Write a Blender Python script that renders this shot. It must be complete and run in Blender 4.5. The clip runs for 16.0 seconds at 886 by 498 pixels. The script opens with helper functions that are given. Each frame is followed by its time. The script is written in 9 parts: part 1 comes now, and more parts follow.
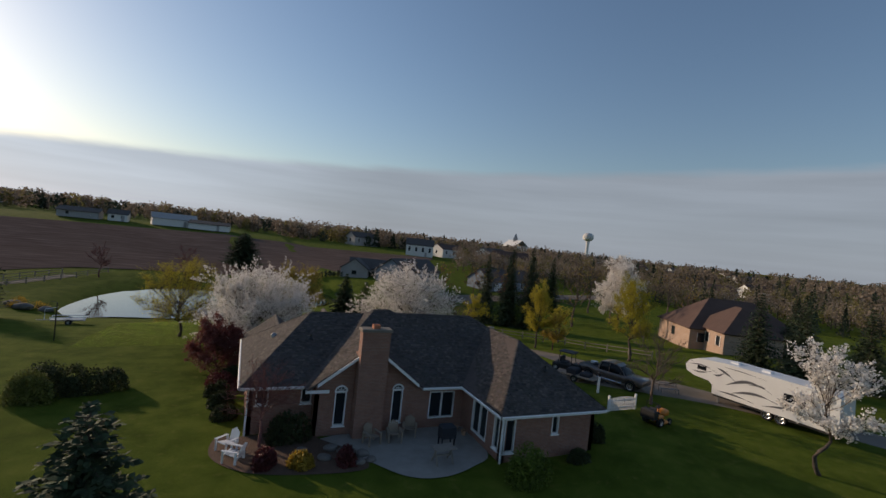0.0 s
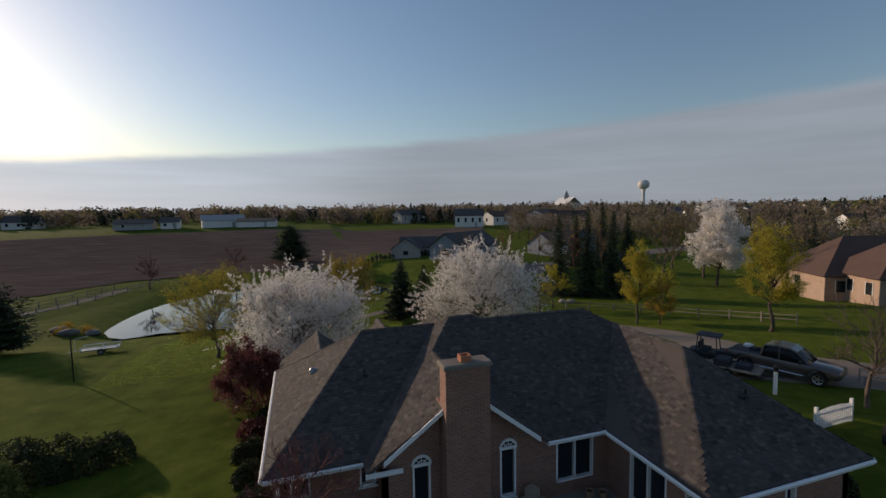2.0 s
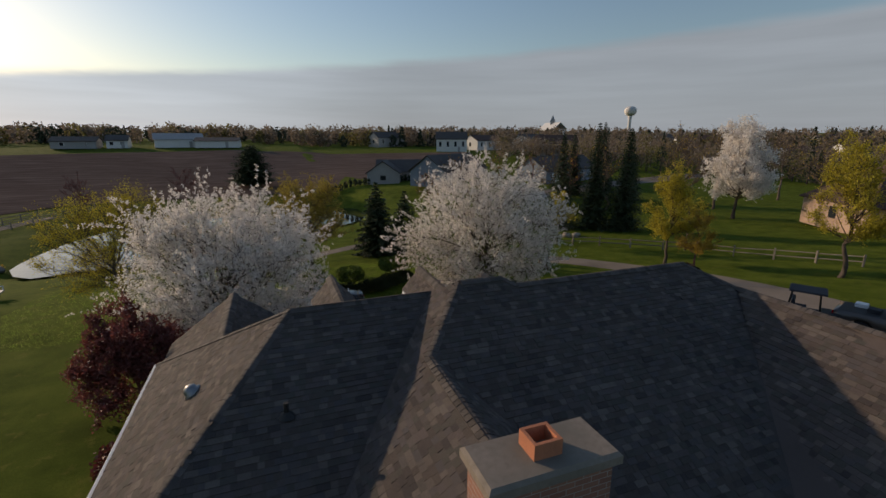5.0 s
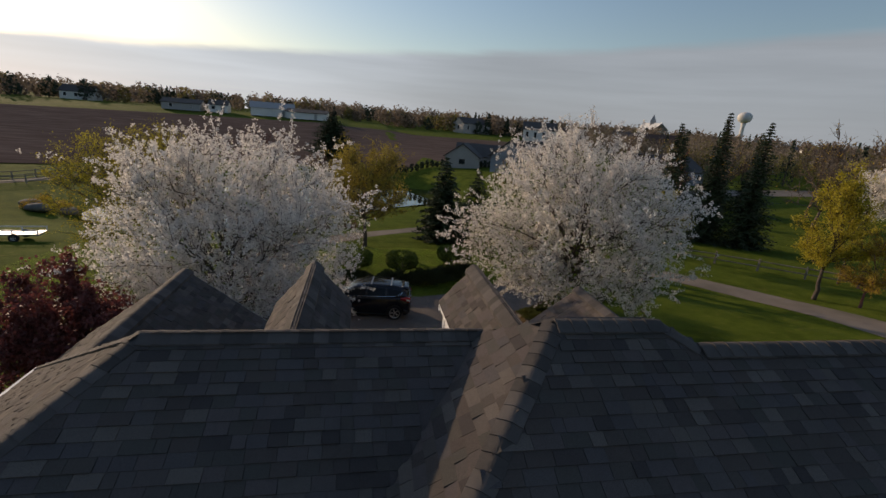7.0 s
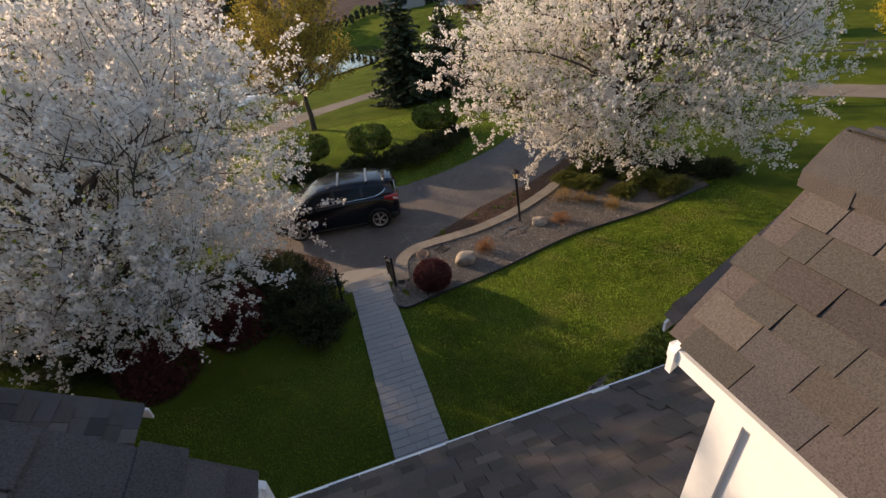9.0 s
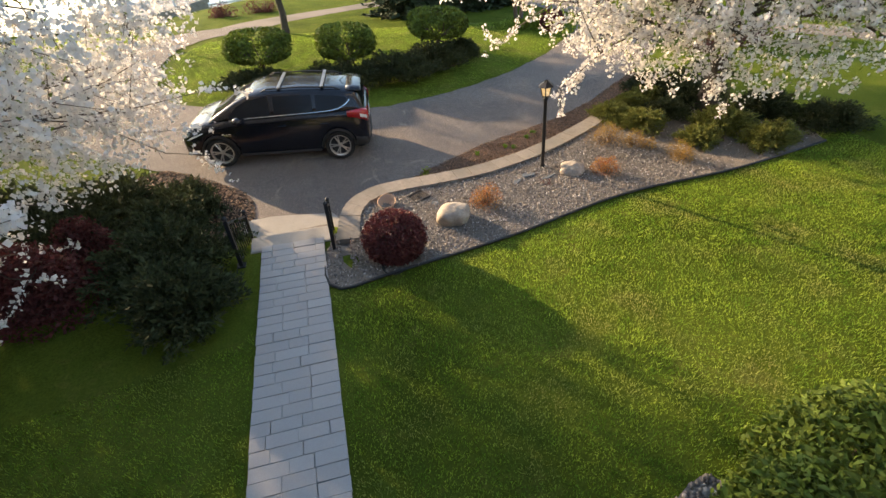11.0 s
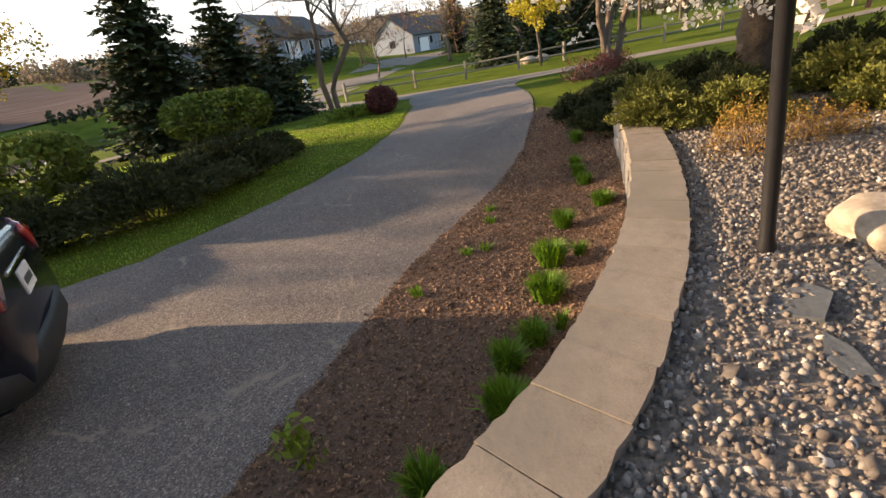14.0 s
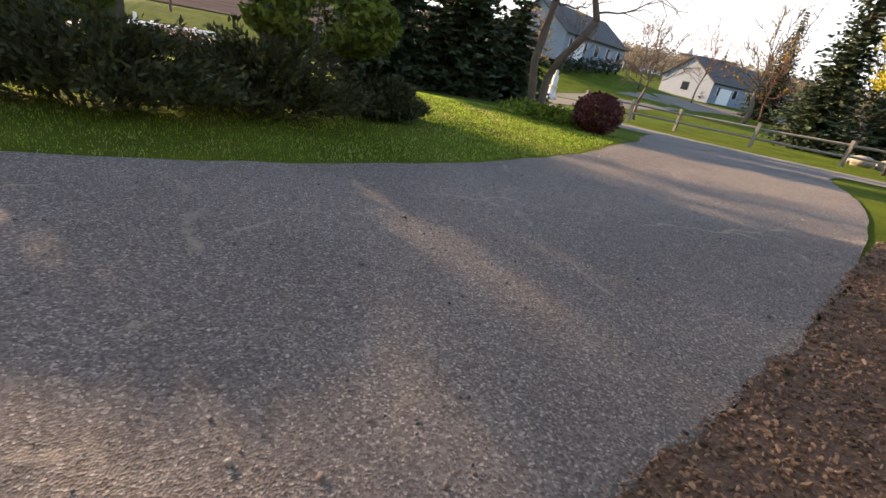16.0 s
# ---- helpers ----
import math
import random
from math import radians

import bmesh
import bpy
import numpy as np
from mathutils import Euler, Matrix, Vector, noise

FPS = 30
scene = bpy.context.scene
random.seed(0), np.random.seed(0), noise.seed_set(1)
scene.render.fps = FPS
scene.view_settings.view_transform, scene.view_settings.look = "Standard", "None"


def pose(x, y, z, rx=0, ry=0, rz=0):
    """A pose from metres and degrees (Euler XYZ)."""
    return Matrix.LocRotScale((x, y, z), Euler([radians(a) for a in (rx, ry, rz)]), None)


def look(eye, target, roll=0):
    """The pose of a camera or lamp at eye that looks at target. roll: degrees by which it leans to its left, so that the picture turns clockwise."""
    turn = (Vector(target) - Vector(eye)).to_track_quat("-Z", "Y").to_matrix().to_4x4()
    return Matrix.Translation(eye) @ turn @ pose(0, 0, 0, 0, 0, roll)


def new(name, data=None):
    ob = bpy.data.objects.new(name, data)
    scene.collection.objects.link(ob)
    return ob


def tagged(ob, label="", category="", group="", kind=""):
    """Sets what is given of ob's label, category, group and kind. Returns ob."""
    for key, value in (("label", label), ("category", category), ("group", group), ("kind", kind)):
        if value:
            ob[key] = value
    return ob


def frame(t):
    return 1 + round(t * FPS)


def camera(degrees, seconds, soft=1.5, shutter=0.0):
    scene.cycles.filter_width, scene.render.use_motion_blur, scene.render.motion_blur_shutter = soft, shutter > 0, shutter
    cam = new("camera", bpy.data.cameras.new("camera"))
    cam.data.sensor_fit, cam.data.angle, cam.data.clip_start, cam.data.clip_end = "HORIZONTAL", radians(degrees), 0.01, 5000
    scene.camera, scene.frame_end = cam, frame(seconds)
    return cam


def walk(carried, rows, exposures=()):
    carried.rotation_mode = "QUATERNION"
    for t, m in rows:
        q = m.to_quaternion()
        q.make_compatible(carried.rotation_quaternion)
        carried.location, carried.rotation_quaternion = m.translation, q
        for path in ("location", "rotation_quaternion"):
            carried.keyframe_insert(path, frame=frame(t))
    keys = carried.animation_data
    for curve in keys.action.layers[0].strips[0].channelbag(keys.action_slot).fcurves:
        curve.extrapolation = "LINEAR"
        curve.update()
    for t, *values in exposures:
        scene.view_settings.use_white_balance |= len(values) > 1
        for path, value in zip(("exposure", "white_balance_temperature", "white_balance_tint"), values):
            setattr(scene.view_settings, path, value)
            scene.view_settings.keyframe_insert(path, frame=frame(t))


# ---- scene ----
cam = camera(89.6, 16.0)
PATH = [
    (0, (3.035, 2.194, 12.318), (3.843, 4.023, 12.294), 6.2),
    (0.5, (3.539, 4.59, 12.356), (4.291, 6.441, 12.272), 2.7),
    (1, (3.954, 7.033, 12.351), (4.669, 8.898, 12.26), 0.0),
    (1.5, (4.386, 9.427, 12.36), (5.021, 11.318, 12.223), -1.3),
    (2, (4.782, 11.533, 12.294), (5.395, 13.429, 12.127), -1.0),
    (2.5, (5.114, 13.294, 12.23), (5.727, 15.186, 12.019), -1.2),
    (3, (5.453, 14.918, 12.076), (6.069, 16.802, 11.803), -1.6),
    (3.5, (5.785, 16.426, 11.884), (6.418, 18.294, 11.55), -1.7),
    (4, (6.174, 17.838, 11.629), (6.816, 19.678, 11.179), -1.1),
    (4.2, (6.323, 18.408, 11.54), (6.981, 20.238, 11.073), -1.0),
    (6.3, (8.527, 24.551, 9.788), (9.197, 26.369, 9.294), 1.0),
    (6.5, (8.697, 25.021, 9.696), (9.305, 26.86, 9.198), 2.0),
    (7, (9.195, 26.523, 9.307), (9.565, 28.415, 8.773), 4.5),
    (7.5, (9.448, 28.166, 8.87), (9.551, 30.072, 8.275), 5.1),
    (8, (9.532, 29.864, 8.429), (9.523, 31.724, 7.694), 2.9),
    (8.5, (9.48, 31.631, 7.903), (9.675, 33.388, 6.967), -4.7),
    (8.7, (9.464, 32.246, 7.772), (9.837, 33.931, 6.76), -8.6),
    (10.8, (10.653, 36.126, 5.284), (11.136, 37.586, 4.006), -1.2),
    (11, (10.751, 36.442, 5.099), (11.154, 37.943, 3.84), -0.6),
    (11.5, (10.989, 37.255, 4.442), (11.204, 38.86, 3.269), -0.3),
    (12, (11.036, 38.137, 3.67), (11.182, 39.839, 2.63), -1.2),
    (12.5, (11.091, 39.242, 3.071), (11.227, 41.033, 2.192), -4.5),
    (13, (11.217, 40.537, 2.581), (11.593, 42.335, 1.791), -7.6),
    (13.2, (11.316, 41.129, 2.381), (11.891, 42.874, 1.59), -8.4),
    (13.5, (11.621, 41.841, 2.233), (12.432, 43.483, 1.43), -10.4),
    (14, (12.284, 42.965, 1.999), (13.41, 44.386, 1.155), -9.1),
    (14.5, (13.159, 43.913, 1.838), (14.436, 45.158, 0.931), -6.8),
    (15, (14.085, 44.691, 1.655), (15.442, 45.813, 0.707), -4.3),
    (15.5, (15.15, 45.449, 1.364), (16.396, 46.75, 0.496), 3.2),
    (15.7, (15.503, 45.773, 1.296), (16.463, 47.308, 0.446), 8.3),
    (15.8, (15.69, 45.977, 1.263), (16.473, 47.611, 0.416), 10.3),
    (16, (15.975, 46.351, 1.215), (16.388, 48.127, 0.394), 11.4),
]
EXPOSURES = [(0, -0.72, 7000, 18), (2.5, -0.78, 7100, 19), (4, -0.76, 7300, 18), (6.5, -0.66, 7500, 19), (7.5, -0.58, 7600, 20), (8, -0.42, 7800, 21), (8.5, -0.05, 7800, 21), (10.8, 1.6, 8200, 15), (12, 1.54, 8200, 14), (12.5, 1.33, 8300, 16), (13, 1.08, 8400, 17), (13.5, 1.08, 8600, 19), (14, 1.32, 8700, 20), (14.5, 1.66, 8500, 19), (15, 1.5, 8500, 19), (15.5, 1.43, 8600, 19), (16, 1.5, 8300, 22)]
walk(cam, [(t, look(eye, target, roll)) for t, eye, target, roll in PATH], EXPOSURES)

# ---- world, sun ----
SUN_AZ, SUN_EL = -38.0, 14.3
sun_dir = Vector((math.sin(radians(SUN_AZ)) * math.cos(radians(SUN_EL)), math.cos(radians(SUN_AZ)) * math.cos(radians(SUN_EL)), math.sin(radians(SUN_EL))))
sun = new("sun", bpy.data.lights.new("sun", "SUN"))
sun.data.energy, sun.data.angle, sun.data.color = 5.0, radians(0.8), (1.0, 0.83, 0.62)
sun.matrix_world = Matrix.Translation((0, 60, 60)) @ (-sun_dir).to_track_quat("-Z", "Y").to_matrix().to_4x4()

world = bpy.data.worlds.new("sky")
scene.world = world
world.use_nodes = True
wn, wl = world.node_tree.nodes, world.node_tree.links
wn.clear()


def wnode(kind, **kw):
    n = wn.new(kind)
    for k, v in kw.items():
        if k == "op":
            n.operation = v
        elif k == "sky":
            n.sky_type = v
    return n


wout, wbg = wnode("ShaderNodeOutputWorld"), wnode("ShaderNodeBackground")
sky = wnode("ShaderNodeTexSky", sky="NISHITA")
sky.sun_disc = False
sky.sun_elevation, sky.sun_rotation = radians(SUN_EL), radians(SUN_AZ)
sky.air_density, sky.dust_density, sky.ozone_density, sky.altitude = 1.3, 0.8, 3.7, 200
wco, wsep = wnode("ShaderNodeTexCoord"), wnode("ShaderNodeSeparateXYZ")
wl.new(wco.outputs["Generated"], wsep.inputs[0])
# the long stratus bank: a tilted shelf with a soft, slightly ragged upper edge
wtilt = wnode("ShaderNodeMath", op="MULTIPLY_ADD")
wl.new(wsep.outputs["X"], wtilt.inputs[0])
wtilt.inputs[1].default_value = -0.073
wl.new(wsep.outputs["Z"], wtilt.inputs[2])
wmap = wnode("ShaderNodeMapping")
wmap.inputs["Scale"].default_value = (1.0, 1.0, 5.0)
wl.new(wco.outputs["Generated"], wmap.inputs["Vector"])
wnoise = wnode("ShaderNodeTexNoise")
wnoise.inputs["Scale"].default_value, wnoise.inputs["Detail"].default_value = 7.0, 7.0
wl.new(wmap.outputs[0], wnoise.inputs["Vector"])
wrag = wnode("ShaderNodeMath", op="MULTIPLY_ADD")
wl.new(wnoise.outputs["Fac"], wrag.inputs[0])
wrag.inputs[1].default_value = 0.022
wl.new(wtilt.outputs[0], wrag.inputs[2])
wmask = wnode("ShaderNodeMapRange")
wmask.interpolation_type = "SMOOTHSTEP"
wmask.inputs["From Min"].default_value, wmask.inputs["From Max"].default_value = 0.128, 0.152
wmask.inputs["To Min"].default_value, wmask.inputs["To Max"].default_value = 1.0, 0.0
wl.new(wrag.outputs[0], wmask.inputs["Value"])
wlow = wnode("ShaderNodeMapRange")
wlow.interpolation_type = "SMOOTHSTEP"
wlow.inputs["From Min"].default_value, wlow.inputs["From Max"].default_value = 0.03, 0.085
wlow.inputs["To Min"].default_value, wlow.inputs["To Max"].default_value = 0.93, 0.93
wl.new(wsep.outputs["Z"], wlow.inputs["Value"])
wfac = wnode("ShaderNodeMath", op="MULTIPLY")
wl.new(wmask.outputs[0], wfac.inputs[0])
wl.new(wlow.outputs[0], wfac.inputs[1])
# brightness of the bank: streaky, brighter where the sun stands behind it
wstreak = wnode("ShaderNodeTexNoise")
wstreak.inputs["Scale"].default_value, wstreak.inputs["Detail"].default_value = 3.0, 8.0
wmap2 = wnode("ShaderNodeMapping")
wmap2.inputs["Scale"].default_value = (1.0, 1.0, 14.0)
wl.new(wco.outputs["Generated"], wmap2.inputs["Vector"])
wl.new(wmap2.outputs[0], wstreak.inputs["Vector"])
wdot = wn.new("ShaderNodeVectorMath")
wdot.operation = "DOT_PRODUCT"
wl.new(wco.outputs["Generated"], wdot.inputs[0])
wdot.inputs[1].default_value = tuple(sun_dir)
wglow = wnode("ShaderNodeMapRange")
wglow.interpolation_type = "SMOOTHSTEP"
wglow.inputs["From Min"].default_value, wglow.inputs["From Max"].default_value = 0.55, 1.0
wglow.inputs["To Min"].default_value, wglow.inputs["To Max"].default_value = 1.0, 1.75
wl.new(wdot.outputs["Value"], wglow.inputs["Value"])
wamt = wnode("ShaderNodeMath", op="MULTIPLY")
wl.new(wglow.outputs[0], wamt.inputs[0])
wst = wnode("ShaderNodeMapRange")
wst.inputs["To Min"].default_value, wst.inputs["To Max"].default_value = 0.8, 1.2
wl.new(wstreak.outputs["Fac"], wst.inputs["Value"])
wl.new(wst.outputs[0], wamt.inputs[1])
wcloud = wn.new("ShaderNodeVectorMath")
wcloud.operation = "SCALE"
CLOUD = (2.25, 2.8, 3.35)
wcloud.inputs[0].default_value = CLOUD
wl.new(wamt.outputs[0], wcloud.inputs["Scale"])
wmix = wn.new("ShaderNodeMix")
wmix.data_type = "RGBA"
wl.new(wfac.outputs[0], wmix.inputs["Factor"])
wl.new(sky.outputs[0], wmix.inputs["A"])
wl.new(wcloud.outputs[0], wmix.inputs["B"])
wl.new(wmix.outputs["Result"], wbg.inputs["Color"])
wbg.inputs["Strength"].default_value = 0.20
wl.new(wbg.outputs[0], wout.inputs["Surface"])

# ---- materials ----


def _ramp(nt, fac, stops):
    r = nt.nodes.new("ShaderNodeValToRGB")
    e = r.color_ramp.elements
    while len(e) < len(stops):
        e.new(0.5)
    for s, (p, c) in zip(e, stops):
        s.position, s.color = p, (*c, 1)
    nt.links.new(fac, r.inputs[0])
    return r.outputs[0]


def _noise(nt, vec, scale, detail=5.0, rough=0.55):
    n = nt.nodes.new("ShaderNodeTexNoise")
    n.inputs["Scale"].default_value, n.inputs["Detail"].default_value, n.inputs["Roughness"].default_value = scale, detail, rough
    nt.links.new(vec, n.inputs["Vector"])
    return n.outputs["Fac"]


def _mix(nt, fac, a, b, mode="MIX"):
    m = nt.nodes.new("ShaderNodeMix")
    m.data_type, m.blend_type = "RGBA", mode
    for sock, v in (("Factor", fac), ("A", a), ("B", b)):
        s = m.inputs[sock] if sock == "Factor" else [i for i in m.inputs if i.name == sock and i.type == "RGBA"][0]
        if isinstance(v, (int, float)):
            s.default_value = v
        elif isinstance(v, tuple):
            s.default_value = (*v, 1)
        else:
            nt.links.new(v, s)
    return [o for o in m.outputs if o.type == "RGBA"][0]


def mat(name, stops, scale=4.0, fine=40.0, rough=0.8, bump=0.15, metal=0.0, island=0.0, per_object=0.0, translucent=0.0, big=0.0, bigc=(0.1, 0.1, 0.1), spec=0.4, coat=0.0, bscale=None, dist=0.02):
    """A surface with coarse and fine variation; island/per_object: brightness change from piece to piece."""
    m = bpy.data.materials.new(name)
    m.use_nodes = True
    nt = m.node_tree
    bsdf = nt.nodes["Principled BSDF"]
    co = nt.nodes.new("ShaderNodeTexCoord").outputs["Object"]
    a, b = _noise(nt, co, scale), _noise(nt, co, fine, 4.0)
    ad = nt.nodes.new("ShaderNodeMath")
    ad.operation = "MULTIPLY_ADD"
    nt.links.new(b, ad.inputs[0])
    ad.inputs[1].default_value = 0.5
    half = nt.nodes.new("ShaderNodeMath")
    half.operation = "MULTIPLY"
    half.inputs[1].default_value = 0.5
    nt.links.new(a, half.inputs[0])
    nt.links.new(half.outputs[0], ad.inputs[2])
    col = _ramp(nt, ad.outputs[0], stops)
    if big:
        bigf = nt.nodes.new("ShaderNodeMapRange")
        bigf.inputs["From Min"].default_value, bigf.inputs["From Max"].default_value = 0.5, 0.68
        nt.links.new(_noise(nt, co, big, 3.0), bigf.inputs["Value"])
        col = _mix(nt, bigf.outputs[0], col, bigc)
    if island or per_object:
        src = nt.nodes.new("ShaderNodeNewGeometry").outputs["Random Per Island"] if island else nt.nodes.new("ShaderNodeObjectInfo").outputs["Random"]
        k = island or per_object
        mr = nt.nodes.new("ShaderNodeMapRange")
        mr.inputs["To Min"].default_value, mr.inputs["To Max"].default_value = 1 - k, 1 + k
        nt.links.new(src, mr.inputs["Value"])
        cmb = nt.nodes.new("ShaderNodeCombineColor")
        for i in range(3):
            nt.links.new(mr.outputs[0], cmb.inputs[i])
        col = _mix(nt, 1.0, col, cmb.outputs[0], "MULTIPLY")
    nt.links.new(col, bsdf.inputs["Base Color"])
    bsdf.inputs["Roughness"].default_value, bsdf.inputs["Metallic"].default_value = rough, metal
    bsdf.inputs["Specular IOR Level"].default_value = spec
    bsdf.inputs["Coat Weight"].default_value = coat
    if bump:
        bp = nt.nodes.new("ShaderNodeBump")
        bp.inputs["Strength"].default_value, bp.inputs["Distance"].default_value = bump, dist
        nt.links.new(_noise(nt, co, bscale or fine, 6.0), bp.inputs["Height"])
        nt.links.new(bp.outputs[0], bsdf.inputs["Normal"])
    if translucent:
        tr, ms = nt.nodes.new("ShaderNodeBsdfTranslucent"), nt.nodes.new("ShaderNodeMixShader")
        nt.links.new(col, tr.inputs["Color"])
        ms.inputs[0].default_value = translucent
        nt.links.new(bsdf.outputs[0], ms.inputs[1])
        nt.links.new(tr.outputs[0], ms.inputs[2])
        nt.links.new(ms.outputs[0], nt.nodes["Material Output"].inputs["Surface"])
    return m


def two(c, k=0.25):
    """Two tones round a colour."""
    return [(0.3, tuple(v * (1 - k) for v in c)), (0.7, tuple(min(1, v * (1 + k)) for v in c))]


def brick_mat(name, c1, c2, mortar):
    m = bpy.data.materials.new(name)
    m.use_nodes = True
    nt = m.node_tree
    bsdf = nt.nodes["Principled BSDF"]
    co = nt.nodes.new("ShaderNodeTexCoord").outputs["Object"]
    sp, cb, addn = nt.nodes.new("ShaderNodeSeparateXYZ"), nt.nodes.new("ShaderNodeCombineXYZ"), nt.nodes.new("ShaderNodeMath")
    nt.links.new(co, sp.inputs[0])
    nt.links.new(sp.outputs["X"], addn.inputs[0])
    nt.links.new(sp.outputs["Y"], addn.inputs[1])
    nt.links.new(addn.outputs[0], cb.inputs[0])
    nt.links.new(sp.outputs["Z"], cb.inputs[1])
    br = nt.nodes.new("ShaderNodeTexBrick")
    br.inputs["Scale"].default_value = 1.0
    br.inputs["Brick Width"].default_value, br.inputs["Row Height"].default_value = 0.215, 0.075
    br.inputs["Mortar Size"].default_value, br.inputs["Mortar Smooth"].default_value = 0.006, 0.2
    br.inputs["Color1"].default_value, br.inputs["Color2"].default_value, br.inputs["Mortar"].default_value = (*c1, 1), (*c2, 1), (*mortar, 1)
    nt.links.new(cb.outputs[0], br.inputs["Vector"])
    col = _mix(nt, 0.6, br.outputs["Color"], _ramp(nt, _noise(nt, co, 1.3), [(0.3, (0.7, 0.68, 0.66)), (0.7, (1, 1, 1))]), "MULTIPLY")
    nt.links.new(col, bsdf.inputs["Base Color"])
    bsdf.inputs["Roughness"].default_value = 0.9
    bp = nt.nodes.new("ShaderNodeBump")
    bp.inputs["Strength"].default_value, bp.inputs["Distance"].default_value = 0.6, 0.008
    bp.invert = True
    nt.links.new(br.outputs["Fac"], bp.inputs["Height"])
    nt.links.new(bp.outputs[0], bsdf.inputs["Normal"])
    return m


def glass_mat(name, tint=(0.02, 0.025, 0.03), rough=0.03):
    m = bpy.data.materials.new(name)
    m.use_nodes = True
    b = m.node_tree.nodes["Principled BSDF"]
    b.inputs["Base Color"].default_value = (*tint, 1)
    b.inputs["IOR"].default_value = 1.33
    b.inputs["Roughness"].default_value, b.inputs["Specular IOR Level"].default_value = rough, 0.4
    return m


def lawn_mat():
    m = bpy.data.materials.new("lawn_grass")
    m.use_nodes = True
    nt = m.node_tree
    bsdf = nt.nodes["Principled BSDF"]
    co = nt.nodes.new("ShaderNodeTexCoord").outputs["Object"]
    base = _ramp(nt, _noise(nt, co, 0.6, 8), [(0.3, (0.064, 0.092, 0.013)), (0.5, (0.095, 0.13, 0.019)), (0.72, (0.13, 0.16, 0.027))])
    dry = nt.nodes.new("ShaderNodeMapRange")
    dry.inputs["From Min"].default_value, dry.inputs["From Max"].default_value = 0.56, 0.8
    nt.links.new(_noise(nt, co, 1.7, 9, 0.7), dry.inputs["Value"])
    col = _mix(nt, dry.outputs[0], base, (0.2, 0.185, 0.05))
    col = _mix(nt, 0.75, col, _ramp(nt, _noise(nt, co, 38, 5, 0.7), [(0.3, (0.35, 0.38, 0.3)), (0.7, (1.25, 1.2, 1.1))]), "MULTIPLY")
    nt.links.new(col, bsdf.inputs["Base Color"])
    bsdf.inputs["Roughness"].default_value, bsdf.inputs["Specular IOR Level"].default_value = 0.95, 0.02
    bp = nt.nodes.new("ShaderNodeBump")
    bp.inputs["Strength"].default_value, bp.inputs["Distance"].default_value = 0.7, 0.05
    nt.links.new(_noise(nt, co, 28, 8, 0.75), bp.inputs["Height"])
    nt.links.new(bp.outputs[0], bsdf.inputs["Normal"])
    return m


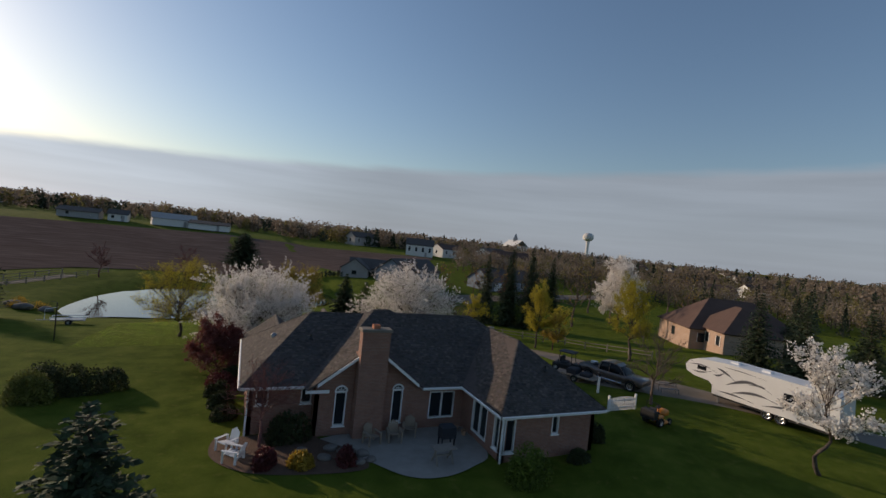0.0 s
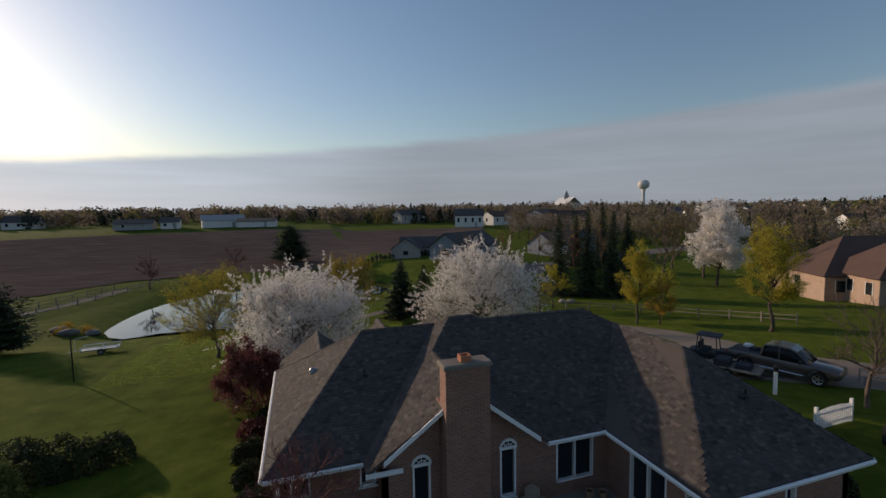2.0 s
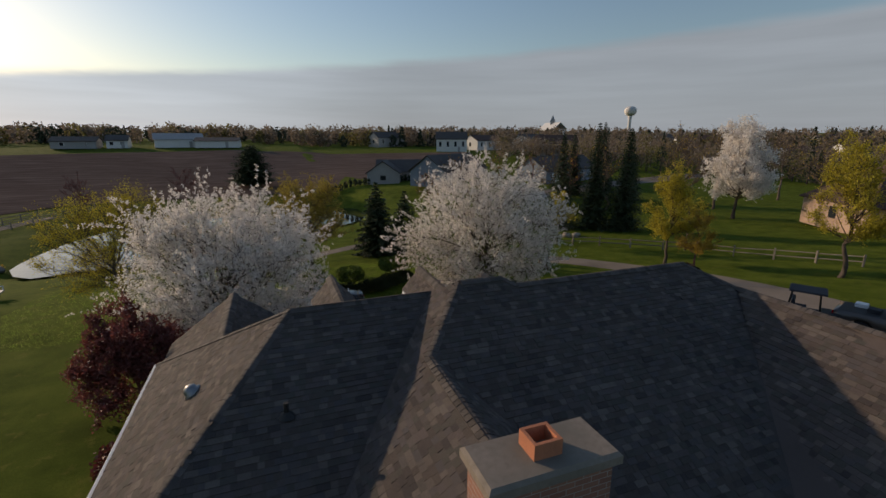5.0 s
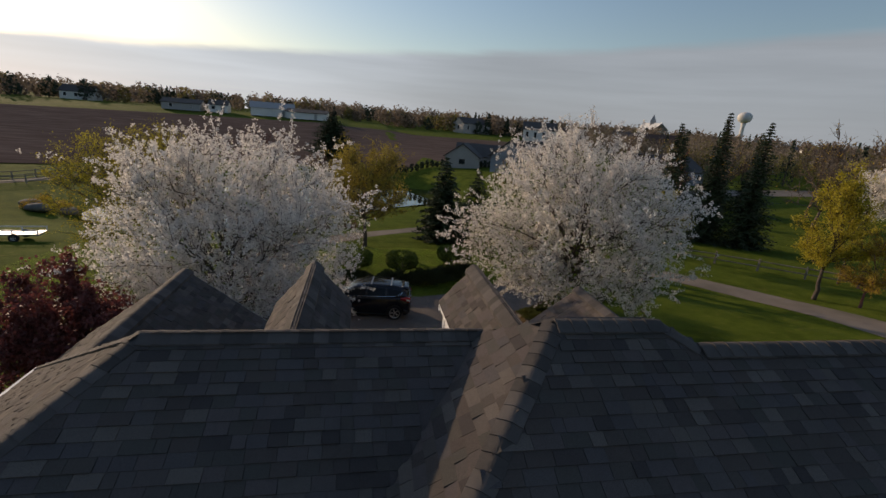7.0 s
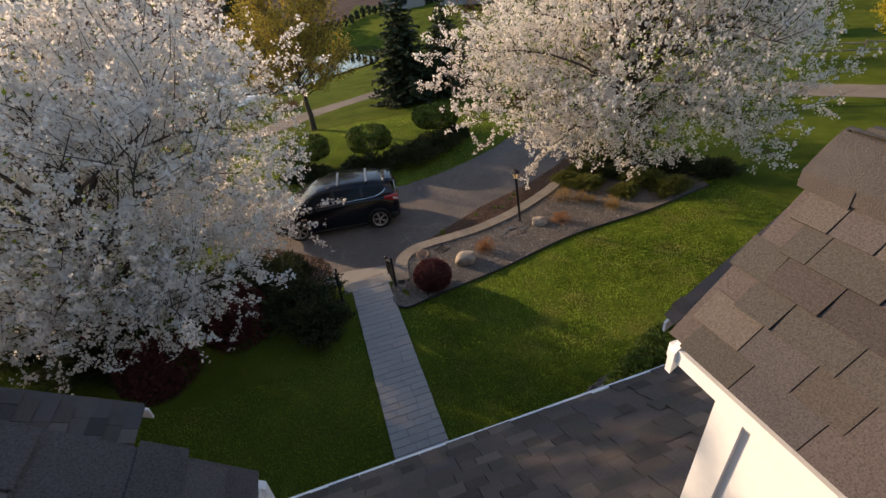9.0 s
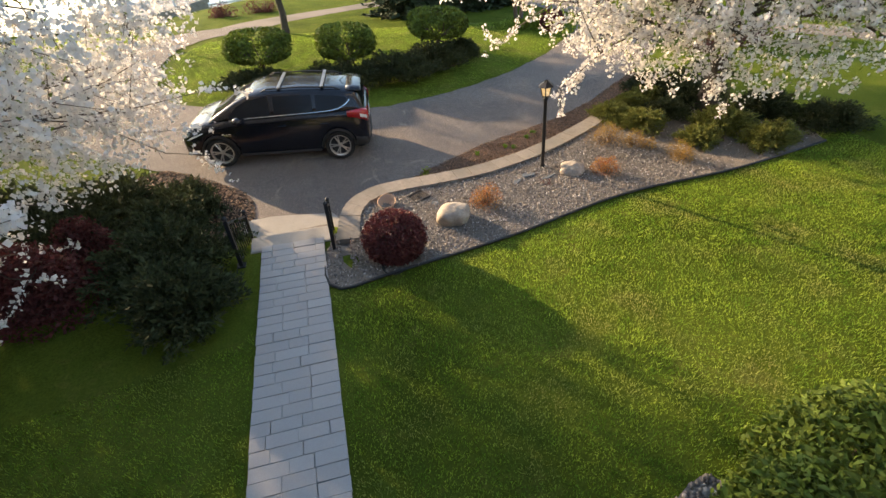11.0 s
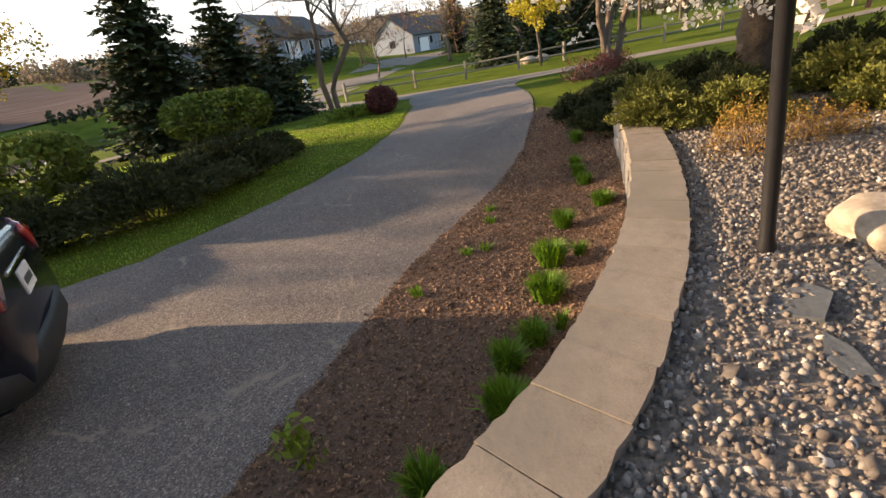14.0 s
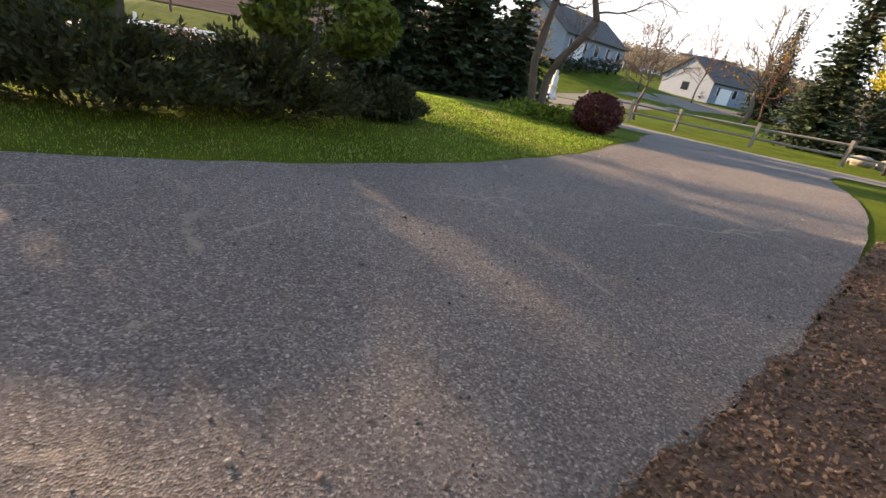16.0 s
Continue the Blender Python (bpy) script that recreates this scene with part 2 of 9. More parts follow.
def asphalt_mat():
    m = bpy.data.materials.new("worn_asphalt")
    m.use_nodes = True
    nt = m.node_tree
    bsdf = nt.nodes["Principled BSDF"]
    co = nt.nodes.new("ShaderNodeTexCoord").outputs["Object"]
    vo = nt.nodes.new("ShaderNodeTexVoronoi")
    vo.inputs["Scale"].default_value = 105
    nt.links.new(co, vo.inputs["Vector"])
    sep = nt.nodes.new("ShaderNodeSeparateColor")
    nt.links.new(vo.outputs["Color"], sep.inputs[0])
    grain = _ramp(nt, sep.outputs[0], [(0.0, (0.098, 0.085, 0.077)), (0.55, (0.172, 0.15, 0.136)), (0.88, (0.232, 0.203, 0.184)), (1.0, (0.38, 0.34, 0.30))])
    col = _mix(nt, 0.8, grain, _ramp(nt, _noise(nt, co, 0.5, 7, 0.65), [(0.3, (0.68, 0.66, 0.66)), (0.7, (1.15, 1.1, 1.05))]), "MULTIPLY")
    # sand and dust drifted into wavy seams
    wv = nt.nodes.new("ShaderNodeMapRange")
    wv.inputs["From Min"].default_value, wv.inputs["From Max"].default_value = 0.62, 0.75
    nt.links.new(_noise(nt, co, 0.9, 8, 0.72), wv.inputs["Value"])
    col = _mix(nt, wv.outputs[0], col, (0.20, 0.165, 0.13))
    # pale sand lying in long wandering cracks
    warp = nt.nodes.new("ShaderNodeVectorMath")
    warp.operation = "MULTIPLY_ADD"
    wob = nt.nodes.new("ShaderNodeTexNoise")
    wob.inputs["Scale"].default_value, wob.inputs["Detail"].default_value = 1.6, 6.0
    nt.links.new(co, wob.inputs["Vector"])
    nt.links.new(wob.outputs["Color"], warp.inputs[0])
    warp.inputs[1].default_value = (0.8, 0.8, 0.0)
    nt.links.new(co, warp.inputs[2])
    ck = nt.nodes.new("ShaderNodeTexVoronoi")
    ck.feature = "DISTANCE_TO_EDGE"
    ck.inputs["Scale"].default_value = 0.42
    nt.links.new(warp.outputs[0], ck.inputs["Vector"])
    line = nt.nodes.new("ShaderNodeMapRange")
    line.inputs["From Min"].default_value, line.inputs["From Max"].default_value = 0.0025, 0.009
    line.inputs["To Min"].default_value, line.inputs["To Max"].default_value = 1.0, 0.0
    nt.links.new(ck.outputs["Distance"], line.inputs["Value"])
    gap = nt.nodes.new("ShaderNodeMapRange")
    gap.inputs["From Min"].default_value, gap.inputs["From Max"].default_value = 0.48, 0.58
    nt.links.new(_noise(nt, co, 2.3, 6, 0.7), gap.inputs["Value"])
    both = nt.nodes.new("ShaderNodeMath")
    both.operation = "MULTIPLY"
    nt.links.new(line.outputs[0], both.inputs[0])
    nt.links.new(gap.outputs[0], both.inputs[1])
    col = _mix(nt, both.outputs[0], col, (0.26, 0.216, 0.172))
    nt.links.new(col, bsdf.inputs["Base Color"])
    bsdf.inputs["Roughness"].default_value, bsdf.inputs["Specular IOR Level"].default_value = 0.9, 0.15
    bp = nt.nodes.new("ShaderNodeBump")
    bp.inputs["Strength"].default_value, bp.inputs["Distance"].default_value = 0.55, 0.006
    nt.links.new(vo.outputs["Distance"], bp.inputs["Height"])
    nt.links.new(bp.outputs[0], bsdf.inputs["Normal"])
    return m


def shingle_mat(single=False):
    m = bpy.data.materials.new("shingle_piece" if single else "asphalt_shingle")
    m.use_nodes = True
    nt = m.node_tree
    bsdf = nt.nodes["Principled BSDF"]
    co = nt.nodes.new("ShaderNodeTexCoord").outputs["Object"]
    rnd = nt.nodes.new("ShaderNodeObjectInfo").outputs["Random"] if single else nt.nodes.new("ShaderNodeNewGeometry").outputs["Random Per Island"]
    tone = _ramp(nt, rnd, [(0.0, (0.06, 0.053, 0.052)), (0.2, (0.092, 0.076, 0.068)), (0.4, (0.078, 0.074, 0.066)), (0.6, (0.108, 0.09, 0.085)), (0.75, (0.086, 0.079, 0.08)), (0.9, (0.122, 0.105, 0.092)), (1.0, (0.142, 0.124, 0.11))])
    col = _mix(nt, 0.85, tone, _ramp(nt, _noise(nt, co, 170, 3, 0.85), [(0.32, (0.45, 0.43, 0.42)), (0.68, (1.45, 1.42, 1.38))]), "MULTIPLY")
    col = _mix(nt, 0.6, col, _ramp(nt, _noise(nt, co, 0.7, 6), [(0.3, (0.75, 0.74, 0.74)), (0.7, (1.05, 1.05, 1.05))]), "MULTIPLY")
    nt.links.new(col, bsdf.inputs["Base Color"])
    bsdf.inputs["Roughness"].default_value, bsdf.inputs["Specular IOR Level"].default_value = 0.9, 0.15
    bp = nt.nodes.new("ShaderNodeBump")
    bp.inputs["Strength"].default_value, bp.inputs["Distance"].default_value = 0.4, 0.004
    nt.links.new(_noise(nt, co, 220, 3, 0.8), bp.inputs["Height"])
    nt.links.new(bp.outputs[0], bsdf.inputs["Normal"])
    return m


def soil_mat():
    m = bpy.data.materials.new("tilled_soil")
    m.use_nodes = True
    nt = m.node_tree
    bsdf = nt.nodes["Principled BSDF"]
    co = nt.nodes.new("ShaderNodeTexCoord").outputs["Object"]
    mp = nt.nodes.new("ShaderNodeMapping")
    mp.inputs["Scale"].default_value = (0.35, 2.2, 1.0)
    mp.inputs["Rotation"].default_value = (0, 0, radians(8))
    nt.links.new(co, mp.inputs["Vector"])
    rows = _noise(nt, mp.outputs[0], 0.35, 9, 0.65)
    col = _ramp(nt, rows, [(0.3, (0.095, 0.068, 0.058)), (0.55, (0.15, 0.112, 0.096)), (0.75, (0.22, 0.17, 0.145))])
    col = _mix(nt, 0.6, col, _ramp(nt, _noise(nt, co, 0.02, 5), [(0.35, (0.7, 0.68, 0.66)), (0.65, (1.1, 1.08, 1.05))]), "MULTIPLY")
    nt.links.new(col, bsdf.inputs["Base Color"])
    bsdf.inputs["Roughness"].default_value, bsdf.inputs["Specular IOR Level"].default_value = 1.0, 0.0
    bp = nt.nodes.new("ShaderNodeBump")
    bp.inputs["Strength"].default_value, bp.inputs["Distance"].default_value = 0.8, 0.15
    nt.links.new(rows, bp.inputs["Height"])
    nt.links.new(bp.outputs[0], bsdf.inputs["Normal"])
    return m


def water_mat():
    m = bpy.data.materials.new("pond_water")
    m.use_nodes = True
    nt = m.node_tree
    b = nt.nodes["Principled BSDF"]
    b.inputs["Base Color"].default_value = (0.012, 0.016, 0.012, 1)
    b.inputs["Roughness"].default_value, b.inputs["IOR"].default_value, b.inputs["Specular IOR Level"].default_value = 0.03, 1.33, 0.9
    co = nt.nodes.new("ShaderNodeTexCoord").outputs["Object"]
    bp = nt.nodes.new("ShaderNodeBump")
    bp.inputs["Strength"].default_value, bp.inputs["Distance"].default_value = 0.12, 0.02
    nt.links.new(_noise(nt, co, 2.2, 4), bp.inputs["Height"])
    nt.links.new(bp.outputs[0], b.inputs["Normal"])
    return m


M = {}
M["lawn"], M["asphalt"], M["shingle"], M["soil"], M["water"] = lawn_mat(), asphalt_mat(), shingle_mat(), soil_mat(), water_mat()
M["shingle_piece"] = shingle_mat(True)
M["brick"] = brick_mat("red_brick", (0.34, 0.16, 0.11), (0.26, 0.12, 0.085), (0.36, 0.31, 0.27))
M["tan_brick"] = brick_mat("tan_brick", (0.5, 0.33, 0.24), (0.42, 0.28, 0.2), (0.45, 0.4, 0.35))
M["white"] = mat("white_trim_paint", two((0.80, 0.80, 0.79), 0.05), rough=0.5, bump=0.05)
M["ridgecap"] = mat("ridge_shingle", [(0.3, (0.06, 0.052, 0.048)), (0.7, (0.098, 0.083, 0.073))], 9, 170, 0.9, 0.45, island=0.35)
M["concrete"] = mat("concrete", [(0.3, (0.23, 0.21, 0.185)), (0.7, (0.34, 0.315, 0.28))], 2, 60, 0.9, 0.2)
M["drive_concrete"] = mat("drive_concrete", [(0.3, (0.18, 0.15, 0.122)), (0.7, (0.25, 0.212, 0.175))], 0.6, 40, 0.95, 0.2, big=0.25, bigc=(0.15, 0.13, 0.105), spec=0.1)
M["paver"] = mat("grey_paver", [(0.3, (0.31, 0.295, 0.285)), (0.7, (0.385, 0.37, 0.35))], 1.2, 90, 0.85, 0.3, per_object=0.05)
M["capstone"] = mat("cap_stone", [(0.3, (0.135, 0.113, 0.093)), (0.45, (0.22, 0.187, 0.154)), (0.6, (0.255, 0.218, 0.18)), (0.75, (0.34, 0.295, 0.245))], 12, 140, 0.93, 0.5, per_object=0.08, spec=0.15, bscale=32, dist=0.005, big=0.8, bigc=(0.17, 0.155, 0.13))
M["block"] = mat("split_block", [(0.28, (0.19, 0.176, 0.158)), (0.72, (0.30, 0.283, 0.262))], 6, 70, 0.92, 0.9, per_object=0.07, dist=0.03, bscale=26)
M["gravel"] = mat("gravel_bed", [(0.3, (0.09, 0.075, 0.062)), (0.7, (0.22, 0.185, 0.155))], 22, 80, 0.9, 0.8, bscale=45)
M["pebble"] = bpy.data.materials.new("river_pebble")
M["pebble"].use_nodes = True
pnt = M["pebble"].node_tree
pco = pnt.nodes.new("ShaderNodeTexCoord").outputs["Object"]
ptone = _ramp(pnt, pnt.nodes.new("ShaderNodeNewGeometry").outputs["Random Per Island"], [(0.0, (0.07, 0.06, 0.055)), (0.25, (0.14, 0.118, 0.1)), (0.5, (0.21, 0.165, 0.13)), (0.72, (0.18, 0.165, 0.15)), (0.92, (0.32, 0.28, 0.24)), (1.0, (0.52, 0.48, 0.43))])
pcol = _mix(pnt, 0.6, ptone, _ramp(pnt, _noise(pnt, pco, 60), [(0.3, (0.7, 0.69, 0.68)), (0.7, (1.1, 1.1, 1.1))]), "MULTIPLY")
pnt.links.new(pcol, pnt.nodes["Principled BSDF"].inputs["Base Color"])
pnt.nodes["Principled BSDF"].inputs["Roughness"].default_value = 0.75
M["mulch"] = mat("bark_mulch", [(0.25, (0.048, 0.028, 0.019)), (0.55, (0.135, 0.08, 0.054)), (0.8, (0.27, 0.165, 0.11))], 20, 95, 0.95, 0.9, bscale=40, dist=0.03)
# leaf browns lowered well below the mulch: missing shade is put into the colour
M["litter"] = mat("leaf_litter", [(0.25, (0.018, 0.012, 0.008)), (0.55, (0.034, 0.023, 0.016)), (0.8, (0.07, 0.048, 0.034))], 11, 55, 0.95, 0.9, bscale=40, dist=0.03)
M["chip"] = mat("bark_chip", [(0.2, (0.085, 0.05, 0.033)), (0.8, (0.30, 0.188, 0.122))], 9, 60, 0.95, 0.2, island=0.75)
M["bark"] = mat("bark", [(0.3, (0.045, 0.034, 0.026)), (0.7, (0.13, 0.10, 0.08))], 7, 40, 0.95, 0.9, bscale=16, dist=0.03)
M["twig"] = mat("twig_bark", [(0.3, (0.09, 0.065, 0.05)), (0.7, (0.16, 0.12, 0.095))], 7, 40, 0.95, 0.2)
M["redtwig"] = mat("red_twig", [(0.3, (0.13, 0.055, 0.05)), (0.7, (0.20, 0.09, 0.08))], 7, 40, 0.95, 0.2)
M["blossom"] = mat("pear_blossom", two((0.83, 0.785, 0.735), 0.08), 2, 20, 0.8, 0, island=0.1, spec=0.1, translucent=0.45)
M["yleaf"] = mat("spring_yellow_leaf", [(0.3, (0.34, 0.29, 0.025)), (0.7, (0.50, 0.42, 0.045))], 1, 20, 0.7, 0, island=0.3, translucent=0.4)
M["oleaf"] = mat("golden_leaf", [(0.3, (0.36, 0.23, 0.03)), (0.7, (0.50, 0.34, 0.05))], 1, 20, 0.7, 0, island=0.3, translucent=0.4)
M["gleaf"] = mat("fresh_green_leaf", [(0.3, (0.10, 0.17, 0.015)), (0.7, (0.22, 0.28, 0.03))], 1, 20, 0.7, 0, island=0.3, translucent=0.35)
M["pleaf"] = mat("purple_leaf", [(0.3, (0.085, 0.018, 0.02)), (0.7, (0.17, 0.04, 0.035))], 1, 20, 0.6, 0, island=0.35, translucent=0.25)
M["plumleaf"] = mat("plum_leaf", [(0.3, (0.12, 0.032, 0.03)), (0.7, (0.24, 0.075, 0.062))], 1, 20, 0.6, 0, island=0.35, translucent=0.3)
M["ogleaf"] = mat("gold_green_leaf", [(0.3, (0.26, 0.20, 0.03)), (0.7, (0.40, 0.31, 0.05))], 1, 20, 0.7, 0, island=0.3, translucent=0.4)
M["orleaf"] = mat("orange_leaf", [(0.3, (0.26, 0.055, 0.035)), (0.5, (0.33, 0.13, 0.03)), (0.7, (0.32, 0.22, 0.04))], 5, 9, 0.65, 0, island=0.45, translucent=0.3)
M["amberleaf"] = mat("amber_leaf", [(0.35, (0.25, 0.12, 0.03)), (0.65, (0.36, 0.24, 0.05))], 1.6, 9, 0.65, 0, island=0.35, translucent=0.3)
M["juniper"] = mat("juniper_needle", [(0.3, (0.022, 0.032, 0.011)), (0.7, (0.064, 0.076, 0.024))], 1, 20, 0.85, 0, island=0.35, translucent=0.1)
M["jungold"] = mat("golden_juniper", [(0.3, (0.085, 0.10, 0.02)), (0.7, (0.20, 0.205, 0.045))], 1.2, 20, 0.8, 0, island=0.35, translucent=0.15)
M["needle"] = mat("spruce_needle", [(0.3, (0.026, 0.044, 0.019)), (0.7, (0.07, 0.098, 0.042))], 1, 20, 0.85, 0, island=0.35)
M["yew"] = mat("clipped_yew", [(0.3, (0.06, 0.10, 0.012)), (0.7, (0.15, 0.20, 0.025))], 1.5, 20, 0.8, 0, island=0.35, translucent=0.15)
M["blade"] = mat("grass_blade", [(0.3, (0.07, 0.17, 0.01)), (0.7, (0.15, 0.29, 0.025))], 1, 9, 0.6, 0, island=0.35, translucent=0.35)
M["lawnblade"] = mat("lawn_blade", [(0.4, (0.13, 0.26, 0.03)), (0.6, (0.36, 0.48, 0.075))], 2.6, 12, 0.7, 0, spec=0.15, island=0.3, translucent=0.66, big=1.1, bigc=(0.36, 0.36, 0.12))
M["brownwood"] = mat("bare_wood_crown", [(0.3, (0.19, 0.15, 0.115)), (0.7, (0.27, 0.215, 0.16))], 0.05, 1, 0.95, 0, island=0.25, translucent=0.35)
M["farpine"] = mat("far_pine", [(0.3, (0.026, 0.038, 0.024)), (0.7, (0.06, 0.075, 0.042))], 0.05, 1, 0.95, 0, island=0.35)
M["farolive"] = mat("far_olive", [(0.3, (0.15, 0.13, 0.05)), (0.7, (0.25, 0.215, 0.08))], 0.05, 1, 0.95, 0, island=0.25, translucent=0.4)
M["rock"] = mat("boulder_stone", [(0.25, (0.22, 0.17, 0.125)), (0.55, (0.36, 0.305, 0.245)), (0.8, (0.52, 0.48, 0.42))], 4, 30, 0.85, 0.5, bscale=14)
M["darkrock"] = mat("dark_rock", [(0.3, (0.10, 0.09, 0.08)), (0.7, (0.24, 0.21, 0.18))], 3, 30, 0.9, 0.6)
M["slate"] = mat("slate", two((0.075, 0.085, 0.095), 0.3), 6, 40, 0.6, 0.3)
M["blackmetal"] = mat("black_metal", two((0.022, 0.022, 0.024), 0.2), 6, 60, 0.45, 0.05, metal=0.3)
M["greymetal"] = mat("grey_metal", two((0.30, 0.30, 0.30), 0.15), 6, 60, 0.4, 0.05, metal=0.8)
M["rust"] = mat("weathered_grate", two((0.075, 0.066, 0.06), 0.3), 12, 60, 0.7, 0.3, metal=0.4)
M["terracotta"] = mat("terracotta", two((0.42, 0.26, 0.17), 0.15), 6, 50, 0.85, 0.2)
M["flue"] = mat("clay_flue", two((0.45, 0.17, 0.09), 0.15), 6, 50, 0.85, 0.2)
M["wood"] = mat("weathered_wood", [(0.3, (0.22, 0.17, 0.125)), (0.7, (0.36, 0.29, 0.22))], 3, 50, 0.85, 0.3)
M["fencewood"] = mat("grey_fence_wood", [(0.3, (0.17, 0.145, 0.12)), (0.7, (0.30, 0.26, 0.215))], 3, 50, 0.9, 0.3)
M["carpaint"] = mat("black_car_paint", two((0.008, 0.009, 0.014), 0.1), 2, 9, 0.22, 0, coat=0.45, spec=0.3)
M["truckpaint"] = mat("grey_brown_truck_paint", two((0.085, 0.068, 0.058), 0.1), 2, 9, 0.3, 0, coat=0.8)
M["plastic"] = mat("black_plastic", two((0.02, 0.02, 0.02), 0.2), 9, 60, 0.6, 0.05)
M["rubber"] = mat("tyre_rubber", two((0.018, 0.018, 0.018), 0.2), 9, 60, 0.85, 0.2)
M["alloy"] = mat("alloy_wheel", two((0.55, 0.54, 0.52), 0.08), 6, 60, 0.3, 0, metal=0.9)
M["chrome"] = mat("chrome", two((0.75, 0.75, 0.75), 0.03), 6, 60, 0.12, 0, metal=1.0)
M["carglass"], M["winglass"] = glass_mat("car_glass", (0.012, 0.014, 0.017)), glass_mat("window_glass")
M["tail"] = mat("tail_light_red", two((0.42, 0.012, 0.015), 0.1), 6, 30, 0.15, 0, coat=1)
M["headlamp"] = mat("headlight_lens", two((0.62, 0.62, 0.60), 0.1), 6, 30, 0.1, 0, coat=1)
M["rvwhite"] = mat("rv_gelcoat", two((0.70, 0.69, 0.67), 0.05), 1, 20, 0.35, 0.02)
M["rvgrey"] = mat("rv_swoosh", two((0.10, 0.10, 0.11), 0.15), 3, 20, 0.35, 0)
M["orange"] = mat("tractor_orange", two((0.55, 0.20, 0.03), 0.1), 4, 30, 0.4, 0)
M["vinyl"] = mat("white_vinyl_siding", two((0.66, 0.65, 0.62), 0.06), 1, 30, 0.6, 0.05)
M["bluesiding"] = mat("blue_grey_siding", two((0.19, 0.23, 0.28), 0.1), 1, 30, 0.7, 0.05)
M["greysiding"] = mat("grey_siding", two((0.33, 0.32, 0.31), 0.1), 1, 30, 0.7, 0.05)
M["darkroof"] = mat("far_roof", two((0.085, 0.075, 0.07), 0.2), 0.8, 12, 0.9, 0.2)
M["brownroof"] = mat("brown_roof", two((0.105, 0.062, 0.048), 0.2), 0.8, 12, 0.9, 0.2)
M["statue"] = mat("statue_stone", two((0.62, 0.60, 0.57), 0.1), 4, 40, 0.8, 0.2)
M["tarp"] = mat("dark_fabric", two((0.03, 0.033, 0.04), 0.2), 4, 40, 0.8, 0.2)
lampglass = bpy.data.materials.new("lantern_glass")
lampglass.use_nodes = True
lb = lampglass.node_tree.nodes["Principled BSDF"]
lb.inputs["Base Color"].default_value = (0.85, 0.75, 0.55, 1)
lb.inputs["Roughness"].default_value = 0.3
lb.inputs["Transmission Weight"].default_value = 0.6
lb.inputs["Emission Color"].default_value = (1.0, 0.72, 0.38, 1)
lb.inputs["Emission Strength"].default_value = 0.12
M["lampglass"] = lampglass

# ---- mesh helpers ----


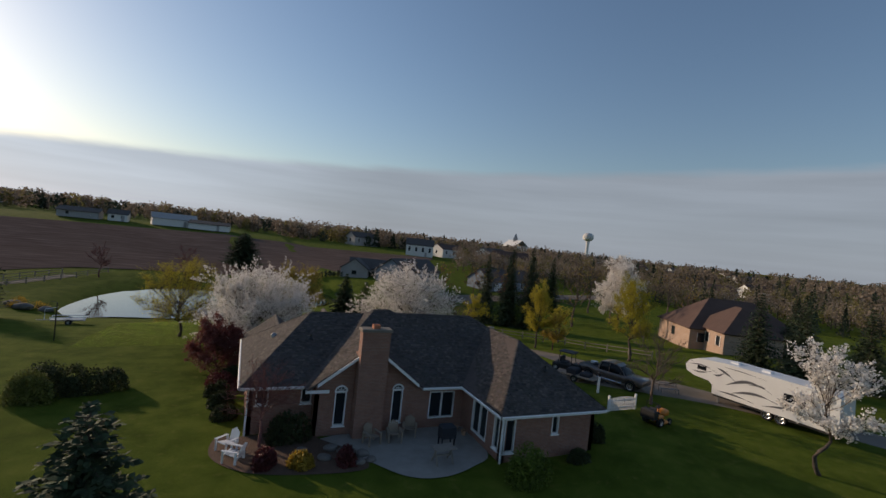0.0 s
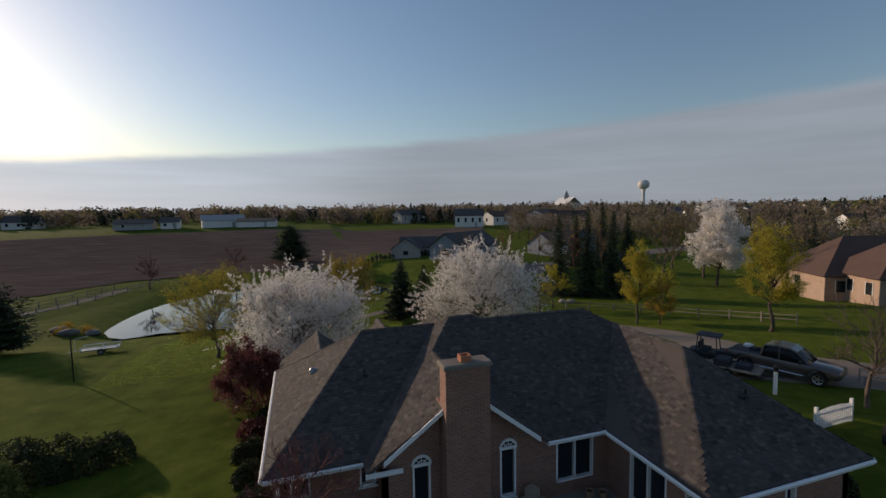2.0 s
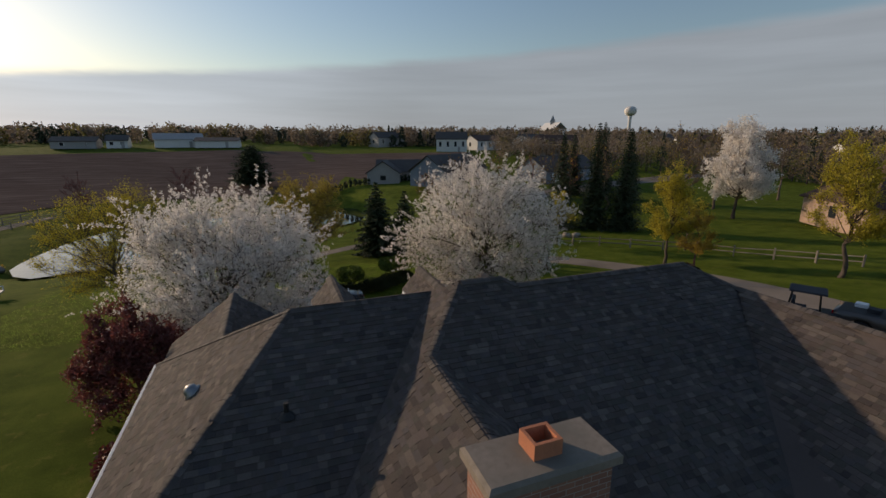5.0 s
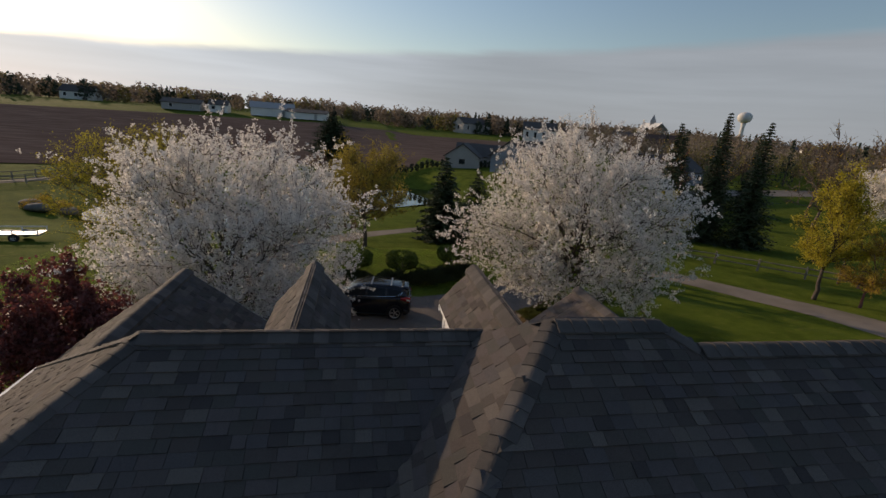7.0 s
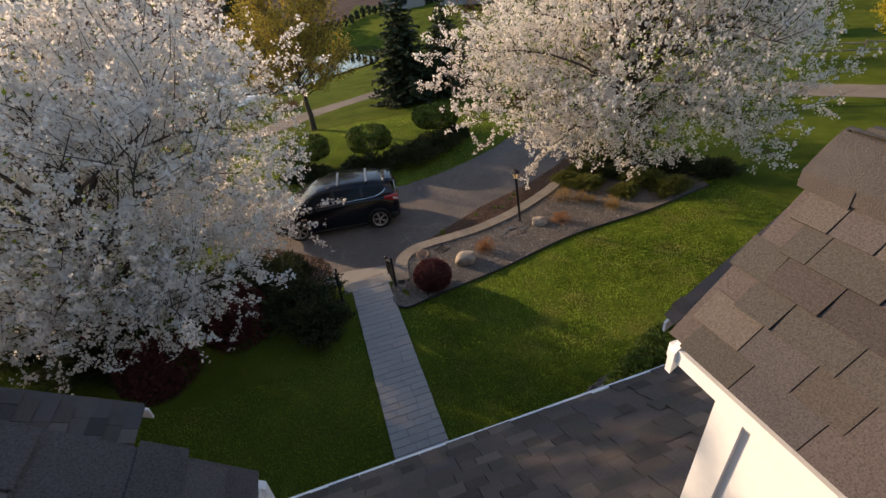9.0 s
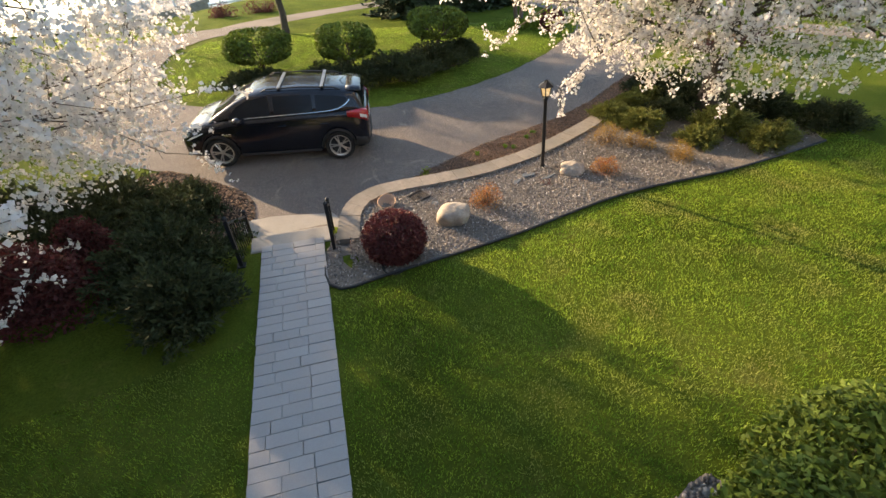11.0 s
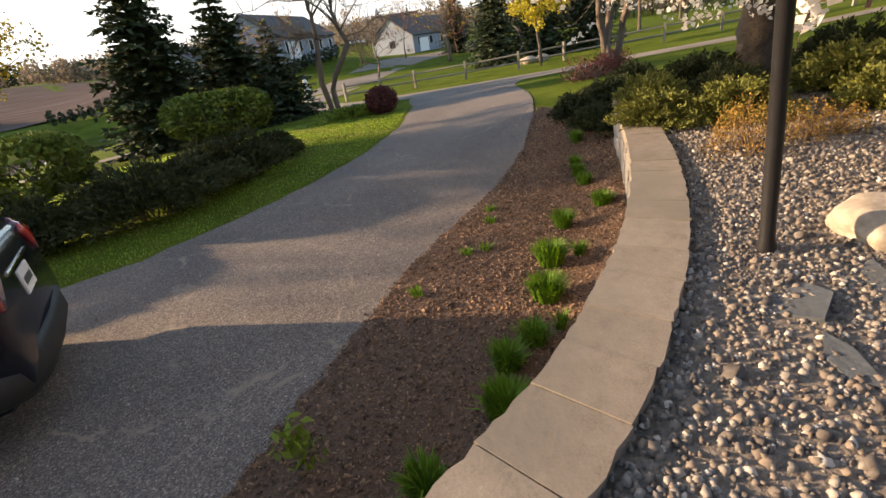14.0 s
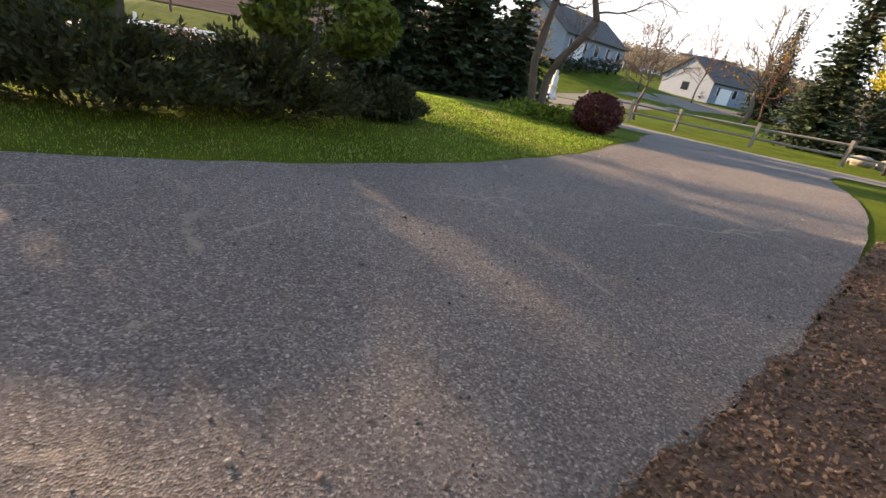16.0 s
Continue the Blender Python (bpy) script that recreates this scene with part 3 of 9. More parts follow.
class Shape:
    """Vertices and faces gathered in plain lists."""

    def __init__(self):
        self.v, self.f = [], []

    def add(self, verts, faces):
        n = len(self.v)
        self.v.extend([tuple(p) for p in verts])
        self.f.extend([tuple(i + n for i in f) for f in faces])
        return self

    def box(self, x0, y0, z0, x1, y1, z1, m=None):
        c = [Vector((x, y, z)) for z in (z0, z1) for y in (y0, y1) for x in (x0, x1)]
        if m is not None:
            c = [m @ p for p in c]
        return self.add(c, [(0, 2, 3, 1), (4, 5, 7, 6), (0, 1, 5, 4), (2, 6, 7, 3), (0, 4, 6, 2), (1, 3, 7, 5)])

    def bev(self, x0, y0, z0, x1, y1, z1, b=0.01, m=None):
        """A box with chamfered upper edges."""
        ring = lambda d, z: [Vector(p) for p in ((x0 + d, y0 + d, z), (x1 - d, y0 + d, z), (x1 - d, y1 - d, z), (x0 + d, y1 - d, z))]
        c = ring(0, z0) + ring(0, z1 - b) + ring(b, z1)
        if m is not None:
            c = [m @ p for p in c]
        fs = [(3, 2, 1, 0), (8, 9, 10, 11)]
        for k in (0, 4):
            fs += [(k + i, k + (i + 1) % 4, k + 4 + (i + 1) % 4, k + 4 + i) for i in range(4)]
        return self.add(c, fs)

    def tube(self, pts, radii, sides=6, closed=True):
        pts = [Vector(p) for p in pts]
        if isinstance(radii, (int, float)):
            radii = [radii] * len(pts)
        rings, n = [], len(pts)
        up = Vector((0.13, 0.21, 1))
        for i, p in enumerate(pts):
            d = (pts[min(i + 1, n - 1)] - pts[max(i - 1, 0)]).normalized()
            a = d.cross(up if abs(d.dot(up.normalized())) < 0.95 else Vector((1, 0, 0))).normalized()
            b = d.cross(a)
            rings.append([p + (a * math.cos(t) + b * math.sin(t)) * radii[i] for t in (2 * math.pi * k / sides for k in range(sides))])
        fs = [(i * sides + k, i * sides + (k + 1) % sides, (i + 1) * sides + (k + 1) % sides, (i + 1) * sides + k) for i in range(n - 1) for k in range(sides)]
        if closed:
            fs += [tuple(reversed(range(sides))), tuple((n - 1) * sides + k for k in range(sides))]
        return self.add([q for r in rings for q in r], fs)

    def lathe(self, prof, sides=16, m=None):
        """prof: (radius, height) from the bottom up, round z."""
        c = [Vector((r * math.cos(2 * math.pi * k / sides), r * math.sin(2 * math.pi * k / sides), z)) for r, z in prof for k in range(sides)]
        if m is not None:
            c = [m @ p for p in c]
        n = len(prof)
        fs = [(i * sides + k, i * sides + (k + 1) % sides, (i + 1) * sides + (k + 1) % sides, (i + 1) * sides + k) for i in range(n - 1) for k in range(sides)]
        fs += [tuple(reversed(range(sides))), tuple((n - 1) * sides + k for k in range(sides))]
        return self.add(c, fs)

    def slab(self, poly, thick, m=None):
        """A planar polygon (3D points) thickened along its normal, downwards by thick."""
        p = [Vector(q) for q in poly]
        if m is not None:
            p = [m @ q for q in p]
        nrm = Vector((0, 0, 0))
        for i in range(len(p)):
            nrm += p[i].cross(p[(i + 1) % len(p)])
        nrm.normalize()
        k = len(p)
        return self.add(p + [q - nrm * thick for q in p], [tuple(range(k)), tuple(range(2 * k - 1, k - 1, -1))] + [(i, k + i, k + (i + 1) % k, (i + 1) % k) for i in range(k)])

    def mesh(self, name, material, smooth=False):
        me = bpy.data.meshes.new(name)
        me.from_pydata(self.v, [], self.f)
        me.materials.append(material)
        if smooth:
            me.polygons.foreach_set("use_smooth", [True] * len(me.polygons))
        me.update()
        return me


def thing(name, m, label, category, group="", kind=""):
    """An empty at a thing's base; its parts hang under it."""
    ob = new(name)
    ob.matrix_world = m
    ob.empty_display_size = 0.2
    return tagged(ob, label, category, group, kind)


def part(name, shape, material, parent=None, label="", smooth=False, kind=""):
    ob = new(name, shape.mesh(name, material, smooth) if isinstance(shape, Shape) else shape)
    if parent is not None:
        ob.parent = parent
    return tagged(ob, label, kind=kind)


def quads_mesh(name, c, material, parent=None, label="", kind=""):
    """c: (n, 4, 3) corners of loose quads."""
    n = len(c)
    me = bpy.data.meshes.new(name)
    me.vertices.add(n * 4)
    me.vertices.foreach_set("co", np.ascontiguousarray(c, dtype=np.float32).ravel())
    me.loops.add(n * 4)
    me.loops.foreach_set("vertex_index", np.arange(n * 4, dtype=np.int32))
    me.polygons.add(n)
    me.polygons.foreach_set("loop_start", np.arange(0, n * 4, 4, dtype=np.int32))
    me.update(calc_edges=True)
    me.materials.append(material)
    ob = new(name, me)
    if parent is not None:
        ob.parent = parent
    return tagged(ob, label, kind=kind)


def unit(n, rng):
    v = rng.normal(size=(n, 3))
    return v / np.linalg.norm(v, axis=1, keepdims=True)


def leaf_quads(centres, size, rng, k=1, spread=0.0, aspect=1.0, up=0.0):
    """k leaves round each centre: folded diamonds of about that size, turned at random (up: flatter)."""
    c = np.repeat(np.asarray(centres), k, axis=0)
    n = len(c)
    c = c + rng.normal(size=(n, 3)) * spread
    nrm = unit(n, rng)
    nrm[:, 2] += up
    nrm /= np.linalg.norm(nrm, axis=1, keepdims=True)
    a = np.cross(nrm, unit(n, rng))
    a /= np.linalg.norm(a, axis=1, keepdims=True) + 1e-9
    b = np.cross(nrm, a)
    s = (size * rng.uniform(0.6, 1.35, size=(n, 1))) * 0.5
    fold = nrm * s * 0.3
    return np.stack([c - a * s * aspect, c - b * s / aspect + fold, c + a * s * aspect, c + b * s / aspect + fold], axis=1)


def smooth01(x, a, b):
    t = np.clip((np.asarray(x, float) - a) / (b - a), 0, 1)
    return t * t * (3 - 2 * t)


def in_poly(px, py, poly):
    """Which points lie inside a closed polygon of (x, y)."""
    px, py = np.asarray(px, float), np.asarray(py, float)
    ins = np.zeros(px.shape, bool)
    k = len(poly)
    for i in range(k):
        (x0, y0), (x1, y1) = poly[i], poly[(i + 1) % k]
        cross = ((y0 > py) != (y1 > py)) & (px < (x1 - x0) * (py - y0) / ((y1 - y0) if y1 != y0 else 1e-9) + x0)
        ins ^= cross
    return ins


def poly_dist(px, py, pts, closed=True):
    """Distance to a polyline."""
    px, py = np.asarray(px, float), np.asarray(py, float)
    best = np.full(px.shape, 1e9)
    m = len(pts)
    for i in range(m if closed else m - 1):
        (x0, y0), (x1, y1) = pts[i], pts[(i + 1) % m]
        dx, dy = x1 - x0, y1 - y0
        t = np.clip(((px - x0) * dx + (py - y0) * dy) / (dx * dx + dy * dy + 1e-12), 0, 1)
        best = np.minimum(best, np.hypot(px - x0 - t * dx, py - y0 - t * dy))
    return best


def curve_pts(ctrl, step=0.25, closed=False):
    """Catmull-Rom through control points of (x, y)."""
    P = [np.array(p, float) for p in ctrl]
    n = len(P)
    out = []
    for i in range(n if closed else n - 1):
        g = (lambda j: P[j % n]) if closed else (lambda j: P[min(max(j, 0), n - 1)])
        p0, p1, p2, p3 = g(i - 1), g(i), g(i + 1), g(i + 2)
        m = max(2, int(np.linalg.norm(p2 - p1) / step))
        for k in range(m):
            t = k / m
            out.append(tuple(0.5 * (2 * p1 + (p2 - p0) * t + (2 * p0 - 5 * p1 + 4 * p2 - p3) * t * t + (3 * p1 - p0 - 3 * p2 + p3) * t ** 3)))
    if not closed:
        out.append(tuple(P[-1]))
    return out

# ---- terrain ----
WALL = curve_pts([(10.78, 42.1), (10.88, 42.75), (11.13, 43.19), (11.6, 43.42), (12.27, 43.475), (13.0, 43.54), (13.55, 43.62), (14.58, 43.94), (15.58, 44.4), (16.3, 44.8), (17.0, 45.22), (17.65, 45.62), (18.3, 46.02), (18.85, 46.38)], 0.2)
POND = curve_pts([(-19.4, 78.2), (-16.0, 73.9), (-12.5, 75.2), (-5.0, 75.2), (1.0, 78.2), (7.0, 83.0), (13.0, 88.4), (17.0, 91.3), (20.6, 95.0), (22.5, 101.0), (22.0, 106.6), (17.6, 108.8), (9.5, 107.2), (0.0, 107.5), (-8.7, 107.2), (-14.0, 102.0), (-17.5, 95.0), (-19.2, 88.0)], 2.0, True)
WALL_X, WALL_Y = np.array([p[0] for p in WALL]), np.array([p[1] for p in WALL])
HX0, HX1 = 8.9, 10.55
YW = [(-400, 2.2), (-40, 2.0), (22, 1.9), (36, 1.45), (50, 0.7), (60, -0.1), (70, -1.6), (76, -2.0), (96, -1.6), (110, -1.2), (140, 1.2), (200, 7.6), (300, 9.5), (700, 11), (4000, 11)]
YC = [(-400, 2.2), (-40, 2.0), (22, 1.95), (31, 1.9), (34.6, 0.95), (36, 0.87), (41, 0.86), (42.2, 0.84), (43, 0.81), (60, 0.81), (4000, 0.81)]
YD = [(-400, 0.0), (58, 0.0), (66, -0.6), (80, -1.5), (96, -1.7), (110, -1.3), (140, 1.0), (200, 6.5), (300, 9), (700, 11), (4000, 11)]
YE = [(-400, 2.2), (-40, 2.1), (30, 2.25), (38, 1.6), (48, 0.5), (56, 0.0), (66, -0.5), (80, -0.8), (100, -0.2), (140, 1.8), (200, 5.0), (300, 8), (700, 11), (4000, 11)]


def prof(y, table):
    return np.interp(y, [a for a, _ in table], [b for _, b in table])


def ground_z(x, y):
    """Height of the ground."""
    x, y = np.asarray(x, float), np.asarray(y, float)
    line = np.where(x < 10.62, 43.4, np.interp(x, WALL_X, WALL_Y))
    # the fall from the front lawn to the drive: sheer behind the wall, a bank elsewhere
    w = np.where(x < 9.0, 1.7, np.where(x < 10.75, 0.9, 0.12)) + smooth01(x, 18.9, 23) * 5
    off = np.where(x < 9.0, -0.6, np.where(x < 10.62, -0.3, 0.0))
    drop = smooth01(y - line - off, -w, w)
    c = prof(y, YC) * (1 - drop) + prof(y, YD) * drop
    wl_, el_ = 1 - smooth01(x, -1, 6), smooth01(x, 17.5, 24)
    z = prof(y, YW) * wl_ + c * (1 - wl_ - el_) + prof(y, YE) * el_
    far = smooth01(np.hypot(x, y), 700, 1500)
    z = z * (1 - far) + 11 * far
    side = smooth01(np.abs(x - 10), 120, 400)
    z = z * (1 - side) + np.maximum(z, 4 + 0.01 * np.abs(x - 10)) * side
    z = z + 2.2 * np.exp(-((x - 42) ** 2 / 190 + (y - 106) ** 2 / 130))
    d = poly_dist(x, y, POND)
    sd = np.where(in_poly(x, y, POND), -d, d)
    dip = 1 - smooth01(sd, -3.0, 5.0)
    return z * (1 - dip) + (-3.3) * dip


def gz(x, y):
    return float(ground_z(np.array([x]), np.array([y]))[0])


def axis_steps(lo, hi, fine, far):
    a = list(np.arange(lo, hi, fine))
    s, v = fine, hi
    while v < far:
        a.append(v)
        s *= 1.16
        v += s
    a.append(far)
    s, v = fine, lo - fine
    while v > -far:
        a.insert(0, v)
        s *= 1.16
        v -= s
    a.insert(0, -far)
    return np.array(a)


gx, gy = axis_steps(-2.0, 26.0, 0.22, 3800), axis_steps(34.0, 52.0, 0.22, 3800)
GX, GY = np.meshgrid(gx, gy)
GZ = ground_z(GX, GY)
inner = smooth01(np.hypot(GX - 12, GY - 42), 12, 30)
nx_, ny_ = len(gx), len(gy)
gv = np.stack([GX, GY, GZ], -1).reshape(-1, 3)
idx = np.arange(nx_ * ny_).reshape(ny_, nx_)
gf = np.stack([idx[:-1, :-1], idx[:-1, 1:], idx[1:, 1:], idx[1:, :-1]], -1).reshape(-1, 4)
me = bpy.data.meshes.new("ground")
me.from_pydata(gv.tolist(), [], gf.tolist())
me.materials.append(M["lawn"])
me.polygons.foreach_set("use_smooth", [True] * len(me.polygons))
ground = tagged(new("ground", me), "green spring lawn with a few dry patches", "lawn", kind="structure")

from mathutils import geometry as mgeo


def draped(name, poly, dz, material, res, label, category, kind="structure", zfun=None, rag=0.0):
    """A sheet that follows the ground inside a polygon of (x, y)."""
    rng = np.random.default_rng(len(name) + len(poly))
    poly = [(px + rng.normal() * rag, py + rng.normal() * rag) for px, py in poly]
    xs, ys = [p[0] for p in poly], [p[1] for p in poly]
    px, py = np.meshgrid(np.arange(min(xs), max(xs), res), np.arange(min(ys), max(ys), res))
    px, py = px.ravel() + rng.normal(size=px.size) * res * 0.06, py.ravel()
    ok = in_poly(px, py, poly) & (poly_dist(px, py, poly) > res * 0.35)
    pts = [Vector(p) for p in poly] + [Vector((a, b)) for a, b in zip(px[ok], py[ok])]
    k = len(poly)
    v, _, f, *_ = mgeo.delaunay_2d_cdt(pts, [(i, (i + 1) % k) for i in range(k)], [], 1, 1e-5)
    vx, vy = np.array([p[0] for p in v]), np.array([p[1] for p in v])
    z = (zfun or ground_z)(vx, vy) + dz
    m_ = bpy.data.meshes.new(name)
    m_.from_pydata(np.stack([vx, vy, z], 1).tolist(), [], [tuple(t) for t in f])
    m_.materials.append(material)
    m_.polygons.foreach_set("use_smooth", [True] * len(m_.polygons))
    ob = tagged(new(name, m_), label, category, kind=kind)
    return ob


# the ploughed field behind the pond
field_poly = curve_pts([(-230, 118), (-120, 112), (-50, 104), (-28, 116), (-8, 118), (10, 120), (30, 128), (52, 150), (72, 178), (84, 196), (60, 197), (20, 196), (-20, 190), (-60, 186), (-120, 176), (-230, 165)], 8, True)
draped("field", field_poly, 0.12, M["soil"], 7.0, "bare brown ploughed field, freshly tilled", "field")

# the asphalt drive: a loop past the front of the house, out to the lane
drive_poly = curve_pts([(8.95, 44.2), (10.6, 43.6), (11.2, 44.2), (12.2, 45.0), (13.45, 45.68), (14.42, 46.2), (15.6, 46.66), (16.5, 47.0), (17.3, 47.38), (18.5, 48.06), (20.0, 49.0), (20.8, 49.55), (22.4, 50.9), (23.6, 52.1), (25.7, 54.2), (27.6, 55.6), (27.2, 58.0), (25.2, 59.4), (23.6, 57.9), (22.1, 55.8), (20.5, 54.1), (19.4, 53.02), (17.35, 51.5), (16.25, 50.86), (15.4, 50.4), (14.35, 49.98), (12.95, 49.62), (12.25, 49.5), (10.0, 49.8), (7.9, 50.75), (6.4, 51.6), (5.6, 53.2), (5.2, 55.2), (5.3, 57.6), (6.2, 60.2), (8.5, 62.6), (6.8, 63.4), (4.0, 61.9), (2.3, 59.0), (1.6, 55.5), (2.1, 51.8), (3.7, 49.6), (6.0, 47.6), (7.7, 46.5)], 0.35, True)
drive = draped("road", drive_poly, 0.022, M["asphalt"], 0.45, "worn grey asphalt drive with sandy drifts", "driveway", rag=0.02)
lane_poly = curve_pts([(22.6, 66.8), (24.6, 60.2), (25.3, 58.3), (27.3, 55.4), (31.0, 50.9), (33.6, 45.0), (33.4, 39.5), (31.0, 36.0), (28.6, 33.5), (28.4, 31.2), (31, 29.0), (36.5, 24.9), (40, 20.2), (46, 8), (49, 9), (43, 21.6), (39.2, 28.6), (37, 33), (37.2, 40), (36.6, 46), (33.2, 52.4), (29.6, 57.4), (27.5, 61.2), (26.0, 66), (24.8, 70.5), (17, 71.2), (12.4, 68.6), (8.0, 65.6), (6.4, 63.2), (8.2, 62.2), (10, 64.4), (13.2, 67.0), (17.5, 69.0), (21.5, 68.8)], 0.6, True)
draped("lane", lane_poly, 0.016, M["drive_concrete"], 0.8, "pale concrete lane through the lawn", "driveway", rag=0.03)
street_poly = curve_pts([(25.5, 70.0), (36, 80), (52, 91), (80, 103), (120, 112), (120, 118), (80, 109), (50, 97), (33, 84.5), (22.5, 72.5)], 2, True)
draped("street", street_poly, 0.03, M["drive_concrete"], 1.6, "grey village street", "road")

# gravel bed behind the wall, and the mulch strip in front of it
bed_edge = curve_pts([(10.42, 41.9), (10.36, 41.35), (10.55, 41.02), (11.3, 41.15), (13.2, 41.5), (15.6, 42.1), (18.1, 42.3), (20.6, 42.6)], 0.2)
gravel_poly = bed_edge + [(21.2, 44), (20.4, 46)] + [(px, py - 0.1) for px, py in reversed(WALL[6:-2])] + [(10.8, 42.9), (10.6, 42.4)]
gravel = draped("gravel", gravel_poly, 0.035, M["gravel"], 0.2, "grey and tan pebble bed along the lawn", "gravel")
mulch_poly = [(px, py + 0.08) for px, py in WALL[8:]] + [(20.6, 47.9), (21.0, 49.6)] + curve_pts([(20.0, 49.02), (18.5, 48.08), (17.3, 47.4), (16.5, 47.02), (15.6, 46.68), (14.42, 46.22), (13.45, 45.7), (12.2, 45.0), (11.45, 44.3), (11.2, 43.75)], 0.15)


def mulch_z(a, b):
    """The strip lies level at the wall and runs out onto the rising lawn."""
    k = smooth01(a, 18.3, 19.4)
    bank = 0.12 * (1 - smooth01(b - np.interp(a, WALL_X, WALL_Y), 0.1, 0.8))
    return (prof(b, YD) + bank) * (1 - k) + np.maximum(ground_z(a, b), prof(b, YD)) * k


draped("mulch", mulch_poly, 0.045, M["mulch"], 0.15, "brown bark mulch strip at the foot of the wall", "mulch", rag=0.025, zfun=mulch_z)

# real litter beside the drive; its dark colour also stands in for shade
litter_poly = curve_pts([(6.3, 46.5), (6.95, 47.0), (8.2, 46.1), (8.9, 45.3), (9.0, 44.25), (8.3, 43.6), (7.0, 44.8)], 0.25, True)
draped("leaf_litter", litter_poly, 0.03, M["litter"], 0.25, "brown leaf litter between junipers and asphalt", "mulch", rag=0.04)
water = Shape()
water.add([(px, py, -2.42) for px, py in POND], [tuple(range(len(POND)))])
tagged(part("water", water, M["water"]), "still pond reflecting the pale sky", "pond", kind="structure")

# ---- the house ----
EAVE = 4.43
FLOOR = 2.0
house = thing("house", pose(0, 0, 0), "single-storey red brick house with a brown shingle hip roof", "house")
R = dict(
    a0=(3.44, 25.24, EAVE), a1=(7.2, 30.76, 7.2), a2=(10.5, 30.76, 7.2), a3=(3.44, 35.05, EAVE),
    v0=(6.42, 25.24, EAVE), g0=(6.42, 24.5, EAVE), g1=(9.7, 24.5, 6.69), g2=(9.72, 28.5, 6.69), A1=(11.02, 30.13, 7.6), A2=(12.1, 30.13, 7.6),
    e0=(12.58, 24.4, EAVE), e1=(12.58, 24.5, EAVE), i0=(14.93, 24.4, EAVE), w1=(18.75, 28.9, 6.92), w2=(18.4, 24.4, 7.06),
    c0=(14.93, 20.06, EAVE), c1=(21.45, 20.06, EAVE), RR=(17.78, 29.88, 7.46), B1=(12.4, 29.88, 7.46), f1=(21.45, 35.05, EAVE),
    k0=(11.3, 35.05, EAVE), k1=(12.8, 35.05, EAVE))
PLANES = [  # counter-clockwise from above
    ("a0", "v0", "a2", "a1"), ("a0", "a1", "a3"), ("g0", "g1", "g2", "v0"), ("v0", "g2", "A1", "a2"), ("g1", "e1", "g2"),
    ("e0", "i0", "w1", "RR", "B1", "A2", "A1", "g2"), ("c0", "w2", "w1", "i0"), ("c0", "c1", "w2"), ("c1", "f1", "RR", "w1", "w2"),
    ("a1", "a2", "k0", "a3"), ("a2", "A1", "A2", "k1", "k0"), ("B1", "RR", "f1", "k1"), ("A2", "B1", "k1")]
for pl in PLANES:
    pts = [Vector(R[n]) for n in pl]
    nrm = Vector()
    for i in range(len(pts)):
        nrm += pts[i].cross(pts[(i + 1) % len(pts)])
    if nrm.z < 0:
        pts.reverse()
    plane_ob = part("roof_plane", Shape().slab(pts, 0.10), M["shingle"], house)
    if pl == ("a1", "a2", "k0", "a3"):
        roof_ob = plane_ob


def shingle_field(poly, rng, expo=0.12, wid=0.17, lift=0.0):
    """Laminated shingle tabs over one roof plane: thin wedges, each with its own width and thickness."""
    p = [Vector(q) for q in poly]
    n = Vector()
    for i in range(len(p)):
        n += p[i].cross(p[(i + 1) % len(p)])
    n.normalize()
    if n.z < 0:
        n = -n
    side = Vector((0, 0, 1)).cross(n).normalized()
    upv = n.cross(side).normalized()
    if upv.z < 0:
        upv, side = -upv, -side
    o = min(p, key=lambda q: q.z)
    o = o + n * (sum(p, Vector()) / len(p) - o).dot(n)
    uv = [((q - o).dot(side), (q - o).dot(upv)) for q in p]
    u0, u1, v1 = min(a for a, _ in uv), max(a for a, _ in uv), max(b for _, b in uv)
    out = []
    row = 0
    while row * expo < v1:
        v = row * expo
        u = u0 - rng.uniform(0, wid)
        while u < u1:
            w = wid * rng.uniform(0.55, 1.5)
            out.append((u, v, w, rng.uniform(0.006, 0.02)))
            u += w + 0.004
        row += 1
    arr = np.array(out)
    if not len(arr):
        return []
    ok = in_poly(arr[:, 0] + arr[:, 2] / 2, arr[:, 1] + expo * 0.5, uv) & in_poly(arr[:, 0] + 0.02, arr[:, 1] + expo * 0.3, uv) & in_poly(arr[:, 0] + arr[:, 2] - 0.02, arr[:, 1] + expo * 0.3, uv)
    res = []
    for u, v, w, t in arr[ok]:
        b = o + side * u + upv * (v - 0.01) + n * (0.002 + lift)
        res.append((b, side * w, upv * (expo + 0.015), n * t, n * 0.003))
    return res


def tab_shape(sh, tab):
    b, s, u, t, e = tab
    sh.add([b, b + s, b + s + u, b + u, b + t, b + s + t, b + s + u + e, b + u + e], [(4, 5, 6, 7), (0, 1, 5, 4), (0, 4, 7, 3), (1, 2, 6, 5)])


srng = np.random.default_rng(5)
near_tabs, far_tabs = [], Shape()
for i, pl in enumerate(PLANES):
    pts = [R[n] for n in pl]
    if pl[:2] == ("A1", "A2"):
        continue
    for tab in shingle_field(pts, srng):
        b = tab[0]
        if pl == ("a1", "a2", "k0", "a3") and 8.6 < b.x < 11.6 and b.y > 32.3 and len(near_tabs) < 290:
            near_tabs.append(tab)
        else:
            tab_shape(far_tabs, tab)


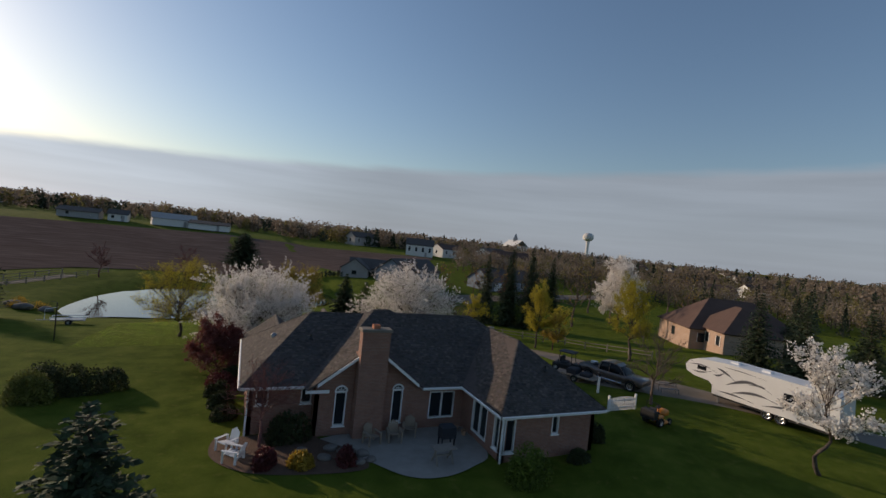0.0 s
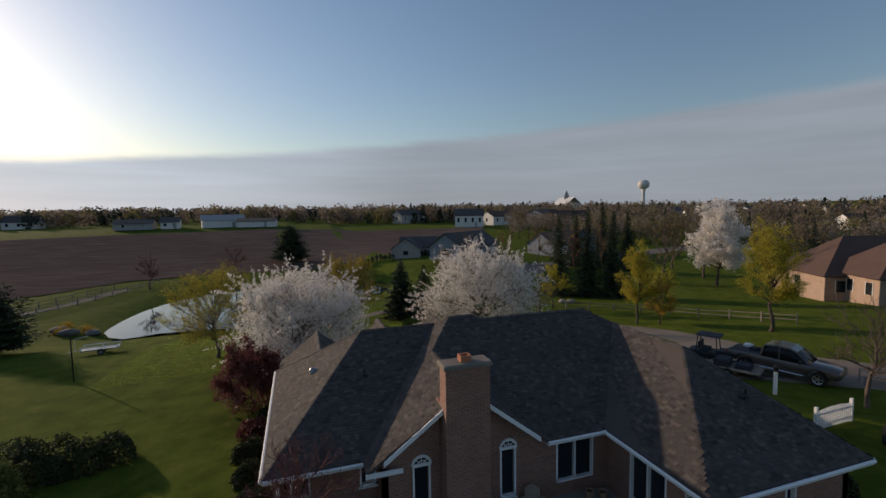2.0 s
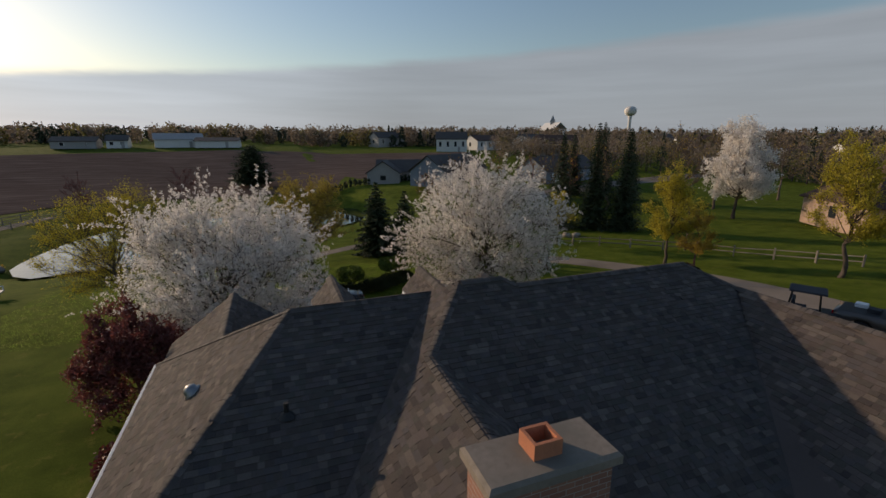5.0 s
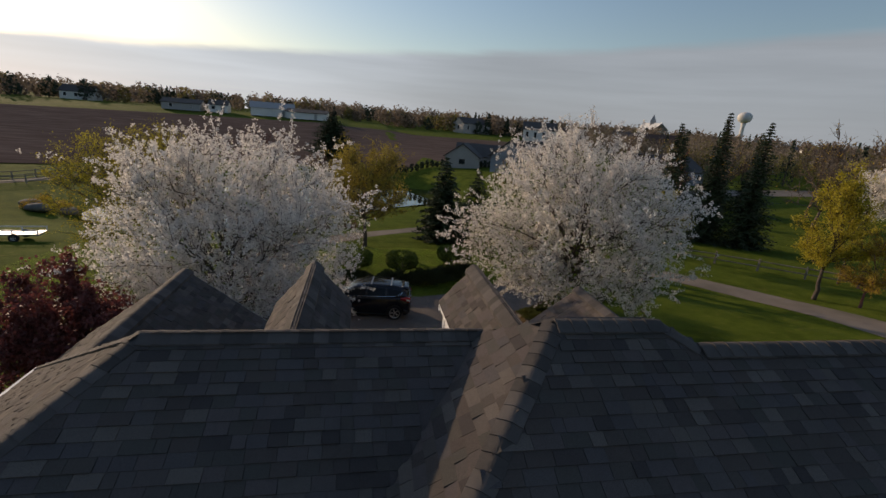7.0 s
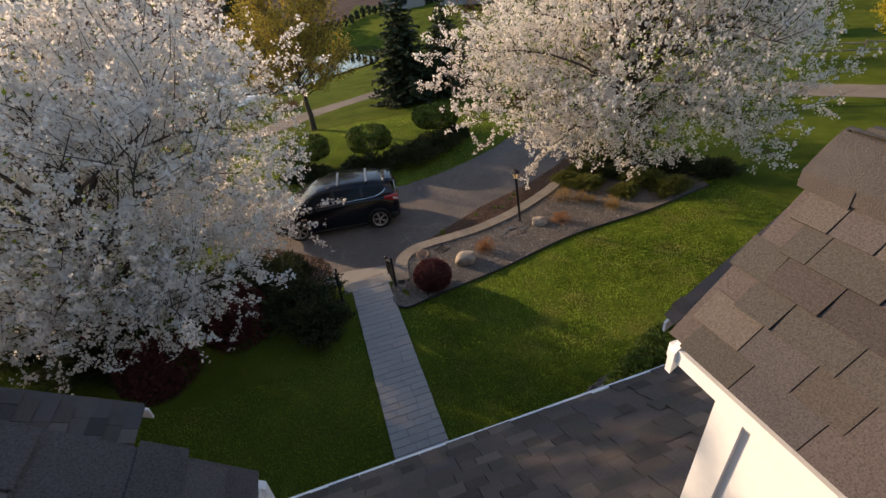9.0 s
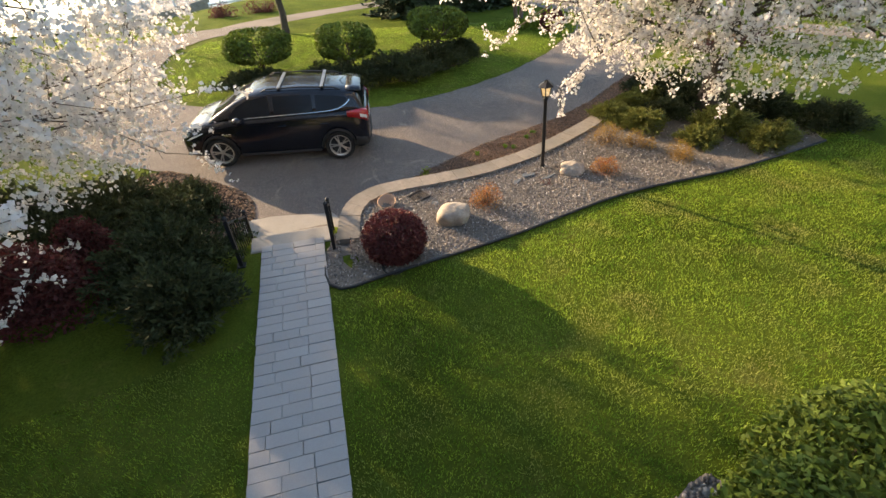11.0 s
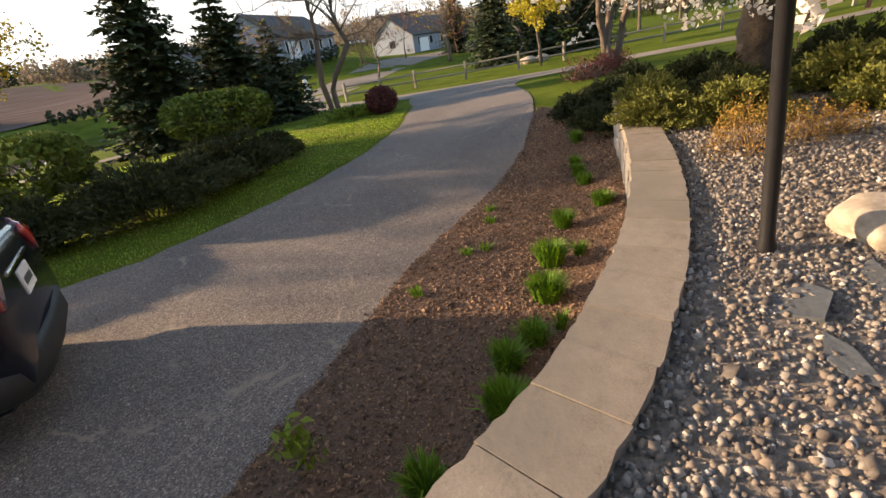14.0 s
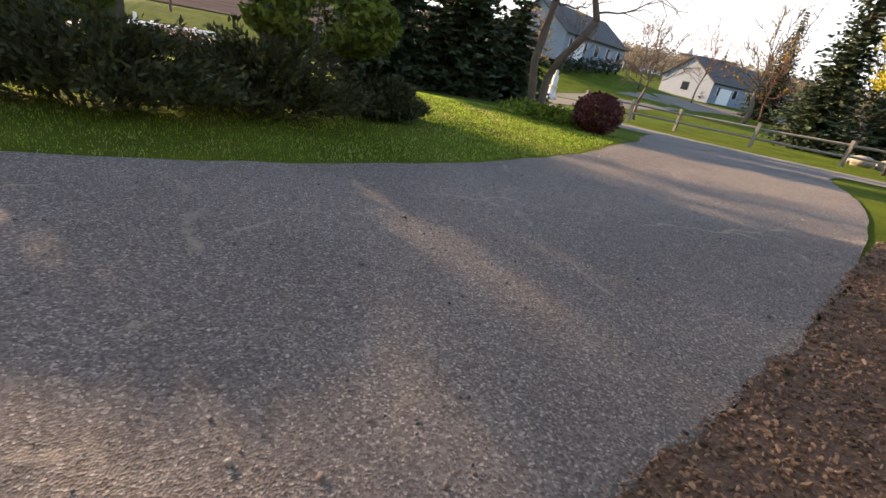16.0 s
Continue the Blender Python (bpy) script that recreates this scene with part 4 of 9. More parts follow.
def ridge_caps(p, q, half=0.14, step=0.145, lift=0.024, drop=0.09, thick=0.008, skirt_h=0.015):
    """Overlapping cap shingles from p to q, each bent to a rounded saddle over both slopes."""
    sh = Shape()
    crng = np.random.default_rng(int(abs(p[0]) * 100) + int(abs(p[1]) * 10))
    p, q = Vector(p), Vector(q)
    d = (q - p).normalized()
    s = d.cross(Vector((0, 0, 1))).normalized()
    u = s.cross(d).normalized()
    k = max(1, round((q - p).length / step))
    xs = (-1, -0.72, -0.42, -0.18, 0, 0.18, 0.42, 0.72, 1)
    m, rnd, slope = len(xs), half * 0.3, drop / half
    for i in range(k):
        a, b = p + d * (q - p).length * i / k, p + d * ((q - p).length * (i + 1) / k + 0.03)
        tilt, wide = crng.normal() * 0.0015, half * crng.uniform(0.985, 1.015)
        rows = []
        for o, h in ((a, lift + thick + crng.uniform(0, 0.004)), (b, lift)):
            rows.append([o + s * (x * wide + tilt) + u * (h - slope * (math.hypot(x * half, rnd) - rnd)) for x in xs])
        low = [v - u * 0.014 for v in rows[0]]
        skirt = [rows[0][0] - u * skirt_h, rows[1][0] - u * skirt_h, rows[0][-1] - u * skirt_h, rows[1][-1] - u * skirt_h]
        sh.add(rows[0] + rows[1] + low + skirt, [(0, m, 3 * m + 1, 3 * m), (2 * m - 1, m - 1, 3 * m + 2, 3 * m + 3)] + [(c, c + 1, m + c + 1, m + c) for c in range(m - 1)] + [(2 * m + c, 2 * m + c + 1, c + 1, c) for c in range(m - 1)])
    return sh


def caps(a, b, **kw):
    pa, pb = (R[a] if isinstance(a, str) else a), (R[b] if isinstance(b, str) else b)
    part("ridge_cap", ridge_caps(pa, pb, **kw), M["ridgecap"], house, kind="stuff")


for a, b in (("a1", "a2"), ("a0", "a1"), ("a3", "a1"), ("g2", "A1"), ("A1", "A2"), ("A2", "B1"), ("g1", "g2"), ("B1", "RR"), ("w1", "RR"), ("w2", "w1"), ("c0", "w2"), ("c1", "w2"), ("f1", "RR")):
    if (a, b) in (("a1", "a2"), ("A1", "A2"), ("B1", "RR"), ("g1", "g2"), ("w2", "w1")):
        caps(a, b)
    else:
        caps(a, b, half=0.11, step=0.14, lift=0.012, drop=0.045, thick=0.006)


def cross_gable(x, half, zr, ze, y_back, y_front, wall_y, cheek_in, label, cheek=True):
    """A front gable with its own ridge along y; ze: eave height."""
    g = Shape()
    sl = Shape()
    s = (zr - ze) / half
    lft = [(x - half, y_front, ze), (x, y_front, zr), (x, y_back, zr), (x - half, y_back + half * 0.0, ze)]
    rgt = [(x + half, y_front, ze), (x + half, y_back, ze), (x, y_back, zr), (x, y_front, zr)]
    for f in (lft, rgt):
        pts = [Vector(q) for q in f]
        if (pts[1] - pts[0]).cross(pts[2] - pts[0]).z < 0:
            pts.reverse()
        g.slab(pts, 0.07)
        for tab in shingle_field(pts, srng):
            tab_shape(sl, tab)
    part("gable_roof", g, M["shingle"], house)
    part("gable_shingles", sl, M["shingle"], house, kind="stuff")
    caps((x, y_front + 0.02, zr), (x, y_back, zr), half=0.155, drop=0.155 * s, lift=0.03, step=0.15, thick=0.014, skirt_h=0.06)
    b = Shape()
    for sgn in (-1, 1):  # rake boards
        b.slab([(x + sgn * half, y_front - 0.02, ze - 0.075), (x, y_front - 0.02, zr - 0.075), (x, y_front - 0.02, zr - 0.19), (x + sgn * half, y_front - 0.02, ze - 0.19)], 0.03)
    part("rake_board", b, M["white"], house)
    w = half - cheek_in
    lo = 2.3 if not cheek else 4.6
    wl_ = Shape()
    wl_.add([(x - w, wall_y, lo), (x + w, wall_y, lo), (x + w, wall_y, zr - s * w - 0.06), (x, wall_y, zr - 0.08), (x - w, wall_y, zr - s * w - 0.06), (x - w, wall_y - 0.12, lo), (x + w, wall_y - 0.12, lo), (x + w, wall_y - 0.12, zr - s * w - 0.06), (x, wall_y - 0.12, zr - 0.08), (x - w, wall_y - 0.12, zr - s * w - 0.06)],
            [(0, 1, 2, 3, 4), (9, 8, 7, 6, 5), (0, 5, 6, 1), (1, 6, 7, 2), (4, 9, 5, 0)])
    part("gable_wall", wl_, M["white"] if cheek else M["brick"], house)
    if cheek:
        ck = Shape()
        for sgn in (-1, 1):
            ck.box(x + sgn * w - 0.03, y_back + 0.3, 4.7, x + sgn * w + 0.03, wall_y, ze + 0.01)
        part("dormer_cheek", ck, M["white"], house, "white painted dormer side")
        tr = Shape()
        for sgn in (-1, 1):
            tr.box(x + sgn * w - 0.05, wall_y - 0.1, 4.7, x + sgn * w + 0.05, wall_y + 0.02, ze)
            tr.box(x + sgn * (half - 0.035) - 0.02, y_back + 0.4, ze - 0.13, x + sgn * (half - 0.035) + 0.02, y_front, ze - 0.06)
        part("corner_board", tr, M["white"], house)


cross_gable(8.466, 0.61, 6.865, 6.19, 31.2, 34.05, 33.8, 0.1, "dormer")
cross_gable(11.276, 0.61, 6.865, 6.19, 31.2, 34.05, 33.8, 0.1, "dormer")
cross_gable(5.53, 1.95, 5.88, EAVE, 32.6, 36.46, 36.1, 0.35, "gable", False)
cross_gable(14.27, 1.95, 5.88, EAVE, 32.6, 35.6, 35.3, 0.35, "gable", False)
part("shingles", far_tabs, M["shingle"], house, kind="stuff")

# white fascia and soffit along the eaves
EDGES = [("a0", "v0"), ("a3", "a0"), ("e0", "i0"), ("i0", "c0"), ("c0", "c1"), ("c1", "f1"), ("f1", "a3")]
for a, b in EDGES:
    p, q = Vector(R[a]), Vector(R[b])
    d = (q - p).normalized()
    outv = d.cross(Vector((0, 0, 1)))
    fs = Shape()
    fs.slab([p + Vector((0, 0, -0.02)) + outv * 0.02, q + Vector((0, 0, -0.02)) + outv * 0.02, q + Vector((0, 0, -0.17)) + outv * 0.02, p + Vector((0, 0, -0.17)) + outv * 0.02], 0.03)
    gut = [p + outv * 0.06 + Vector((0, 0, -0.06)), q + outv * 0.06 + Vector((0, 0, -0.06))]
    if (a, b) != ("f1", "a3"):
        fs.tube(gut, 0.055, 6)
    inn = -outv * 0.55
    fs.slab([p + Vector((0, 0, -0.15)), q + Vector((0, 0, -0.15)), q + inn + Vector((0, 0, -0.15)), p + inn + Vector((0, 0, -0.15))], 0.02)
    part("fascia", fs, M["white"], house, "white aluminium gutter and fascia")
# the rear gable's rake boards
rb = Shape()
for a, b in (((6.95, 24.47, 4.73), (9.65, 24.47, 6.67)), ((9.65, 24.47, 6.67), (12.35, 24.47, 4.58))):
    p, q = Vector(a), Vector(b)
    rb.slab([p, q, q - Vector((0, 0, 0.17)), p - Vector((0, 0, 0.17))], 0.04)
rb.box(6.4, 24.46, 4.27, 7.55, 24.52, 4.42)
part("rake_board", rb, M["white"], house, "white rake board of the rear gable")


def wall(name, p, q, z0, z1, thick, holes, material):
    """A wall from p to q (outer face to the right of the way), with rectangular openings (u0, u1, z0, z1)."""
    p, q = Vector((*p, 0)), Vector((*q, 0))
    ln = (q - p).length
    d = (q - p).normalized()
    m = Matrix(((d.x, -d.y, 0, p.x), (d.y, d.x, 0, p.y), (0, 0, 1, 0), (0, 0, 0, 1)))
    s = Shape()
    us = sorted({0, ln, *[h[0] for h in holes], *[h[1] for h in holes]})
    for u0, u1 in zip(us, us[1:]):
        cuts = sorted((h[2], h[3]) for h in holes if h[0] <= u0 + 1e-6 and h[1] >= u1 - 1e-6)
        z = z0
        for a, b in cuts:
            if a > z:
                s.box(u0, 0, z, u1, thick, a, m)
            z = b
        if z < z1:
            s.box(u0, 0, z, u1, thick, z1, m)
    tagged(part(name, s, material, house), "red brick wall")
    return m


def window(m, u0, u1, z0, z1, mull=0, arch=False, sill=True, name="window"):
    """A white framed window in an opening; y runs into the wall."""
    root = part(name, Shape().box(u0, 0.12, z0, u1, 0.14, z1, m), M["winglass"], house, "dark reflecting pane")
    fr = Shape()
    t = 0.06
    fr.box(u0, -0.02, z0, u0 + t, 0.11, z1, m).box(u1 - t, -0.02, z0, u1, 0.11, z1, m).box(u0, -0.02, z1 - t, u1, 0.11, z1, m).box(u0, -0.02, z0, u1, 0.11, z0 + t * 1.3, m)
    for i in range(mull):
        c = u0 + (u1 - u0) * (i + 1) / (mull + 1)
        fr.box(c - t * 0.5, -0.01, z0, c + t * 0.5, 0.115, z1, m)
    part("frame", fr, M["white"], root, "white frame")
    if sill:
        part("sill", Shape().box(u0 - 0.05, -0.06, z0 - 0.05, u1 + 0.05, 0.02, z0, m), M["white"], root)
    if arch:
        r, cx = (u1 - u0) / 2, (u0 + u1) / 2
        pane, ring, bars = Shape(), Shape(), Shape()
        pts = [(cx + r * math.cos(math.pi * k / 14), z1 + r * 0.95 * math.sin(math.pi * k / 14)) for k in range(15)]
        pane.slab([m @ Vector((a, -0.012, b)) for a, b in pts], 0.02)
        ring.tube([m @ Vector((a, -0.02, b)) for a, b in pts], 0.05, 6)
        ring.box(u0, -0.05, z1 - 0.05, u1, 0.0, z1 + 0.05, m)
        for k in (3.5, 7, 10.5):
            bars.tube([m @ Vector((cx, -0.025, z1)), m @ Vector((cx + r * math.cos(math.pi * k / 14), -0.025, z1 + r * 0.95 * math.sin(math.pi * k / 14)))], 0.014, 4)
        bars.tube([m @ Vector((cx + 0.5 * r * math.cos(math.pi * k / 8), -0.025, z1 + 0.48 * r * math.sin(math.pi * k / 8))) for k in range(9)], 0.014, 4)
        part("fanlight", pane, M["winglass"], root)
        part("fan_frame", ring, M["white"], root)
        part("fan_bar", bars, M["white"], root)
    return root


TOP = EAVE - 0.14
m1 = wall("wall", (3.85, 25.65), (6.95, 25.65), 1.0, TOP, 0.25, [(0.35, 0.95, 3.35, 4.2), (2.5, 3.04, 3.35, 4.2)], M["brick"])
window(m1, 0.35, 0.95, 3.35, 4.2)
window(m1, 2.5, 3.04, 3.35, 4.2)
wall("wall", (6.95, 25.65), (6.95, 24.85), 1.0, TOP, 0.2, [], M["brick"])
m2 = wall("wall", (6.95, 24.85), (12.35, 24.85), 1.0, 4.6, 0.25, [(0.98, 1.58, 2.4, 4.2), (4.05, 4.65, 2.4, 4.2)], M["brick"])
window(m2, 0.98, 1.58, 2.4, 4.2, arch=True)
window(m2, 4.05, 4.65, 2.4, 4.2, arch=True)
pediment = Shape()
pediment.add([(7.2, 24.87, 4.55), (12.1, 24.87, 4.55), (9.65, 24.87, 6.55), (7.2, 25.1, 4.55), (12.1, 25.1, 4.55), (9.65, 25.1, 6.55)], [(0, 1, 2), (5, 4, 3), (0, 2, 5, 3), (1, 4, 5, 2)])
part("wall", pediment, M["brick"], house)
m3 = wall("wall", (12.35, 24.85), (15.3, 24.85), 1.0, TOP, 0.25, [(0.85, 2.4, 2.5, 4.02)], M["brick"])
window(m3, 0.85, 2.4, 2.5, 4.02, 1, sill=False, name="patio_door")
m4 = wall("wall", (15.3, 24.85), (15.3, 20.45), 1.0, TOP, 0.25, [(1.3, 2.9, 2.3, 4.1), (3.6, 4.15, 2.4, 4.1)], M["brick"])
window(m4, 1.3, 2.9, 2.3, 4.1, 1, sill=False, name="patio_door")
window(m4, 3.6, 4.15, 2.4, 4.1)
m5 = wall("wall", (15.3, 20.45), (21.05, 20.45), 1.0, TOP, 0.25, [(0.12, 0.75, 2.4, 4.1), (2.95, 3.4, 3.15, 4.15)], M["brick"])
window(m5, 0.12, 0.75, 2.4, 4.1)
window(m5, 2.95, 3.4, 3.15, 4.15)
wall("wall", (21.05, 20.45), (21.05, 34.6), 1.0, TOP, 0.25, [], M["brick"])
m6 = wall("wall", (21.05, 34.6), (3.85, 34.6), 0.4, TOP, 0.25, [(10.9, 12.1, 1.2, 3.6), (4.5, 6.3, 2.2, 3.8), (14.6, 16.4, 2.2, 3.8)], M["brick"])
window(m6, 10.9, 12.1, 1.2, 3.6, 1, name="front_door")
window(m6, 4.5, 6.3, 2.2, 3.8, 2)
window(m6, 14.6, 16.4, 2.2, 3.8, 2)
wall("wall", (3.85, 34.6), (3.85, 25.65), 1.0, TOP, 0.25, [], M["brick"])
part("attic_floor", Shape().box(3.9, 25.7, TOP - 0.05, 21.0, 34.5, TOP - 0.01).box(7.0, 24.9, TOP - 0.05, 15.2, 25.6, TOP - 0.01).box(15.4, 20.5, TOP - 0.05, 21.0, 25.6, TOP - 0.01), M["white"], house)
for cx, cy in ((3.85, 25.65), (15.3, 20.45)):
    part("downspout", Shape().box(cx - 0.06, cy - 0.09, 1.7, cx + 0.03, cy - 0.01, TOP), M["white"], house, "white downspout")

# chimney: brick stack, stone cap and clay flue
CHX0, CHX1, CHY0, CHY1, CHZ = 8.86, 10.34, 24.12, 24.72, 7.46
ch = part("chimney", Shape().box(CHX0, CHY0, 1.3, CHX1, CHY1, CHZ).box(CHX0 + 0.003, CHY1, 1.3, CHX1 - 0.003, 25.2, 6.2), M["brick"], house, "broad red brick chimney stack")
part("chimney_cap", Shape().bev(CHX0 - 0.07, CHY0 - 0.07, CHZ, CHX1 + 0.07, CHY1 + 0.07, CHZ + 0.14, 0.04), M["capstone"], ch, "tan stone chimney cap")
fl = Shape()
for ax, ay, bx, by in ((9.42, 24.27, 9.77, 24.31), (9.42, 24.55, 9.77, 24.59), (9.42, 24.31, 9.46, 24.55), (9.73, 24.31, 9.77, 24.55)):
    fl.box(ax, ay, CHZ + 0.14, bx, by, CHZ + 0.33)
part("flue", fl, M["flue"], ch, "orange clay flue tile")

# vents on the roof



dv = thing("roof_vent", pose(5.13, 30.6, EAVE + 0.731 * (5.13 - 3.44) + 0.02, 0, -36, 0), "round silver dome vent on the shingle roof", "roof vent")
part("dome", Shape().lathe([(0.19, 0), (0.19, 0.03), (0.15, 0.05), (0.14, 0.12), (0.08, 0.18), (0.01, 0.2)], 16), M["greymetal"], dv, smooth=True)
for px, py, pz in ((6.97, 28.45, EAVE + 0.502 * (28.45 - 25.24)), (18.9, 22.3, EAVE + 0.66 * (22.3 - 20.06))):
    vp = thing("vent_pipe", pose(px, py, pz), "short black plumbing vent pipe on the roof", "vent pipe", "roof pipes")
    part("pipe", Shape().lathe([(0.045, -0.1), (0.045, 0.28), (0.035, 0.28)], 10), M["plastic"], vp)
    part("flashing", Shape().lathe([(0.16, 0.0), (0.1, 0.06), (0.05, 0.1)], 10), M["plastic"], vp)

# patio behind the house
patio = draped("patio", curve_pts([(7.6, 24.1), (8.4, 23.3), (9.3, 21.6), (10.6, 20.1), (12.2, 19.8), (13.9, 20.4), (15.2, 21.4), (15.2, 24.7), (8.0, 24.7)], 0.4, True), 0.0, M["concrete"], 0.6, "grey concrete patio behind the house", "patio", zfun=lambda a, b: np.full(a.shape, FLOOR))
rear_bed = draped("rear_bed", curve_pts([(2.6, 25.6), (2.5, 23.6), (4.0, 21.9), (6.7, 21.2), (9.0, 21.3), (8.6, 23.2), (7.4, 24.4), (6.6, 25.4), (3.7, 25.5)], 0.3, True), 0.03, M["mulch"], 0.4, "dark planting bed with stones behind the house", "planting bed")

# ---- trees and shrubs ----


def limb(sh, p, q, r0, r1, rng, bow=0.15, sides=6, n=6):
    """A bent, tapering limb; returns its points."""
    p, q = Vector(p), Vector(q)
    ln = (q - p).length
    side = Vector(rng.normal(size=3)) * ln * 0.06
    pts = []
    for i in range(n):
        t = i / (n - 1)
        pts.append(p.lerp(q, t) + Vector((0, 0, 1)) * bow * ln * math.sin(math.pi * t) * 0.5 + side * math.sin(math.pi * t * 1.3) + Vector(rng.normal(size=3)) * ln * 0.012)
    pts[0] = p
    sh.tube(pts, [r0 + (r1 - r0) * i / (n - 1) for i in range(n)], sides)
    return pts


def broadleaf(name, x, y, h, r, seed, leaf, n_leaf, size, label, category="tree", fork=0.22, limbs=14, twigs=9, crown=(0.0, 0.0), squash=1.0, trunk=0.16, stems=1, k=3, spread=0.07, bark="bark", low=0.25, group="", twig_r=0.008, lean=(0, 0), reach=(0.72, 1.0), shell=0):
    """A broadleaf tree: trunk, limbs to the crown's uneven shell, twigs, and leaf or blossom clusters along the twigs."""
    rng = np.random.default_rng(seed)
    root = thing(name, pose(x, y, gz(x, y) - 0.05), label, category, group)
    wood, tips = Shape(), []
    cc = Vector((crown[0], crown[1], h * (low + 1) / 2))
    half = h * (1 - low) / 2
    forks = []
    for s in range(stems):
        a = rng.uniform(0, 6.28)
        off = Vector((math.cos(a), math.sin(a), 0)) * (0.25 if stems > 1 else 0)
        top = Vector((lean[0], lean[1], h * fork)) + off * (2.2 if stems > 1 else 0)
        pts = limb(wood, off * 0.5 + Vector((0, 0, -0.1)), top, trunk * (1.25 if stems == 1 else 0.8), trunk * 0.72, rng, 0.0, 9, 6)
        lead_end = pts[-1].lerp(Vector((cc.x * 0.6, cc.y * 0.6, h * 0.8)), 0.9) + off * 1.5
        lead = limb(wood, pts[-1], lead_end, trunk * 0.66, 0.02, rng, 0.0, 7, 9)
        forks.append((lead, None))
    twig_pts = []
    for i in range(limbs):
        f, _ = forks[i % stems]
        az = 2 * math.pi * (i * 0.618 + rng.uniform(-0.06, 0.06))
        ze = rng.uniform(-0.75, 1.0) if i > 2 else rng.uniform(0.7, 1.0)
        rr = math.sqrt(max(0.02, 1 - ze * ze * 0.96))
        k_ = rng.uniform(*reach)
        tgt = cc + Vector((math.cos(az) * rr * r * k_, math.sin(az) * rr * r * k_, ze * half * k_ * squash))
        fi = (ze + 0.75) / 1.75 * 5.2 * rng.uniform(0.55, 1.0)
        start = f[int(fi)].lerp(f[int(fi) + 1], fi % 1)
        pts = limb(wood, start, tgt, trunk * rng.uniform(0.2, 0.34) * (1 - fi * 0.09), 0.009, rng, 0.22 if ze > -0.2 else 0.05, 5, 8)
        for j in range(twigs):
            t = rng.uniform(0.25, 1.0)
            b = pts[min(int(t * 7), 6)].lerp(pts[min(int(t * 7) + 1, 7)], t * 7 % 1)
            out = (b - Vector((cc.x * 0.5, cc.y * 0.5, h * fork))).normalized()
            d = (out + Vector(rng.normal(size=3)) * 0.55 + Vector((0, 0, 0.25))).normalized()
            ln = r * rng.uniform(0.16, 0.42)
            e = b + d * ln
            mid = b.lerp(e, 0.5) + Vector(rng.normal(size=3)) * ln * 0.07
            wood.tube([b, mid, e], [twig_r * 1.6, twig_r, twig_r * 0.4], 3, False)
            twig_pts.append((b, mid, e))
            for _ in range(2):
                s = b.lerp(e, rng.uniform(0.3, 0.9))
                e2 = s + (d + Vector(rng.normal(size=3)) * 0.8).normalized() * ln * rng.uniform(0.3, 0.6)
                wood.tube([s, e2], [twig_r * 0.8, twig_r * 0.3], 3, False)
                twig_pts.append((s, s.lerp(e2, 0.5), e2))
    part("trunk", wood, M[bark], root, smooth=True)
    if n_leaf:
        ta = np.array([[tuple(a), tuple(b), tuple(c)] for a, b, c in twig_pts])
        pick = rng.integers(0, len(ta), n_leaf)
        t = rng.uniform(0.1, 1.05, size=(n_leaf, 1))
        c = ta[pick, 0] * (1 - t) ** 2 + 2 * ta[pick, 1] * t * (1 - t) + ta[pick, 2] * t ** 2
        if shell:
            u = unit(shell, rng)
            ph = np.array([noise.noise(Vector(q) * 2.6 + Vector((seed, 0, 0))) for q in u])
            u = u[ph > -0.16] * rng.uniform(0.45, 0.95, size=((ph > -0.16).sum(), 1)) ** 0.5
            c = np.concatenate([c, u * np.array([r * 0.97, r * 0.97, half * squash]) + np.array(cc)])
        quads_mesh("crown", leaf_quads(c, size, rng, k, spread), M[leaf], root, kind="stuff")
    return root


